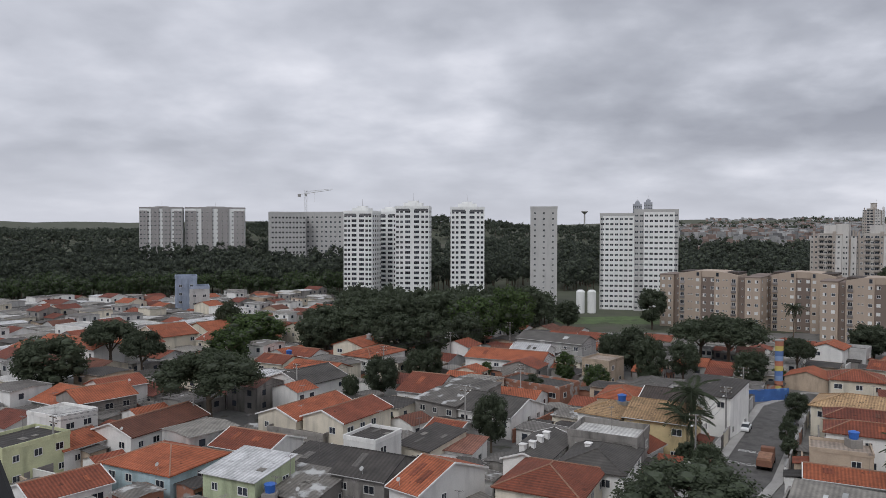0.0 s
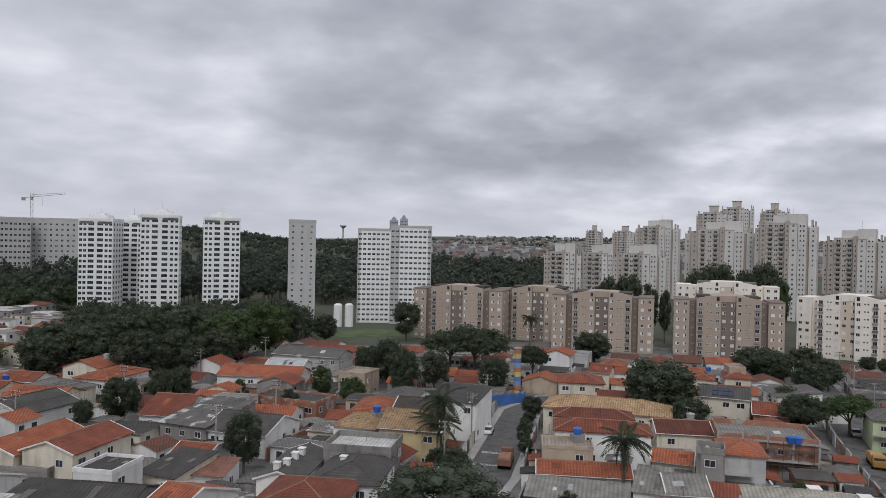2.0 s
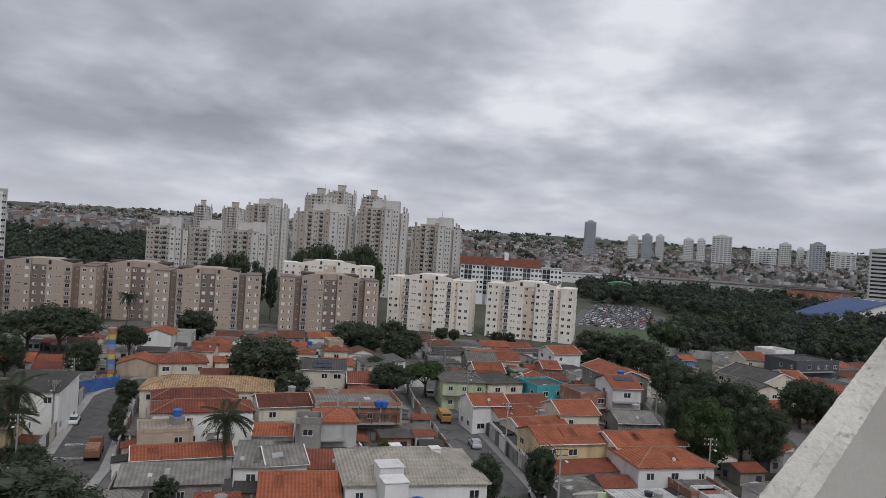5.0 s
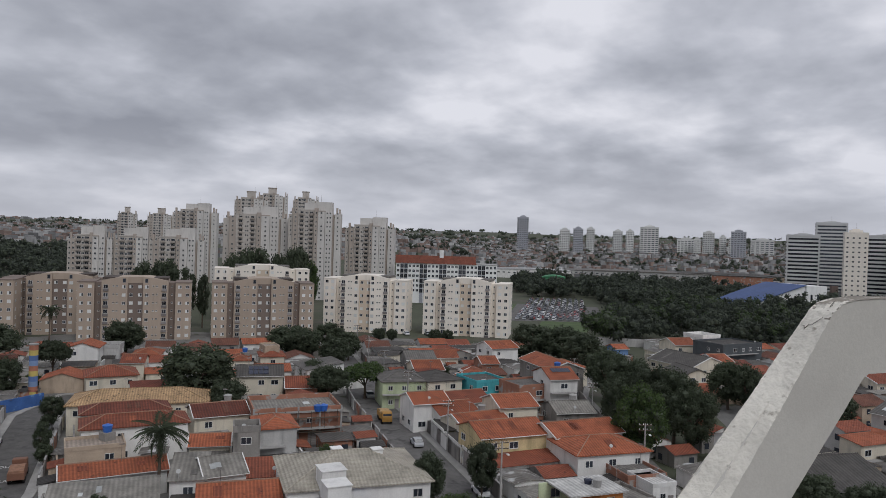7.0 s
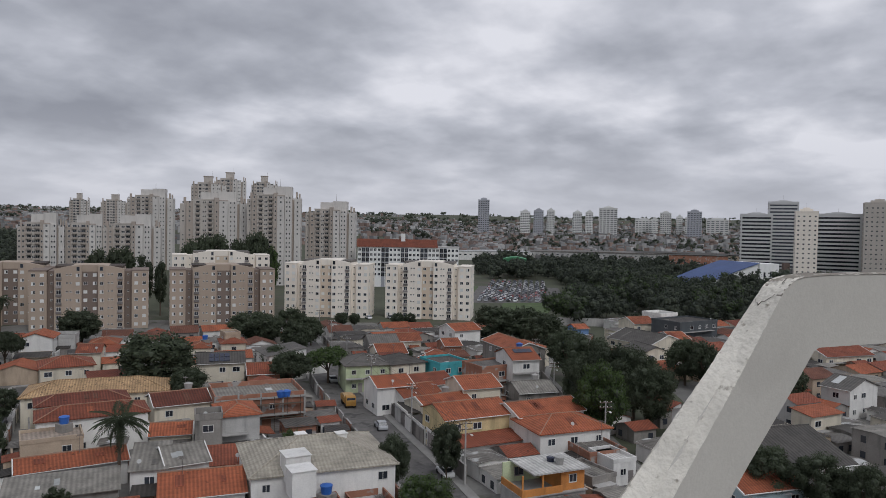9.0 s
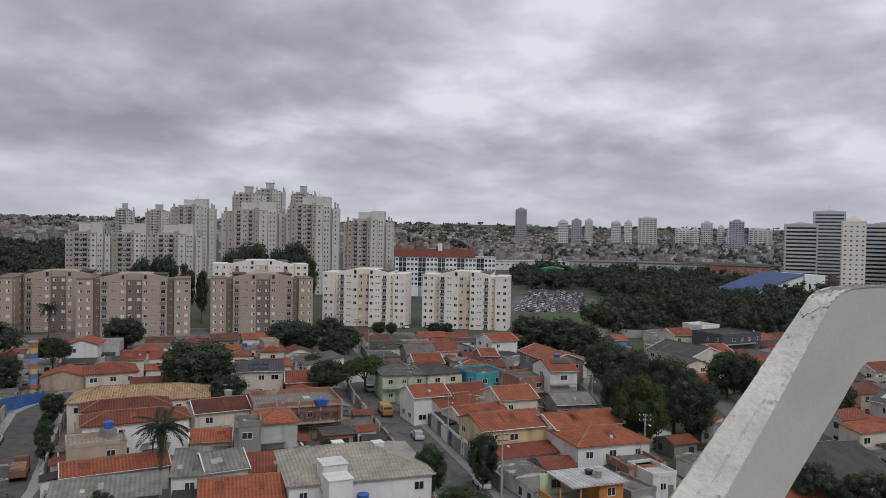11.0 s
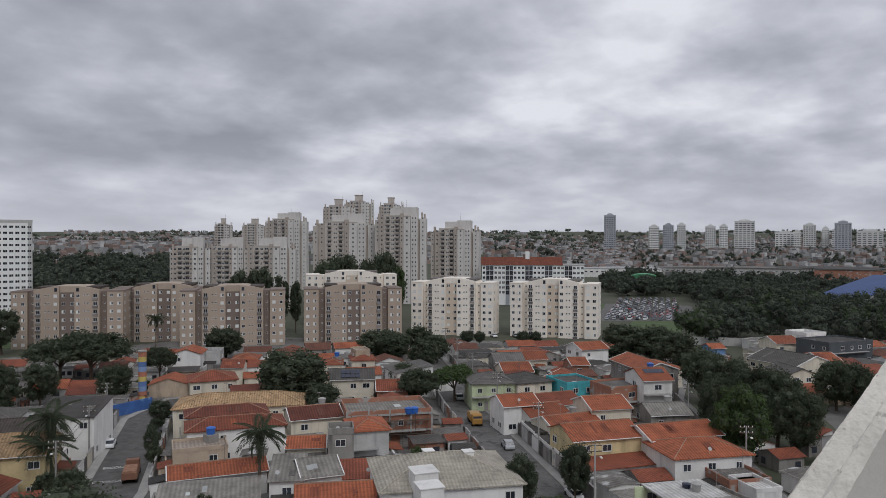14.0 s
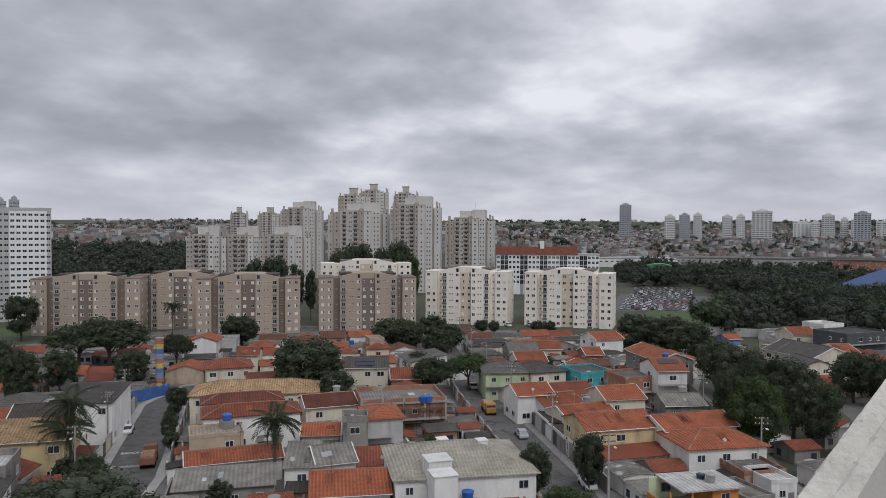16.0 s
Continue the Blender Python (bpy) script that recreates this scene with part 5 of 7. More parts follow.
def concrete_frame():
    """A slanted leg that turns into a level beam: smooth face, rough upper and outer side."""
    e = thing("concrete_frame", TERR, "off-white plastered concrete frame with a slanted leg", "concrete frame")
    y0, thick = 2.70, 0.145
    outer = [(2.00, -1.75), (2.41, -1.29), (2.83, -0.77), (3.02, -0.52), (3.19, -0.30), (3.25, -0.26), (3.33, -0.24), (3.51, -0.23), (5.5, -0.23)]
    inner = [(5.5, -0.63), (3.46, -0.62), (3.42, -0.64), (3.28, -0.82), (2.97, -1.20), (2.55, -1.75)]
    rng = random.Random(4)
    fine = []
    for (a, b), (c, d) in zip(outer, outer[1:]):
        n = max(1, int(math.hypot(c - a, d - b) / 0.009))
        for i in range(n):
            fine.append((a + (c - a) * i / n, b + (d - b) * i / n))
    fine.append(outer[-1])

    def flare(z, v):
        """The leg's outer side widens towards its foot: v 0 at the near face, 1 at the far one."""
        return max(0.0, -0.33 - z) * (0.075 - 0.185 * v)
    bm = bmesh.new()
    near = [bm.verts.new((u + flare(z, 0), y0, z)) for u, z in fine] + [bm.verts.new((u, y0, z)) for u, z in inner]
    far = [bm.verts.new((u + flare(z, 1), y0 + thick, z)) for u, z in fine] + [bm.verts.new((u, y0 + thick, z)) for u, z in inner]
    bm.faces.new(near)
    bm.faces.new(far[::-1])
    for i in range(len(near)):
        k = (i + 1) % len(near)
        bm.faces.new((near[i], far[i], far[k], near[k]))
    bmesh.ops.triangulate(bm, faces=[f for f in bm.faces if len(f.verts) > 4])
    part("frame_body", bm, M_SMOOTH, e)
    # rough plaster skin over the outer side
    bm = bmesh.new()
    rows = []
    for i, (u, z) in enumerate(fine):
        a, b = fine[max(i - 1, 0)], fine[min(i + 1, len(fine) - 1)]
        nx, nz = -(b[1] - a[1]), b[0] - a[0]
        q = math.hypot(nx, nz)
        nx, nz = nx / q, nz / q
        row = []
        for k in range(23):
            v = k / 22
            lift = 0.004 + 0.005 * noise.noise((u * 7, z * 7, v * 2)) + 0.0015 * noise.noise((u * 30, z * 30, v * 7))
            if z < -0.75:
                lift -= 0.005 * math.exp(-((v - 0.42 - 0.05 * noise.noise((u * 4, z * 4, 2.0))) / 0.035) ** 2)
            if k in (0, 22):
                lift = 0.002 + 0.004 * noise.noise((u * 30, z * 30, k))
            row.append(bm.verts.new((u + flare(z, v) + nx * lift, y0 - 0.004 + (thick + 0.008) * v, z + nz * lift)))
        rows.append(row)
    for a, b in zip(rows, rows[1:]):
        for k in range(22):
            f = bm.faces.new((a[k], a[k + 1], b[k + 1], b[k]))
            c = f.calc_center_median()
            if c.x + 0.12 * noise.noise((c.x * 11, c.y * 22, c.z * 11)) + 0.06 * noise.noise((c.x * 50, c.y * 60, c.z * 50)) > 3.24:
                f.material_index = 1
    part("plaster_skin", bm, (M_PLAST, M_STAIN), e, "rough weathered plaster edge, dirty on top")
    # cracks and chips where the leg turns
    for i0, n, v0, dv in ((0.88, 9, 0.95, -0.085), (0.93, 8, 0.25, 0.03)):
        bend = next(i for i, q in enumerate(fine) if q[0] >= 3.33)
        i = int(i0 * bend)
        bm = bmesh.new()
        pts = []
        for k in range(n):
            i += rng.choice((0, 1, 3, -2, 2))
            v = min(0.97, max(0.03, v0 + dv * k + rng.uniform(-0.02, 0.02)))
            pts.append(rows_at(fine, i, v, y0, thick))
        for k in range(n - 1):
            w_ = 0.0022 * (1 - abs(2 * k / (n - 1) - 1)) * rng.uniform(0.2, 0.9) + 0.0005
            tube(bm, pts[k], pts[k + 1], w_, w_, 5)
        part("crack", bm, M_CRACK, e, "dark crack in the plaster")


concrete_frame()
M_BLD = wall_mat("ltgrey")
bm = bmesh.new()
box(bm, -2.2, -9, -1.85, 2.75, 2.95, -1.72)
tf = part("terrace_floor", bm, M_CONC)
tf.matrix_world = TERR
tagged(tf, "plain concrete terrace floor high above the street", "floor", kind="structure")
bm = bmesh.new()
box(bm, -2.2, -9, -EYE - 0.3, 2.75, 2.9, -1.86)
tw = part("wall_tower", bm, M_BLD)
tw.matrix_world = TERR
tagged(tw, "plain rendered wall below the terrace", "wall", kind="structure")
bm = bmesh.new()
box(bm, -2.2, -9, -1.70, 2.75, -8.8, 1.2)
tw = part("wall_back", bm, M_BLD)
tw.matrix_world = TERR
tagged(tw, "plain rendered wall at the back of the terrace", "wall", kind="structure")
bm = bmesh.new()
tube(bm, (0.13, 0.66, -1.72), (-0.59, 0.842, -0.115), 0.011, 0.011, 8)
M_DARK = material("black_rubber", (0.012, 0.012, 0.013), 0.6, 0.2)
nr = thing("window_post", pose(0, 0, EYE), "dark slanted metal window post", "post")
part("post", bm, M_DARK, nr)

# ---- cranes, far buildings, landmarks ----
def crane(x, y, top):
    g = float(terrain(x, y))
    e = thing("tower_crane", pose(x, y, g, 0, 0, 12), "tall white tower crane over the unfinished block", "crane")
    M = material("crane_paint", (0.45, 0.45, 0.43), 0.6, 0.2)
    h = top - g
    bm = bmesh.new()
    for sx, sy in ((-1, -1), (1, -1), (1, 1), (-1, 1)):
        tube(bm, (sx * 0.8, sy * 0.8, -1), (sx * 0.8, sy * 0.8, h), 0.16, 0.16, 4)
    for i in range(int(h / 2)):
        s = 1 if i % 2 else -1
        tube(bm, (-0.8 * s, -0.8, i * 2), (0.8 * s, -0.8, i * 2 + 2), 0.09, 0.09, 4)
        tube(bm, (0.8, -0.8 * s, i * 2), (0.8, 0.8 * s, i * 2 + 2), 0.09, 0.09, 4)
    part("mast", bm, M, e)
    bm = bmesh.new()
    tip = (20.5, 0, h + 1.0)
    for o in (-0.5, 0.5):
        tube(bm, (-5.5, o, h - 3.6), (20.5, o, h + 0.4), 0.2, 0.14, 4)
    tube(bm, (0, 0, h - 1.2), (20.5, 0, h + 1.2), 0.16, 0.12, 4)
    for i in range(14):
        u = i * 1.5
        zl, zh = h - 2.8 + u * 0.154, h - 1.2 + u * 0.117
        tube(bm, (u, 0.5, zl), (u + 0.75, 0, zh), 0.07, 0.07, 4)
        tube(bm, (u, -0.5, zl), (u + 0.75, 0, zh), 0.07, 0.07, 4)
    part("jib", bm, M, e)
    bm = bmesh.new()
    box(bm, -6.2, -0.9, h - 5.4, -3.8, 0.9, h - 3.2)
    part("counterweight", bm, M_CONC, e)
    bm = bmesh.new()
    box(bm, -1.0, 0.8, h - 4.6, 1.0, 2.4, h - 2.4)
    part("cab", bm, M_SHUT, e)
    bm = bmesh.new()
    tube(bm, (6.5, 0, h - 1.8), (6.5, 0, h - 9), 0.05, 0.05, 4)
    part("hoist_cable", bm, M_DOOR, e)


crane(-107, 566, 67)
M_OFF = material("office_panel", (0.52, 0.52, 0.52), 0.6, 0.08, 0.1, 3, rand=0.05)
for x, y, w, d, top, fl, tn in ((646, 106, 24, 20, 50.5, 15, -78), (700, 93, 24, 22, 62.5, 19, -80), (646, 46, 32, 22, 51, 15, -84)):
    tower("office_tower", x, y, tn, w, d, top, fl, 1, (M_OFF,), "office tower with dark horizontal window bands", cap=1.6, winsize=(w * 0.9, 1.45), stuff=True, side_cols=1, category="office tower", frame=M_DOOR, group="office towers")
tower("residential_tower", 603, 64, -80, 15, 16, 52, 14, 4, (M_CRM,), "cream residential tower with a stepped top", cap=2.5, stuff=True, side_cols=3)
tower("residential_tower", 626, 18, -84, 20, 18, 59, 16, 6, (M_CLU,), "beige residential tower with balcony columns", cap=2.5, stuff=True, side_cols=4)
M_FAR = material("far_tower_white", (0.62, 0.62, 0.60), 0.85, 0.08, 0.1, 3, rand=0.1)
M_FARD = material("far_tower_grey", (0.36, 0.37, 0.40), 0.8, 0.08, 0.1, 3, rand=0.1)
for x, y, w, top, fl, m in ((1306, 738, 23, 91, 18, M_FARD), (1345, 662, 20, 68, 14, M_FAR), (1362, 640, 20, 71, 14, M_FARD), (1382, 622, 16, 72, 14, M_FAR), (1484, 605, 20, 70, 14, M_FAR), (1490, 580, 16, 71, 14, M_FAR), (1505, 543, 38, 80, 14, M_FAR), (1637, 457, 24, 74, 12, M_FAR),
                            (1650, 430, 14, 66, 10, M_FAR), (1458, 351, 27, 72.5, 14, M_FARD), (1720, 532, 39, 59.4, 8, M_FAR), (1700, 500, 16, 61, 8, M_FAR), (1640, 405, 20, 64, 10, M_FAR), (1761, 372, 49, 62, 8, M_FAR), (233, 869, 10.5, 66, 12, M_FARD), (245, 866, 9.7, 68, 12, M_FARD)):
    tower("far_tower", x, y, -math.degrees(math.atan2(x, y)), w, w * 0.7, top, fl, 5, (m,), "distant high-rise tower above the city skyline", cap=3.5, stuff=True, side_cols=3, winsize=(w * 0.13, 1.8), group="skyline towers")


def water_tower(x, y, top):
    g = float(terrain(x, y))
    e = thing("water_tower", pose(x, y, g), "distant mushroom-shaped concrete water tower", "water tower")
    bm = bmesh.new()
    tube(bm, (0, 0, -2), (0, 0, top - g - 4), 1.6, 1.2, 12)
    part("shaft", bm, M_CONC, e)
    bm = bmesh.new()
    tube(bm, (0, 0, top - g - 5), (0, 0, top - g - 1.5), 1.4, 5.5, 16)
    tube(bm, (0, 0, top - g - 1.5), (0, 0, top - g), 5.5, 5.0, 16)
    part("bowl", bm, M_CONC, e)


water_tower(230, 1178, 66)


def long_block(x, y, turn, w, d, h):
    g = float(terrain(x, y))
    e = thing("housing_block", pose(x, y, g, 0, 0, turn), "long white housing block with dark bays under an orange roof", "housing block")
    FOOT.append((x, y, w / 2, w, d, turn))
    bm = bmesh.new()
    box(bm, -w / 2, -d / 2, -6, w / 2, d / 2, h)
    part("wall", bm, M_WHT, e)
    bm = bmesh.new()
    prism(bm, [(-w / 2 - 0.5, -d / 2 - 0.6, h), (-w / 2 - 0.5, 0, h + 4.6), (-w / 2 - 0.5, d / 2 + 0.6, h)], (w * 0.8, 0, 0))
    part("roof", bm, roof_mat("rust"), e)
    bm = bmesh.new()
    box(bm, w * 0.3 + 0.004, -d / 2 - 0.3, h, w / 2 + 0.3, d / 2 + 0.3, h + 0.5)
    part("parapet", bm, M_GRY, e)
    bm = bmesh.new()
    box(bm, -w * 0.07, -2, h, -w * 0.03, 2, h + 8)
    part("stair_housing", bm, M_WHT, e)
    wm, bay = window_mesh(1.5, 1.5, M_SHUT, 2), window_mesh(2.0, 2.3, M_DOOR, 2)
    n = 26
    for i in range(n):
        u = -w / 2 + w * (i + 0.5) / n
        dark = i % 5 in (1, 2)
        if dark:
            bm = bmesh.new()
            box(bm, u - w / n * 0.42, -d / 2 - 0.25, -6, u + w / n * 0.42, -d / 2, h - 0.3)
            part("grey_bay", bm, M_FARD, e)
        for fl in range(6):
            put("window", bay if dark else wm, e, u, -d / 2 - (0.25 if dark else 0), h - (2.9 if dark else 2.4) - fl * 2.9, 0)
    return e


long_block(356.7, 253.5, -52, 60, 14, 23.6)


def simple_hall(name, x, y, turn, w, d, h, wm, rm, label, arch=0.0, category="hall"):
    g = float(terrain(x, y))
    e = thing(name, pose(x, y, g, 0, 0, turn), label, category)
    FOOT.append((x, y, math.hypot(w, d) / 2, w, d, turn))
    bm = bmesh.new()
    box(bm, -w / 2, -d / 2, -3, w / 2, d / 2, h)
    part("wall", bm, wm, e)
    bm = bmesh.new()
    pts = [(-w / 2 - 0.4 + (w + 0.8) * i / 10, -d / 2 - 0.4, h + 0.02 + arch * math.sin(math.pi * i / 10)) for i in range(11)]
    prism(bm, [(-w / 2 - 0.4, -d / 2 - 0.4, h - 0.2), *pts, (w / 2 + 0.4, -d / 2 - 0.4, h - 0.2)], (0, d + 0.8, 0))
    part("roof", bm, rm, e)
    for i in range(int(w / 5)):
        put("window", window_mesh(2.4, 1.2, M_FRAME, 3), e, -w / 2 + 2.5 + i * 5, -d / 2, h * 0.55, 0)
    return e


M_BLUE = material("blue_roof_sheet", (0.045, 0.085, 0.22), 0.6, 0.2, 0.1, 2, 0.3, bands=(1.2, 0.08))
M_GREEN = material("green_sheet", (0.07, 0.25, 0.12), 0.6, 0.2, 0.1, 2, 0.3, bands=(1.0, 0.08))


def sloping_hall(x, y, turn):
    """A hall whose curved roof sweeps up to a tall white end."""
    e = thing("blue_roofed_hall", pose(x, y, float(terrain(x, y)), 0, 0, turn), "hall with a sweeping blue sheet roof and white end", "hall")
    FOOT.append((x, y, 32, 60, 34, turn))
    curve = [(-30 + 44 * i / 12, 2.5 + 15.0 * (i / 12) ** 0.8) for i in range(13)]
    bm = bmesh.new()
    prism(bm, [(-30, -16, -3), *[(u, -16, z) for u, z in curve], (14, -16, -3)], (0, 32, 0))
    part("wall", bm, M_WHT, e)
    bm = bmesh.new()
    prism(bm, [(u, -17, z + 0.02) for u, z in curve] + [(u, -17, z + 0.35) for u, z in curve[::-1]], (0, 34, 0))
    part("roof", bm, M_BLUE, e)
    bm = bmesh.new()
    box(bm, 14.004, -17, -3, 29, 17, 17.2)
    part("end_wall", bm, M_WHT, e)
    for v in (-8, 4):
        put("window", window_mesh(1.6, 3.2, M_FRAME, 1), e, 21 + v * 0.4, -17, 9, 0)


sloping_hall(468, 96, -37)
simple_hall("green_hall", 527, 268, -62, 18, 14, 9.0, M_GREEN, M_GREEN, "green sheet-metal hall at the edge of the park", 1.5)
simple_hall("brick_building", 604, 142, -76, 44, 24, 14, wall_mat("brick"), roof_mat("dkgrey"), "broad brick institutional building with grey roof", 0.5, "building")
simple_hall("warehouse", 615, 335, -60, 70, 30, 8, wall_mat("white"), roof_mat("metal"), "long pale warehouse with a sheet roof", 1.0, "warehouse")
simple_hall("warehouse", 700, 260, -66, 150, 50, 7, wall_mat("ltgrey"), roof_mat("grey"), "long grey warehouse with a sheet roof", 1.0, "warehouse")
simple_hall("warehouse", 740, 190, -72, 120, 50, 7, wall_mat("beige"), roof_mat("dkgrey"), "long beige warehouse with a dark roof", 1.0, "warehouse")
tower("small_apartment_house", -113, 318, 20, 9, 12, 15.5, 4, 2, (wall_mat("apartment_blue"),), "small blue apartment house above the roofs", cap=0, side_cols=3, group="small apartment houses", category="apartment house")
tower("small_apartment_house", -105.5, 313, 20, 8, 12, 11.5, 3, 2, (wall_mat("ltgrey"), wall_mat("apartment_blue")), "small grey-blue apartment house above the roofs", cap=0, side_cols=3, group="small apartment houses", category="apartment house")
for x, y in ((60.5, 318), (65.5, 318)):
    e = thing("storage_silo", pose(x, y, 0), "white upright cylindrical storage silo", "silo", "silos")
    bm = bmesh.new()
    tube(bm, (0, 0, -0.5), (0, 0, 9.5), 1.9, 1.9, 16)
    tube(bm, (0, 0, 9.5), (0, 0, 10.2), 1.9, 1.0, 16)
    part("silo_body", bm, M_WHT, e)

M_GRASS = material("grass", (0.065, 0.098, 0.034), 0.95, 0.5, 0.15, 1.2, 0.5, spots=(0.12, 0.46, (0.05, 0.062, 0.028)))
for nm, pts in (("meadow", [(42, 300), (98, 308), (90, 280), (47, 281)]), ("park_lawn", [(262, 143), (322, 168), (335, 150), (272, 122)]), ("park_lawn", [(330, 205), (420, 262), (440, 236), (350, 190)])):
    bm = bmesh.new()
    prism(bm, [(x, y, -0.2) for x, y in pts], (0, 0, 0.26))
    tagged(part(nm, bm, M_GRASS), "mown green lawn", "lawn", kind="structure")
bm = bmesh.new()
prism(bm, [(300, 178, -0.2), (425, 240, -0.2), (462, 204, -0.2), (332, 140, -0.2)], (0, 0, 0.28))
FOOT.append((380, 190, 74, 140, 50, 26))
FOOT.append((300, 146, 35, 66, 30, 25))
tagged(part("car_park", bm, M_ROAD), "asphalt car park full of vehicles", "car park", kind="structure")

# ---- vehicles ----
PAINT = {"white": (0.72, 0.72, 0.72), "silver": (0.42, 0.43, 0.45), "black": (0.02, 0.02, 0.022), "grey": (0.16, 0.17, 0.18), "red": (0.30, 0.03, 0.025)}
M_TYRE = material("tyre", (0.015, 0.015, 0.015), 0.9, 0.2)
CARS = {}


def car(x, y, turn, paint="white", simple=False, z=0.04):
    key = (paint, simple)
    m = pose(x, y, z, 0, 0, turn)
    if key in CARS:
        return copy_thing(CARS[key], m)
    pm = material("car_paint_" + paint, PAINT[paint], 0.3, 0.05, rand=0.05)
    if simple:
        bm = bmesh.new()
        prism(bm, [(-2.05, -0.85, 0.25), (2.05, -0.85, 0.25), (2.1, -0.85, 0.62), (1.9, -0.85, 0.78), (0.95, -0.85, 0.92), (-1.95, -0.85, 0.95), (-2.1, -0.85, 0.6)], (0, 1.7, 0))
        prism(bm, [(-1.75, -0.74, 0.94), (0.9, -0.74, 0.9), (0.25, -0.66, 1.42), (-1.35, -0.66, 1.45)], (0, 1.46, 0), 1)
        box(bm, -1.33, -0.7, 1.43, 0.22, 0.76, 1.49)
        e = part("parked_car", bm, (pm, M_GLASS))
        e.matrix_world = m
        tagged(e, f"{paint} hatchback in the crowded car park", "car", "cars of the car park")
        CARS[key] = e
        return e
    e = thing("parked_car", m, f"{paint} parked hatchback car", "car", "parked cars")
    bm = bmesh.new()
    prism(bm, [(-2.05, -0.85, 0.25), (2.05, -0.85, 0.25), (2.1, -0.85, 0.62), (1.9, -0.85, 0.78), (0.95, -0.85, 0.92), (-1.95, -0.85, 0.95), (-2.1, -0.85, 0.6)], (0, 1.7, 0))
    bmesh.ops.bevel(bm, geom=bm.edges[:], offset=0.06, segments=1, affect="EDGES")
    part("body", bm, pm, e)
    bm = bmesh.new()
    prism(bm, [(-1.75, -0.74, 0.94), (0.9, -0.74, 0.9), (0.25, -0.66, 1.42), (-1.35, -0.66, 1.45)], (0, 1.46, 0))
    part("cabin_glass", bm, M_GLASS, e)
    bm = bmesh.new()
    box(bm, -1.33, -0.7, 1.43, 0.22, 0.76, 1.49)
    part("cabin_roof", bm, pm, e)
    for sx in (-1.25, 1.3):
        for sy in (-0.86, 0.86):
            bm = bmesh.new()
            tube(bm, (sx, sy - 0.1, 0.3), (sx, sy + 0.1, 0.3), 0.31, 0.31, 12)
            part("wheel", bm, M_TYRE, e)
    for sy in (-0.6, 0.6):
        bm = bmesh.new()
        box(bm, 2.04, sy - 0.18, 0.55, 2.13, sy + 0.18, 0.7)
        part("headlight", bm, M_SHUT, e)
    CARS[key] = e
    return e


car(55.7, 132.3, 60, "white")
car(65.0, 133.8, 58, "black")
car(103.9, 79.1, 50, "silver")
car(125.4, 103.7, 8, "white")
for x, y, c in ((128, 112, "silver"), (133, 126, "grey"), (143, 137, "white"), (152, 146, "grey"), (160, 156, "silver"), (90, 56.5, "white"), (158, 238, "white"), (196, 222, "silver"), (200, 228, "grey"), (222, 176, "white"), (228, 170, "silver"), (206, 178, "grey")):
    car(x, y, 50 + (x * 7) % 9, c)
rc_ = random.Random(8)
for i in range(26):
    for k in range(10):
        p = Vector((309, 178)) + Vector((0.9, 0.43)) * (i * 4.5 + (i // 2) * 1.0) + Vector((0.55, -0.83)) * (k * 3.6 + (i % 3) * 0.5 + 1.5)
        if rc_.random() < 0.93:
            car(p.x, p.y, 28 + rc_.uniform(-5, 5), rc_.choice(("white", "silver", "silver", "black", "grey", "black", "grey", "white", "red")), True, 0.1 + float(terrain(p.x, p.y)))


def lorry(x, y, turn, bed, label, load):
    e = thing("lorry", pose(x, y, 0.04, 0, 0, turn), label, "lorry")
    bm = bmesh.new()
    prism(bm, [(1.6, -1.0, 0.5), (3.2, -1.0, 0.5), (3.25, -1.0, 1.5), (2.9, -1.0, 2.4), (1.6, -1.0, 2.45)], (0, 2.0, 0))
    bmesh.ops.bevel(bm, geom=bm.edges[:], offset=0.07, segments=1, affect="EDGES")
    cab = part("cab", bm, bed, e)
    bm = bmesh.new()
    box(bm, 2.75, -0.85, 1.55, 3.18, 0.85, 2.1)
    part("windscreen", bm, M_GLASS, cab)
    bm = bmesh.new()
    box(bm, -3.2, -1.1, 0.75, 1.45, 1.1, 0.95)
    for a in ((-3.2, -1.1, 1.45, -1.02), (-3.2, 1.02, 1.45, 1.1), (-3.2, -1.02, -3.1, 1.02), (1.35, -1.02, 1.45, 1.02)):
        box(bm, a[0], a[1], 0.95, a[2], a[3], 1.75)
    part("bed", bm, bed, e)
    bm = bmesh.new()
    prism(bm, [(-3.05, -0.98, 1.0), (1.3, -0.98, 1.0), (1.1, -0.98, 1.9), (-0.6, -0.98, 2.25), (-2.8, -0.98, 1.95)], (0, 1.96, 0))
    part("load", bm, load, e)
    for sx in (-2.2, -1.2, 2.3):
        for sy in (-0.95, 0.95):
            bm = bmesh.new()
            tube(bm, (sx, sy - 0.15, 0.45), (sx, sy + 0.15, 0.45), 0.46, 0.46, 12)
            part("wheel", bm, M_TYRE, e)


lorry(50.5, 112.1, 60, material("lorry_rust", (0.20, 0.095, 0.06), 0.7, 0.3), "rusty orange tipper lorry at the kerb", material("rubble", (0.26, 0.14, 0.09), 0.95, 0.4, 1.5, 8, 0.8))
lorry(113.5, 94.9, 230, material("lorry_yellow", (0.38, 0.20, 0.045), 0.6, 0.2), "yellow works lorry parked in the street", material("sand_load", (0.40, 0.27, 0.14), 0.95, 0.3, 1.5, 8, 0.8))

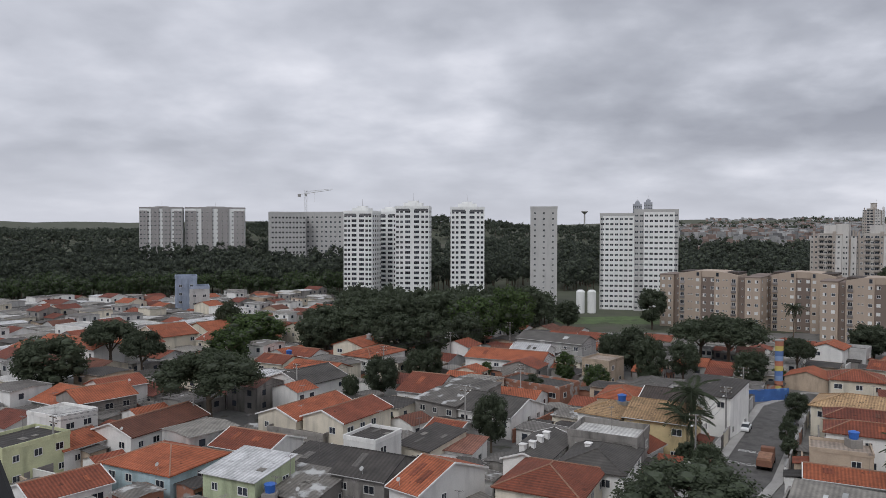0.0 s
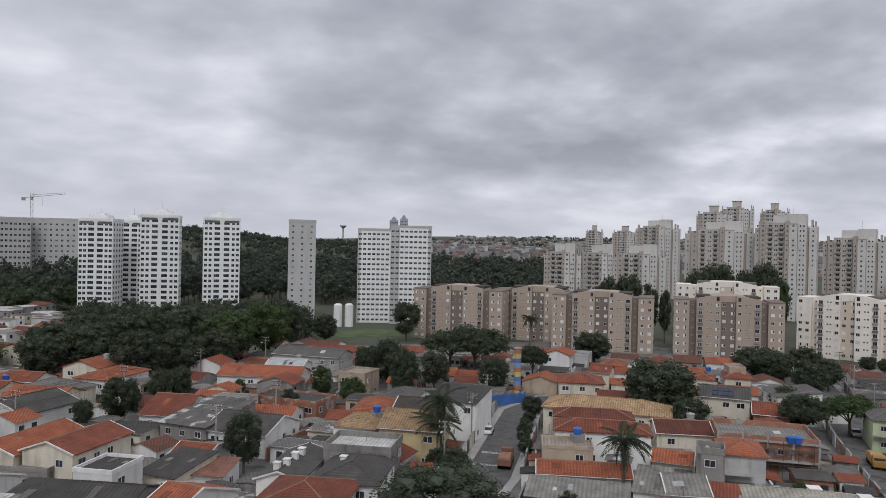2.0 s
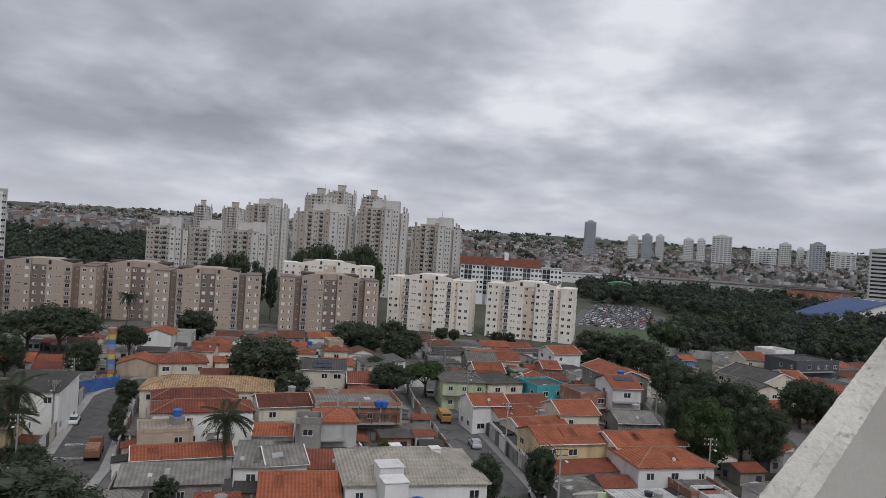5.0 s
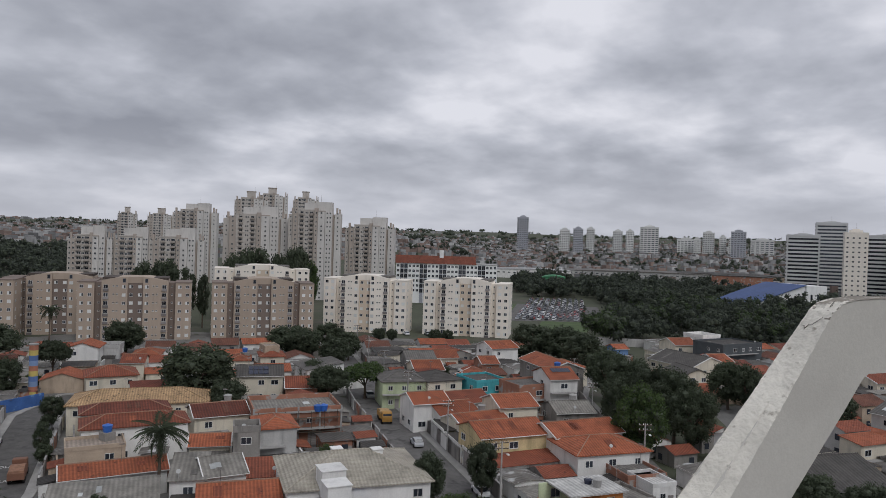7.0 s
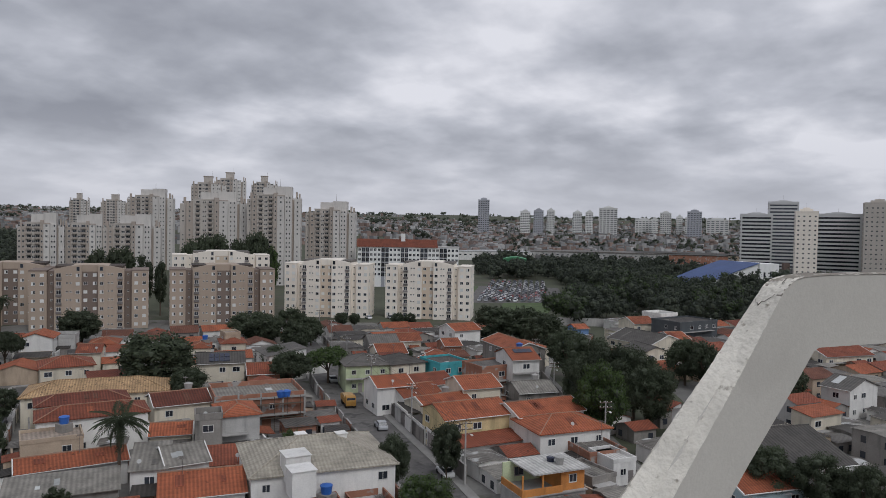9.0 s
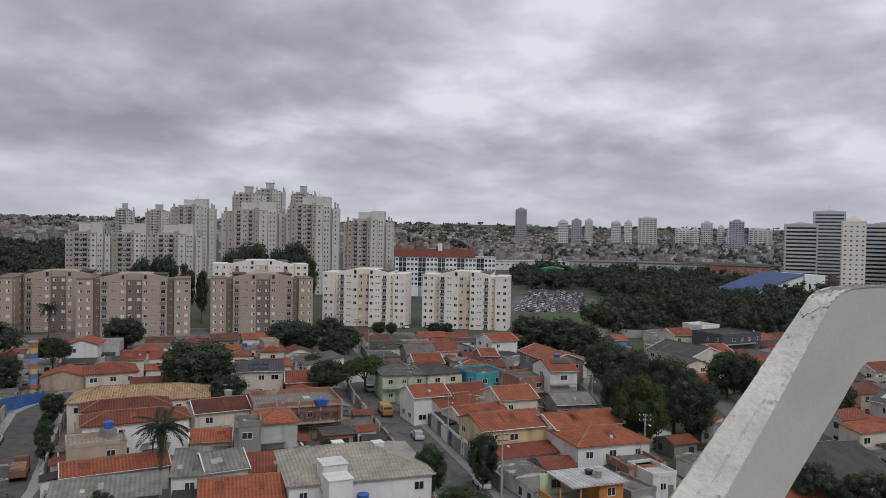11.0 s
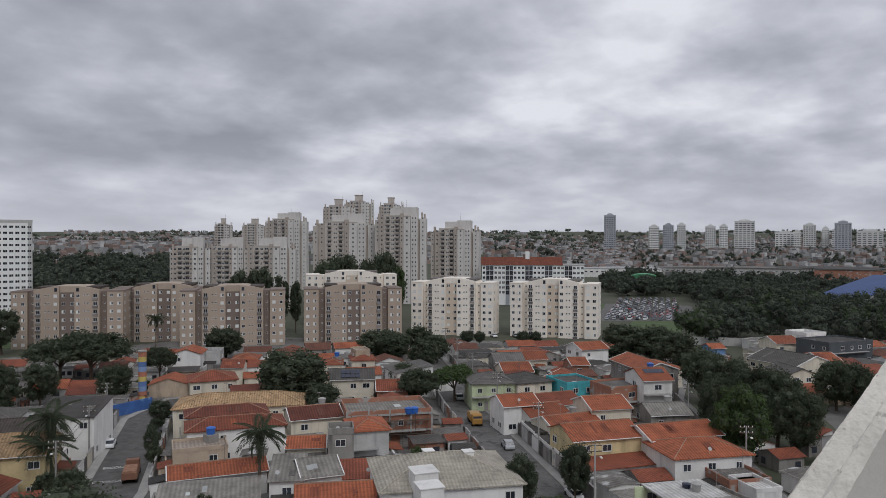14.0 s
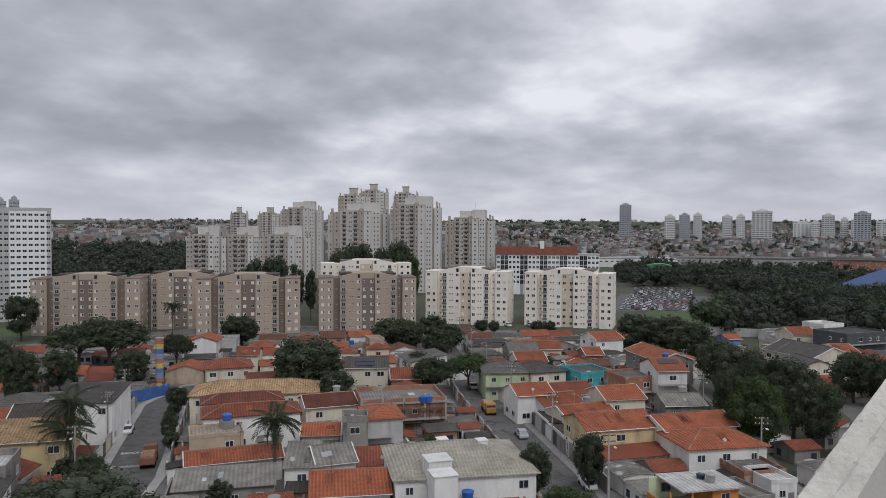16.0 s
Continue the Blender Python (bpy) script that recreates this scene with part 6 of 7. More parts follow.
# ---- street furniture, walls, column, palms ----
def striped_column(x, y):
    e = thing("painted_column", pose(x, y, 0), "tall column painted in faded coloured bands", "column")
    cols = [(0.10, 0.17, 0.36), (0.50, 0.40, 0.12), (0.40, 0.16, 0.10), (0.18, 0.26, 0.42)]
    n = 11
    for i in range(n):
        bm = bmesh.new()
        tube(bm, (0, 0, i * 12.2 / n), (0, 0, (i + 1) * 12.2 / n), 0.88, 0.88, 20)
        part("band", bm, material(f"band_paint_{i % 4}", cols[i % 4], 0.8, 0.15, 0.8, 5, 0.2, streak=0.2), e)
    bm = bmesh.new()
    tube(bm, (0, 0, 12.2), (0, 0, 12.5), 1.0, 0.96, 20)
    part("cap", bm, M_CONC, e)


striped_column(74.8, 160.4)
bm = bmesh.new()
box(bm, -6.5, -0.12, -0.2, 6.5, 0.12, 2.6)
bw = part("mural_wall", bm, material("blue_mural", (0.05, 0.13, 0.36), 0.8, 0.3, 0.4, 3, 0.2, spots=(0.7, 0.42, (0.16, 0.30, 0.50))))
bw.matrix_world = pose(68.5, 154.5, 0, 0, 0, 12)
tagged(bw, "blue painted boundary wall at the end of the street", "wall", kind="structure")
bm = bmesh.new()
box(bm, -26, -0.12, -0.5, 26, 0.12, 3.0)
bw = part("park_wall", bm, M_CONC)
bw.matrix_world = pose(257, 105, 0, 0, 0, -62)
tagged(bw, "long pale concrete wall along the park", "wall", kind="structure")
bm = bmesh.new()
box(bm, -50, -0.12, -0.5, 50, 0.12, 2.2)
bw = part("lane_wall", bm, wall_mat("grey"))
bw.matrix_world = pose(150, 66, 0, 0, 0, 36)
tagged(bw, "low grey wall beside the lane and the trees", "wall", kind="structure")


def frond_mesh():
    bm = bmesh.new()
    n = 9
    for i in range(n):
        a, b = i / n, (i + 1) / n
        def p(u):
            return Vector((u * 2.6, 0, 0.75 * u - 2.0 * u * u))
        tube(bm, p(a), p(b), 0.035, 0.03, 4)
        for s in (-1, 1):
            for q in (0.25, 0.75):
                o = p(a + (b - a) * q)
                ln = 0.75 * math.sin(math.pi * min(0.97, a * 0.8 + 0.2))
                vs = [o, o + Vector((0.10, s * ln * 0.5, -0.04)), o + Vector((0.28, s * ln, -0.32)), o + Vector((-0.02, s * ln * 0.5, -0.08))]
                bm.faces.new([bm.verts.new(v) for v in vs])
    return mesh_of("frond", bm, M_LEAF)


FROND = frond_mesh()


def palm(x, y, h, k=1.0):
    e = thing("palm_tree", pose(x, y, float(terrain(x, y))), "tall palm tree with drooping dark fronds", "palm tree", "palms")
    bm = bmesh.new()
    for i in range(10):
        a, b = i / 10, (i + 1) / 10
        tube(bm, (0.15 * math.sin(a * 2), 0, a * h - 0.2), (0.15 * math.sin(b * 2), 0, b * h - 0.2), 0.26 - 0.06 * a, 0.24 - 0.06 * b, 8)
    part("trunk", bm, M_BARK, e)
    rng = random.Random(int(x * 3 + y))
    for i in range(30):
        f = part("frond", FROND, None, e)
        lift = rng.uniform(-75, 40) if i < 20 else rng.uniform(-20, 60)
        f.matrix_basis = pose(0.15, 0, h - 0.2, 0, 0, i * 137.5) @ pose(0, 0, 0, 0, -lift, 0) @ Matrix.Scale(k * rng.uniform(0.85, 1.15), 4)


palm(39.6, 115, 11.0, 1.5)
palm(38.2, 113.5, 7.5, 1.35)
palm(59.6, 90.8, 9.3, 1.3)
palm(118, 243, 11, 1.3)


POLES = []


def utility_pole(x, y, turn, lamp=True):
    e = thing("utility_pole", pose(x, y, 0, 0, 0, turn), "grey concrete utility pole with crossarms and a street lamp", "utility pole", "utility poles")
    bm = bmesh.new()
    tube(bm, (0, 0, -0.3), (0, 0, 9.2), 0.17, 0.11, 8)
    part("pole", bm, M_CONC, e)
    for z in (8.9, 8.1):
        bm = bmesh.new()
        box(bm, -1.0, -0.06, z, 1.0, 0.06, z + 0.12)
        arm = part("crossarm", bm, M_BARK, e)
        for u in (-0.9, -0.3, 0.3, 0.9):
            bm = bmesh.new()
            tube(bm, (u, 0, z + 0.12), (u, 0, z + 0.32), 0.06, 0.04, 6)
            part("insulator", bm, M_SHUT, arm)
    if lamp:
        bm = bmesh.new()
        tube(bm, (0, 0, 7.2), (0, -1.2, 7.9), 0.04, 0.035, 6)
        tube(bm, (0, -1.2, 7.9), (0, -2.1, 8.0), 0.035, 0.03, 6)
        la = part("lamp_arm", bm, M_CONC, e)
        bm = bmesh.new()
        box(bm, -0.14, -2.6, 7.93, 0.14, -2.05, 8.07)
        part("lamp_head", bm, M_SHUT, la)
    POLES.append((x, y, turn))


def cable(a, b, sag, label="sagging black overhead cable between poles"):
    cu = bpy.data.curves.new("overhead_cable", "CURVE")
    cu.dimensions, cu.bevel_depth, cu.bevel_resolution = "3D", 0.022, 0
    sp = cu.splines.new("POLY")
    sp.points.add(10)
    a, b = Vector(a), Vector(b)
    for i in range(11):
        u = i / 10
        p = a + (b - a) * u
        sp.points[i].co = (p.x, p.y, p.z - 4 * sag * u * (1 - u), 1)
    cu.materials.append(M_DARK)
    tagged(new("overhead_cable", cu), label, "cable", "overhead cables")


for line in ([(87.8, 51.8), (104, 72.5), (121, 95), (139, 117), (157, 138), (174, 158)], [(38, 108), (50, 127), (60.5, 145)], [(-57.8, 106.7), (-44, 127), (-30, 148), (-14, 171), (2, 194), (20, 215)], [(4, 128), (16, 148), (28, 168), (44, 188)], [(112, 40), (138, 60.5), (164, 77)]):
    start = len(POLES)
    d = Vector(line[1]) - Vector(line[0])
    tn = math.degrees(math.atan2(d.y, d.x)) - 90
    for q in line:
        utility_pole(*q, tn)
    for (x0, y0, t0), (x1, y1, t1) in zip(POLES[start:], POLES[start + 1:]):
        for z, us in ((9.1, (-0.9, 0.3, 0.9)), (8.3, (-0.3, 0.3)), (6.6, (0.0,))):
            for u in us:
                o = Vector((math.cos(radians(tn)), math.sin(radians(tn)), 0)) * u
                cable(Vector((x0, y0, z)) + o, Vector((x1, y1, z)) + o, 0.5)


# ---- road lettering and roof vents ----
def road_word(text, x, y, size):
    cu = bpy.data.curves.new("road_word", "FONT")
    cu.body, cu.size, cu.align_x, cu.extrude = text, size, "CENTER", 0.004
    cu.materials.append(M_MARK)
    ob = new("road_word", cu)
    ob.matrix_world = pose(x, y, 0.04, 0, 0, -31) @ Matrix.Diagonal((1, 1.5, 1, 1))
    tagged(ob, "worn white painted word on the asphalt", "road marking", kind="structure")


road_word("DEVAGAR", 47.2, 112.6, 1.1)
road_word("ESCOLA", 50.8, 119.0, 1.0)


def roof_vent(x, y, z, w, h):
    e = thing("roof_vent", pose(x, y, 0, 0, 0, -30), "small white rendered roof vent", "roof vent", "roof vents")
    bm = bmesh.new()
    box(bm, -w / 2, -w / 2, z - 1.6, w / 2, w / 2, z + h)
    part("shaft", bm, wall_mat("white"), e)
    bm = bmesh.new()
    box(bm, -w / 2 - 0.12, -w / 2 - 0.12, z + h, w / 2 + 0.12, w / 2 + 0.12, z + h + 0.1)
    part("cover", bm, wall_mat("white"), e)


for x, y in ((11.2, 100.4), (12.7, 101.7), (14.2, 104.5), (15.4, 106.5), (20.5, 101.0)):
    roof_vent(x, y, 6.3, 0.8, 0.6)
for x, y, w in ((64.7, 62.4, 3.0), (61.1, 58.0, 2.8), (74.6, 63.6, 1.3), (71.2, 67.8, 1.3)):
    roof_vent(x, y, 8.0 if w < 2 else 7.2, w, 0.7 if w < 2 else 1.5)


# ---- unfinished upper storey: concrete frame before the brick house ----
uf = thing("building_frame", pose(92.5, 99.2, 0, 0, 0, -34), "raw concrete columns and beams of an unfinished storey", "building frame")
for i in range(5):
    bm = bmesh.new()
    box(bm, -7.7 + i * 3.85 - 0.15, -5.75, -0.2, -7.7 + i * 3.85 + 0.15, -5.52, 7.6 if i % 2 else 6.9)
    part("column", bm, M_CONC, uf)
for z in (2.9, 5.9):
    bm = bmesh.new()
    box(bm, -7.9, -5.85, z, 7.9, -5.76, z + 0.35)
    part("beam", bm, M_CONC, uf)
for i in range(7):
    bm = bmesh.new()
    tube(bm, (-7.0 + i * 2.3, -6.5, -0.1), (-7.0 + i * 2.3, -6.5, 6.4), 0.05, 0.05, 6)
    part("scaffold_pole", bm, M_BARK, uf)
for z in (2.6, 5.0):
    bm = bmesh.new()
    box(bm, -7.2, -6.75, z, 7.2, -5.95, z + 0.06)
    part("scaffold_board", bm, M_BARK, uf)

water_tank(88.2, 37.6, 5.82, False, 0.6)


def carport(along, off, length, depth, z):
    d, s = Vector((0.607, 0.795)), Vector((0.795, -0.607))
    p = Vector((84.5, 55.5)) + d * along + s * off
    e = thing("carport", pose(p.x, p.y, 0, 0, 0, 52.6), "low garage with a dark stained flat roof slab", "carport", "street carports")
    bm = bmesh.new()
    box(bm, -length / 2, -depth / 2, z, length / 2, depth / 2, z + 0.16)
    part("roof_slab", bm, roof_mat("dark"), e)
    bm = bmesh.new()
    box(bm, -length / 2 - 0.06, depth / 2 + 0.004, z - 0.15, length / 2 + 0.06, depth / 2 + 0.12, z + 0.34)
    part("fascia", bm, wall_mat("white"), e)
    for u in (-length / 2 + 0.15, 0, length / 2 - 0.15):
        bm = bmesh.new()
        box(bm, u - 0.14, depth / 2 - 0.3, -0.2, u + 0.14, depth / 2 - 0.004, z)
        part("pier", bm, wall_mat("white"), e)
    for u in (-length / 4, length / 4):
        bm = bmesh.new()
        a0, da = u - length / 4 + 0.3, (length / 2 - 0.47) / 14
        ribs = [(a0 + k * da, depth / 2 - 0.14 + 0.04 * (k % 2), 0.05) for k in range(15)]
        prism(bm, [(a0, depth / 2 - 0.22, 0.05), *ribs, (a0 + 14 * da, depth / 2 - 0.22, 0.05)], (0, 0, z - 0.35))
        part("gate", bm, M_DOOR, e)
    bm = bmesh.new()
    box(bm, -length / 2, -depth / 2, -0.2, length / 2, -depth / 2 + 0.15, z - 0.004)
    part("back_wall", bm, wall_mat("grey"), e)


for q in ((14.5, 7.4, 8.0, 3.4, 2.9), (23.4, 7.2, 8.4, 3.2, 2.7), (32.6, 7.0, 8.0, 3.0, 2.9)):
    carport(*q)
    ox, oy = 84.5 + 0.607 * q[0] + 0.795 * q[1], 55.5 + 0.795 * q[0] - 0.607 * q[1]
    FOOT.append((ox, oy, 4.5, q[2], q[3], 52.6))

# low shrubs and saplings in the yards
rs_ = np.random.default_rng(21)
for x, y in polar(rs_, 420, -34, 100, 64, 235):
    if len([1 for f in FOOT if f[2] == 0.77]) < 50 and clear(x, y, 1.0):
        r_ = rs_.uniform(0.9, 1.9)
        tree(x, y, r_ * rs_.uniform(1.8, 2.6), r_, ("round", "tall")[int(rs_.integers(2))], int(rs_.integers(6)), "low dark green shrub in a back yard")
        FOOT.append((x, y, 0.77, 1, 1, 0))
for x, y, h_, r_ in ((38.6, 104.2, 5.5, 2.4), (37.2, 108.8, 4.5, 1.8), (117.5, 116.0, 7.5, 3.8), (124.0, 126.5, 7, 3.4), (153.7, 163.2, 9, 5.0), (169.0, 165.5, 9, 4.6), (146.0, 141.0, 9, 4.2), (162.0, 150.5, 8, 3.8)):
    tree(x, y, h_, r_, "round", 1, "dense dark green leafy tree beside the street")

# ---- the rest of the quarter: houses, sheds and yard walls in its grid ----
def zone(x, y):
    r, az = math.hypot(x, y), math.degrees(math.atan2(x, y))
    if az < -9:
        return 66 < r < 392
    if az < 12:
        return 62 < r < 250
    if az < 47:
        return 60 < r < 244
    if az < 61:
        return 55 < r < 246
    if az < 71:
        return 50 < r < 150
    return 62 < r < 285 and not (150 < r < 175 and az < 80)


rf = random.Random(3)
EX, EY = Vector((math.cos(radians(33)), -math.sin(radians(33)))), Vector((math.sin(radians(33)), math.cos(radians(33))))
CELLS = []
for size, pad in ((9.4, 3.9), (7.4, 3.0), (5.6, 2.3), (4.2, 1.7)):
    n = int(360 / size)
    for i in range(-n, n):
        for k in range(-n // 3, n):
            p = EX * (i * size + rf.uniform(-1, 1)) + EY * (k * size + rf.uniform(-1, 1))
            if not zone(*p) or not -40 < math.degrees(math.atan2(p.x, p.y)) < 104 or not clear(p.x, p.y, pad):
                continue
            if size < 7 and rf.random() < 0.2 or size > 7 and p.length < (128 if p.x > 20 else 112):
                continue
            CELLS.append((p.length, p.x, p.y, size))
            FOOT.append((p.x, p.y, size * 0.7, size - 0.8, size - 0.8, -33))
CELLS.sort()
FARHOUSES = []
for r, x, y, size in CELLS:
    rc = rf.choice(("orange", "orange", "rust", "rust", "rust", "dkrust", "dark", "dkgrey", "grey", "fibro", "mottled", "brown"))
    wc = rf.choice(("white", "cream", "grey", "ltgrey", "beige", "white", "cream"))
    if x < 0 and r > 150 and rf.random() < (0.45 if r < 230 else 0.68):
        rc, wc = rf.choice(("fibro", "mottled", "dkgrey", "pale", "metal", "dkrust", "grey")), rf.choice(("white", "ltgrey", "grey", "cream"))
    turn = -33 + rf.choice((0, 0, 90)) + rf.uniform(-6, 6)
    if size > 7:
        kind = rf.choice(("gx", "gx", "gy", "hip", "shed") if rc in ROOFS else ("shed", "flat", "gx", "flat"))
        w, d, z = size - rf.uniform(0.4, 2.2), size - rf.uniform(0.3, 1.8), rf.choice((3.0, 3.2, 3.4, 5.4) if r < 185 or x < 20 else (2.8, 3.0, 3.2))
    else:
        kind, rc, wc = rf.choice(("shed", "shed", "flat")), rf.choice(("dark", "dkgrey", "fibro", "mottled", "rust", "grey")), rf.choice(("grey", "grey", "brick", "white"))
        w, d, z = size - rf.uniform(0.2, 1.2), size - rf.uniform(0.2, 1.2), rf.uniform(2.2, 2.9)
    if len(HOUSES) < 262:
        house(x, y, w, d, turn, z, kind, rc, wc, 0, True)
    else:
        FARHOUSES.append((x, y, w, d, turn, z, rc, wc))


def joined_houses():
    """The houses past the nearest three hundred, with gabled roofs and windows, joined."""
    wk, rk = ["white", "cream", "grey", "ltgrey", "beige", "brick"], ["orange", "rust", "dkrust", "brown", "dark", "dkgrey", "grey", "fibro", "mottled", "pale", "metal"]
    mats = [wall_mat(k) for k in wk] + [roof_mat(k) for k in rk] + [M_GLASS]
    av, af, am, base = [], [], [], 0
    rng = random.Random(12)
    for x, y, w, d, turn, z, rc, wc in FARHOUSES:
        a, b = w / 2, d / 2
        rise = (b * 0.34) if rc in ROOFS else 0.25
        v = [(-a, -b, -0.3), (a, -b, -0.3), (a, b, -0.3), (-a, b, -0.3), (-a, -b, z), (a, -b, z), (a, b, z), (-a, b, z), (-a, 0, z + rise - 0.05), (a, 0, z + rise - 0.05)]
        f = [(0, 1, 5), (0, 5, 4), (1, 2, 6), (1, 6, 5), (5, 6, 9), (2, 3, 7), (2, 7, 6), (3, 0, 4), (3, 4, 7), (4, 8, 7)]
        mi = [wk.index(wc)] * len(f)
        q = len(v)
        v += [(-a - 0.3, -b - 0.4, z - 0.08), (a + 0.3, -b - 0.4, z - 0.08), (a + 0.3, 0, z + rise), (-a - 0.3, 0, z + rise), (-a - 0.3, b + 0.4, z - 0.08), (a + 0.3, b + 0.4, z - 0.08)]
        f += [(q, q + 1, q + 2), (q, q + 2, q + 3), (q + 3, q + 2, q + 5), (q + 3, q + 5, q + 4)]
        mi += [len(wk) + rk.index(rc)] * 4
        for u in (-0.25, 0.25):
            for zz in ((z - 1.9,) if z < 5 else (z - 1.9, 1.0)):
                if rng.random() < 0.75:
                    for face in (0, 1):
                        q = len(v)
                        if face == 0:
                            v += [(u * w - 0.55, -b - 0.03, zz), (u * w + 0.55, -b - 0.03, zz), (u * w + 0.55, -b - 0.03, zz + 1.1), (u * w - 0.55, -b - 0.03, zz + 1.1)]
                        else:
                            s = a + 0.03 if x < y * 0.65 else -a - 0.03
                            v += [(s, u * d - 0.5, zz), (s, u * d + 0.5, zz), (s, u * d + 0.5, zz + 1.1), (s, u * d - 0.5, zz + 1.1)]
                        f += [(q, q + 1, q + 2), (q, q + 2, q + 3)]
                        mi += [len(mats) - 1] * 2
        v = np.array(v)
        c, s = math.cos(radians(turn)), math.sin(radians(turn))
        av.append(np.stack([v[:, 0] * c - v[:, 1] * s + x, v[:, 0] * s + v[:, 1] * c + y, v[:, 2]], 1))
        af.append(np.array(f) + base)
        am.append(np.array(mi))
        base += len(v)
    ob = new("back_street_houses", np_mesh("back_street_houses", np.vstack(av), np.vstack(af), mats, np.concatenate(am)))
    tagged(ob, "crowded low houses with tiled and sheet roofs", "houses", kind="stuff")


joined_houses()
for i, (x, y, w, d, turn, z) in enumerate(HOUSES[:200]):
    # a rendered wall along one side of each yard
    p = Vector((x, y)) + EX * (w / 2 + 1.0) * (1 if i % 2 else -1)
    if all(math.hypot(p.x - rx, p.y - ry) > rr for rx, ry, rr in ROADS):
        bm = bmesh.new()
        box(bm, -0.09, -d / 2 - 1.5, -0.2, 0.09, d / 2 + 1.5, 2.3)
        box(bm, -0.14, -d / 2 - 1.55, 2.3, 0.14, d / 2 + 1.55, 2.38)
        wl_ = part("yard_wall", bm, wall_mat(("grey", "white", "beige", "brick")[i % 4]))
        wl_.matrix_world = pose(p.x, p.y, 0, 0, 0, turn)
        tagged(wl_, "stained rendered boundary wall between two yards", "wall", kind="structure")
for i, (x, y, w, d, turn, z) in enumerate(HOUSES):
    if i % 9 == 4 and math.hypot(x, y) < 220:
        m = pose(x, y, 0, 0, 0, turn) @ Vector((w * 0.22, d * 0.2, 0))
        # tanks stand on a small plinth beside the ridge
        t = thing("tank_stand", pose(m.x, m.y, 0), "rendered masonry stand that carries a water tank", "tank stand")
        bm = bmesh.new()
        box(bm, -0.9, -0.9, z - 1.5, 0.9, 0.9, z + 1.3)
        part("plinth", bm, wall_mat("grey"), t)
        water_tank(m.x, m.y, z + 1.3, i % 2 == 0)

# street walls with steel gates along the pavements
for line in ([(84.5, 55.5), (120, 102), (150, 138), (180, 174)], [(45, 107), (70, 148)]):
    for a, b in zip(line, line[1:]):
        a, b = Vector(a), Vector(b)
        d = (b - a).normalized()
        s = Vector((d.y, -d.x))
        n = int((b - a).length / 6.5)
        tn = math.degrees(math.atan2(d.y, d.x))
        for i in range(n):
            for side in (-1, 1):
                if rf.random() < 0.25:
                    continue
                p = a + d * (i + 0.5) * (b - a).length / n + s * side * 5.45
                e = thing("street_wall", pose(p.x, p.y, 0, 0, 0, tn), "painted masonry street wall with a steel gate", "wall", "street walls")
                bm = bmesh.new()
                box(bm, -3.2, -0.1, -0.2, 0.6, 0.1, 2.5)
                part("masonry", bm, wall_mat(rf.choice(("white", "grey", "cream", "ltgrey", "brick"))), e)
                bm = bmesh.new()
                box(bm, -3.25, -0.15, 2.5, 0.65, 0.15, 2.6)
                part("coping", bm, M_CONC, e)
                bm = bmesh.new()
                box(bm, 0.62, -0.04, 0.05, 3.15, 0.04, 2.3)
                for k in range(9):
                    u = 0.7 + 2.4 * k / 8
                    box(bm, u - 0.03, -0.07, 0.05, u + 0.03, 0.07, 2.35)
                part("gate", bm, M_DOOR, e)


# ---- what has been added to the houses: lean-tos, patched roofs, gutters, garage doors ----
M_PATCH = material("translucent_sheet", (0.42, 0.43, 0.42), 0.5, 0.25, 0.5, 3, rand=0.25)


def free(x, y, own):
    for rx, ry, rr in ROADS:
        if math.hypot(x - rx, y - ry) < rr:
            return False
    for fx, fy, fr, w, d, tn in FOOT:
        if abs(fx - own[0]) + abs(fy - own[1]) < 0.01 or math.hypot(x - fx, y - fy) > fr + 3:
            continue
        c, s = math.cos(radians(tn)), math.sin(radians(tn))
        u, v = (x - fx) * c + (y - fy) * s, -(x - fx) * s + (y - fy) * c
        if abs(u) < w / 2 + 0.2 and abs(v) < d / 2 + 0.2:
            return False
    return True


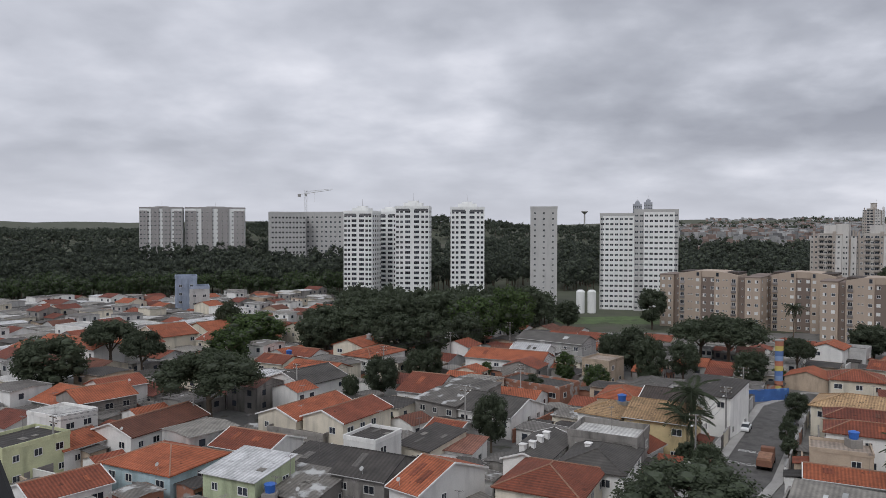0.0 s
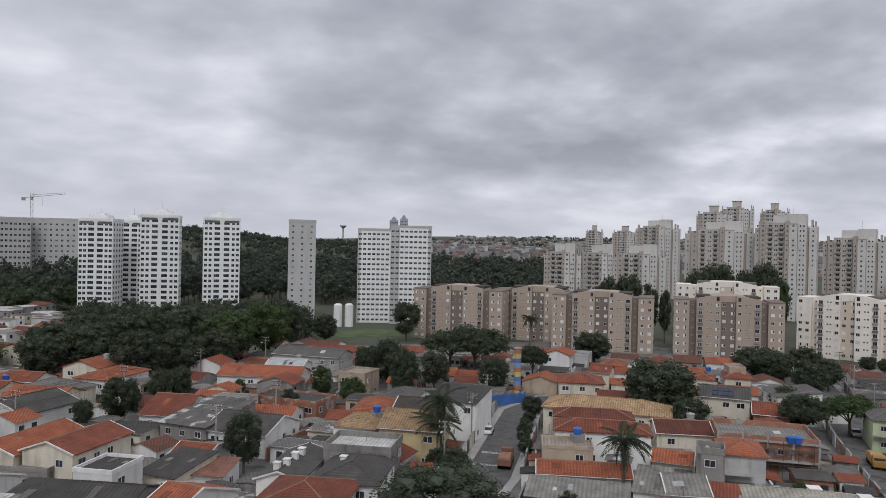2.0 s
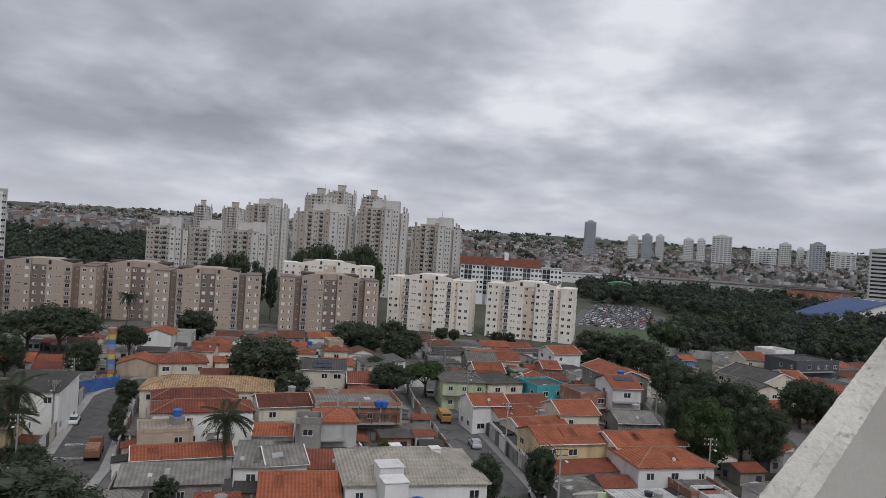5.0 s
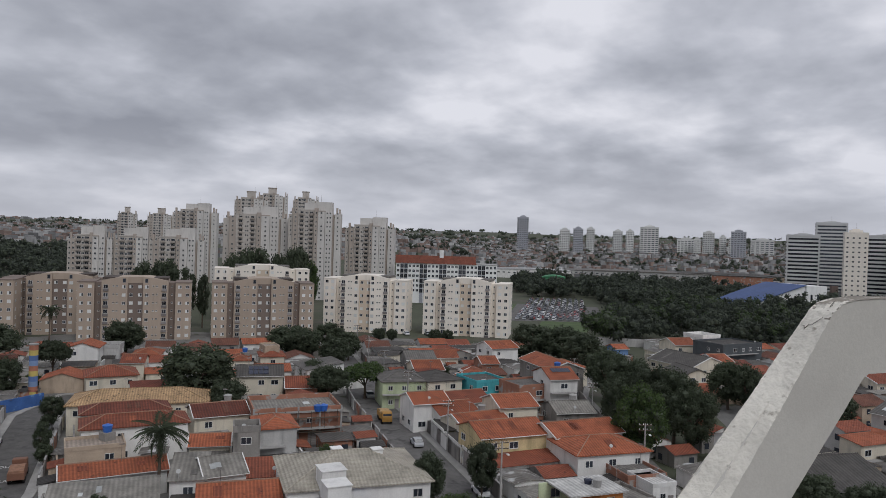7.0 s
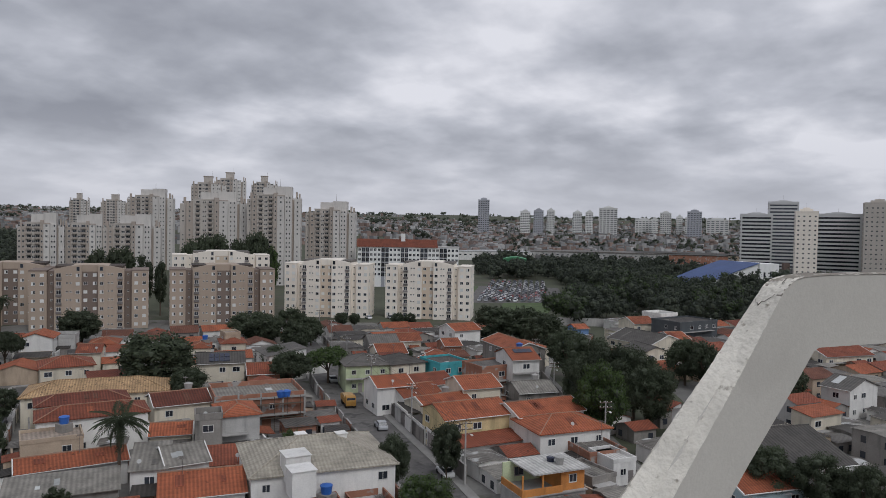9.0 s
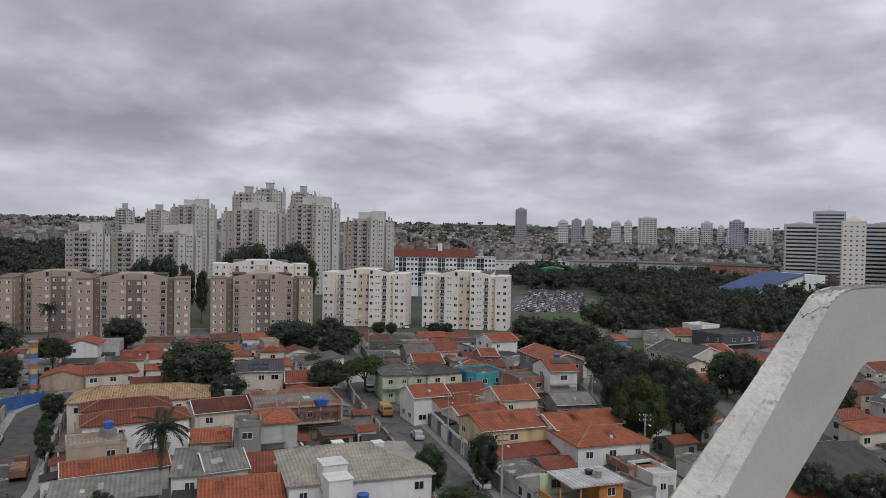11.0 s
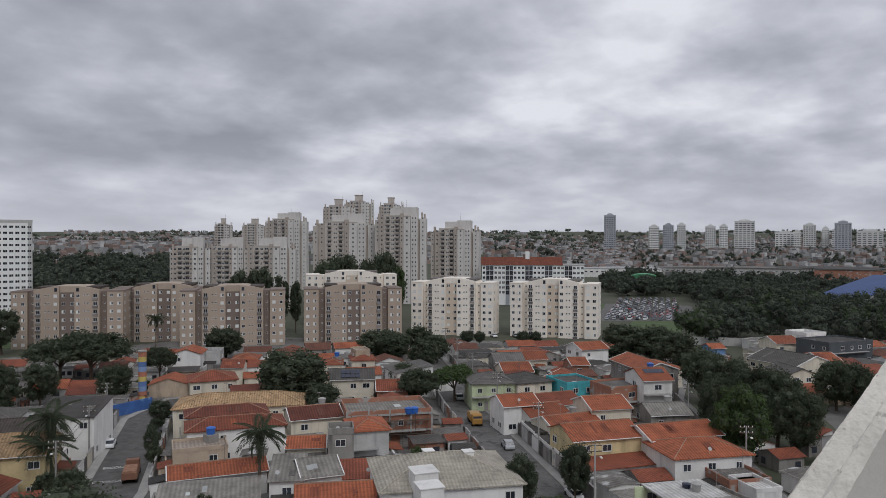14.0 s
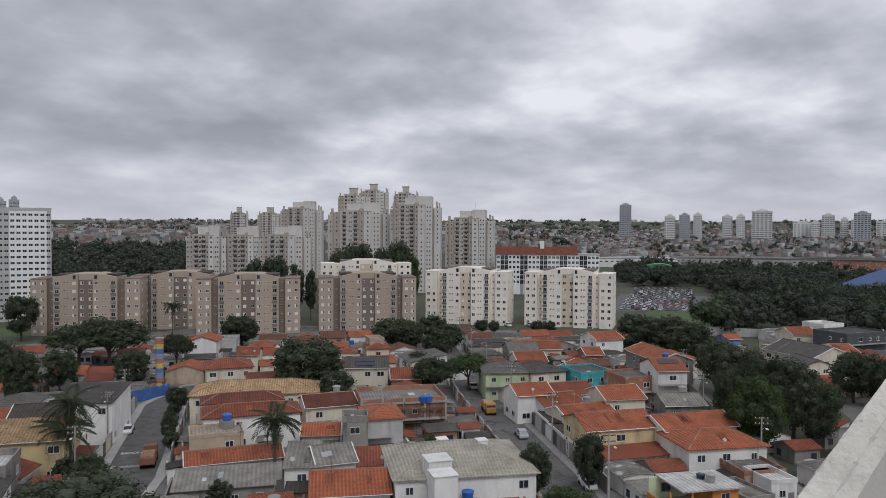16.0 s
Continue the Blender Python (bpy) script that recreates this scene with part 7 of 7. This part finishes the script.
rk_ = random.Random(17)
for i, ((x, y, w, d, turn, z), (ob, roof, rc, wc)) in enumerate(zip(HOUSES, HOUSE_OBS)):
    if i > 190:
        break
    hw, hd = w / 2, d / 2
    m = pose(x, y, 0, 0, 0, turn)
    for side in ("f", "l", "r"):
        if rk_.random() < 0.3 or z < 2.7:
            continue
        aw, ad, ah = rk_.uniform(2.2, 4.6), rk_.uniform(1.6, 3.0), min(z - 0.5, rk_.uniform(2.1, 2.8))
        lim = (hw if side == "f" else hd) - aw / 2
        u = rk_.uniform(-1, 1) * max(lim, 0)
        cx, cy, tn = {"f": (u, -hd - ad / 2, 0), "l": (-hw - ad / 2, u, -90), "r": (hw + ad / 2, u, 90)}[side]
        pts = [m @ Vector((cx + a * 1.2, cy + b * 1.2, 0)) for a, b in ((0, 0), (1, 1), (-1, 1), (1, -1), (-1, -1))]
        if not all(free(p.x, p.y, (x, y)) for p in pts):
            continue
        bm = bmesh.new()
        box(bm, -aw / 2, -ad / 2, -0.2, aw / 2, ad / 2 - 0.005, ah)
        an = part("annex", bm, wall_mat(rk_.choice(("grey", "white", "beige", "brick", wc))), ob)
        an.matrix_basis = pose(cx, cy, 0, 0, 0, tn)
        bm = bmesh.new()
        prism(bm, [(-aw / 2 - 0.2, -ad / 2 - 0.25, ah - 0.02), (-aw / 2 - 0.2, ad / 2 - 0.01, ah + 0.16 * ad), (-aw / 2 - 0.2, ad / 2 - 0.01, ah + 0.16 * ad + 0.07), (-aw / 2 - 0.2, -ad / 2 - 0.25, ah + 0.05)], (aw + 0.4, 0, 0))
        ar = part("annex_roof", bm, roof_mat(rk_.choice(("dkgrey", "fibro", "grey", "mottled", "rust", "orange", "dark"))), an)
        bm = bmesh.new()
        box(bm, -0.42, -ad / 2 - 0.03, 0, 0.42, -ad / 2 + 0.02, 2.0)
        part("door", bm, M_DOOR, an)
    if roof in ("gx", "hip") and (roof == "gx" or w >= d):
        rise = (d if roof == "gx" else min(w, d)) / 2 * 0.34
        ang = math.degrees(math.atan2(rise, hd))
        for k in range(rk_.choice((0, 1, 1, 2)) if rc not in ("straw", "sand", "salmon") else 0):
            bm = bmesh.new()
            sw, sl = rk_.uniform(0.5, 1.6), hd * rk_.uniform(0.25, 0.7)
            box(bm, -sw / 2, -sl / 2, -0.02, sw / 2, sl / 2, 0.03)
            v = -hd * rk_.uniform(0.4, 0.6)
            other = roof_mat({"orange": "rust", "rust": "orange", "brown": "dkrust"}.get(rc, "brown")) if rc in ROOFS else rk_.choice((M_PATCH, roof_mat("grey"), roof_mat("dkgrey")))
            pt = part("roof_patch", bm, other, ob)
            pt.matrix_basis = pose(rk_.uniform(-0.3, 0.3) * w if roof == "gx" else rk_.uniform(-0.5, 0.5) * (hw - hd), v, z + rise * (1 + v / hd) + 0.20, ang, 0, 0)
        if roof == "gx":
            bm = bmesh.new()
            tube(bm, (-hw - 0.3, -hd - 0.5, z - 0.08), (hw + 0.3, -hd - 0.5, z - 0.08), 0.075, 0.075, 6)
            part("gutter", bm, M_FRAME if i % 3 else M_CONC, ob)
    if roof in ("shed", "flat") and rc in ("dark", "dkgrey", "grey", "fibro", "mottled", "metal"):
        for k in range(rk_.choice((1, 2, 2, 3))):
            bm = bmesh.new()
            sw, sl = rk_.uniform(0.5, 1.3), rk_.uniform(0.8, 2.4)
            box(bm, -sw / 2, -sl / 2, -0.01, sw / 2, sl / 2, 0.04)
            u, v = rk_.uniform(-0.36, 0.36) * w, rk_.uniform(-0.3, 0.3) * d
            pt = part("roof_patch", bm, rk_.choice((M_PATCH, roof_mat("fibro"), roof_mat("grey"))), ob)
            pt.matrix_basis = pose(u, v, z + (0.14 * (v + hd) + 0.13 if roof == "shed" else 0.07), math.degrees(math.atan(0.14)) if roof == "shed" else 0, 0, 0)
    if roof == "flat" and w > 5 and d > 5 and i > 120:
        bm = bmesh.new()
        u, v = rk_.uniform(-0.2, 0.2) * w, rk_.uniform(0.0, 0.2) * d
        box(bm, u - 1.1, v - 1.0, z, u + 1.1, v + 1.0, z + 2.0)
        box(bm, u - 1.3, v - 1.2, z + 2.0, u + 1.3, v + 1.2, z + 2.12)
        part("stair_head", bm, wall_mat(rk_.choice(("grey", "white", wc))), ob)
        for k in range(2):
            bm = bmesh.new()
            u, v = rk_.uniform(-0.35, 0.35) * w, -rk_.uniform(0.05, 0.35) * d
            box(bm, u - 0.7, v - 0.5, z + 0.04, u + 0.6, v + 0.5, z + rk_.uniform(0.25, 0.8))
            part("roof_plinth", bm, M_CONC if k else roof_mat("mottled"), ob)
    if rk_.random() < 0.4:
        bm = bmesh.new()
        ribs = [(-1.25, -0.05 - 0.03 * (k % 2), 0.02 + k * 0.16) for k in range(15)]
        prism(bm, [(-1.25, 0.03, 0.02), *ribs, (-1.25, 0.03, 2.26)], (2.5, 0, 0))
        gd = part("garage_door", bm, M_DOOR, ob)
        gd.matrix_basis = pose(rk_.uniform(-0.2, 0.2) * w, -hd, 0)

rw = np.random.default_rng(5)
spots = [(x, y, rw.uniform(12, 20), rw.uniform(4.5, 7.5)) for x, y in polar(rw, 900, -36, 14, 425, 640) if clear(x, y, 5)]
spots += [(x, y, rw.uniform(7, 12), rw.uniform(6, 9)) for x, y in polar(rw, 1250, -36, 16, 640, 1150) if clear(x, y, 5)]
spots += [(x, y, rw.uniform(12, 18), rw.uniform(6, 9)) for x, y in polar(rw, 420, 13, 33, 480, 800) if clear(x, y, 5)]
spots += [(x, y, rw.uniform(9, 14), rw.uniform(6, 10)) for x, y in polar(rw, 380, 12, 62, 1150, 2300) if clear(x, y, 5)]
woods("far_woods", spots, "dark wooded hillside of tall trees", 11, M_WOODS)
spots = [(x, y, rw.uniform(5, 9), rw.uniform(2.4, 4.2)) for x, y in polar(rw, 240, -36, -4, 200, 395) if clear(x, y, 1.5)]
woods("back_yard_trees", spots, "small dark trees in the yards between far houses", 18, M_LEAF)
woods("near_grove", [(x, y, rw.uniform(8, 13), rw.uniform(4, 6)) for x, y in polar(rw, 150, -8, 9, 258, 330) if clear(x, y, 4) and x < 40], "dense dark green grove behind the houses", 14, M_LEAF)
spots = [(x, y, rw.uniform(9, 14), rw.uniform(4, 7)) for x, y in polar(rw, 190, -36, -7, 398, 450) if clear(x, y, 4)]
woods("grove", spots, "dense green grove of leafy trees behind the houses", 12, M_GROVE)
spots = [(x, y, rw.uniform(6, 16), rw.uniform(3.5, 9)) for x, y in polar(rw, 540, 60, 100, 275, 480) if clear(x, y, 4) and not (x < 2.15 * y and math.hypot(x, y) < 350)]
spots += [(x, y, rw.uniform(6, 14), rw.uniform(4, 9)) for x, y in polar(rw, 300, 60, 78, 480, 640) if clear(x, y, 4)]
spots += [(x, y, rw.uniform(8, 13), rw.uniform(5, 8)) for x, y in polar(rw, 420, 52, 100, 640, 2400) if clear(x, y, 4)]
woods("park_woods", spots, "dark green park woodland in the valley", 13, M_WOODS)

spots = [(x, y, rw.uniform(10, 16), rw.uniform(14, 26)) for x, y in polar(rw, 420, 26, 102, 2500, 4350)]
spots += [(x, y, rw.uniform(8, 13), rw.uniform(7, 12)) for x, y in polar(rw, 150, 48, 100, 900, 2300) if clear(x, y, 6)]
woods("ridge_woods", spots, "dark wooded ridge on the horizon", 15, M_WOODS)
spots = [(x, y, rw.uniform(10, 15), rw.uniform(5, 8)) for x, y in polar(rw, 85, 66, 98, 275, 470) if clear(x, y, 4)]
woods("park_grove", spots, "lighter green trees among the park woodland", 16, M_GROVE)

def far_town():
    """Small houses and roofs on the far hillsides, joined."""
    rng = np.random.default_rng(21)
    pts = np.vstack([polar(rng, 6800, 13, 62, 800, 1900), polar(rng, 5600, 58, 100, 640, 2300), polar(rng, 1600, 20, 100, 2000, 3400)])
    av, af, am = [], [], []
    i = 0
    cube = np.array([(-1, -1, 0), (1, -1, 0), (1, 1, 0), (-1, 1, 0), (-1, -1, 1), (1, -1, 1), (1, 1, 1), (-1, 1, 1)], float)
    quad = np.array([(0, 1, 5, 4), (1, 2, 6, 5), (2, 3, 7, 6), (3, 0, 4, 7), (4, 5, 6, 7)])
    for x, y in pts:
        if not clear(x, y, 8):
            continue
        s = 1 + math.hypot(x, y) / 5000
        w, d, h = rng.uniform(1.8, 4.2) * s, rng.uniform(1.6, 3.4) * s, rng.choice([3, 3, 4, 5, 6]) * s
        a = rng.uniform(0, 1.5)
        c, q = math.cos(a), math.sin(a)
        v = cube * (w, d, h + 4)
        v = np.stack([v[:, 0] * c - v[:, 1] * q + x, v[:, 0] * q + v[:, 1] * c + y, v[:, 2] + float(terrain(x, y)) - 4], 1)
        av.append(v)
        af.append(quad + i * 8)
        k = rng.integers(0, 3)
        am.append(np.array([k, k, k, k, 3 + rng.integers(0, 2)]))
        i += 1
    mats = [material("far_white", (0.40, 0.395, 0.39), 0.9, 0.15, 0.1, 1, rand=0.3, island=True), material("far_grey", (0.23, 0.23, 0.23), 0.9, 0.15, 0.1, 1, rand=0.4, island=True),
            material("far_brick", (0.24, 0.175, 0.15), 0.9, 0.15, 0.1, 1, rand=0.3, island=True), material("far_tile", (0.17, 0.11, 0.09), 0.9, 0.15, 0.1, 1, rand=0.4, island=True),
            material("far_sheet", (0.21, 0.21, 0.21), 0.9, 0.15, 0.1, 1, rand=0.4, island=True)]
    ob = new("hillside_houses", np_mesh("hillside_houses", np.vstack(av), np.vstack(af), mats, np.concatenate(am)))
    tagged(ob, "crowded small houses covering the far hillsides", "houses", kind="stuff")


far_town()
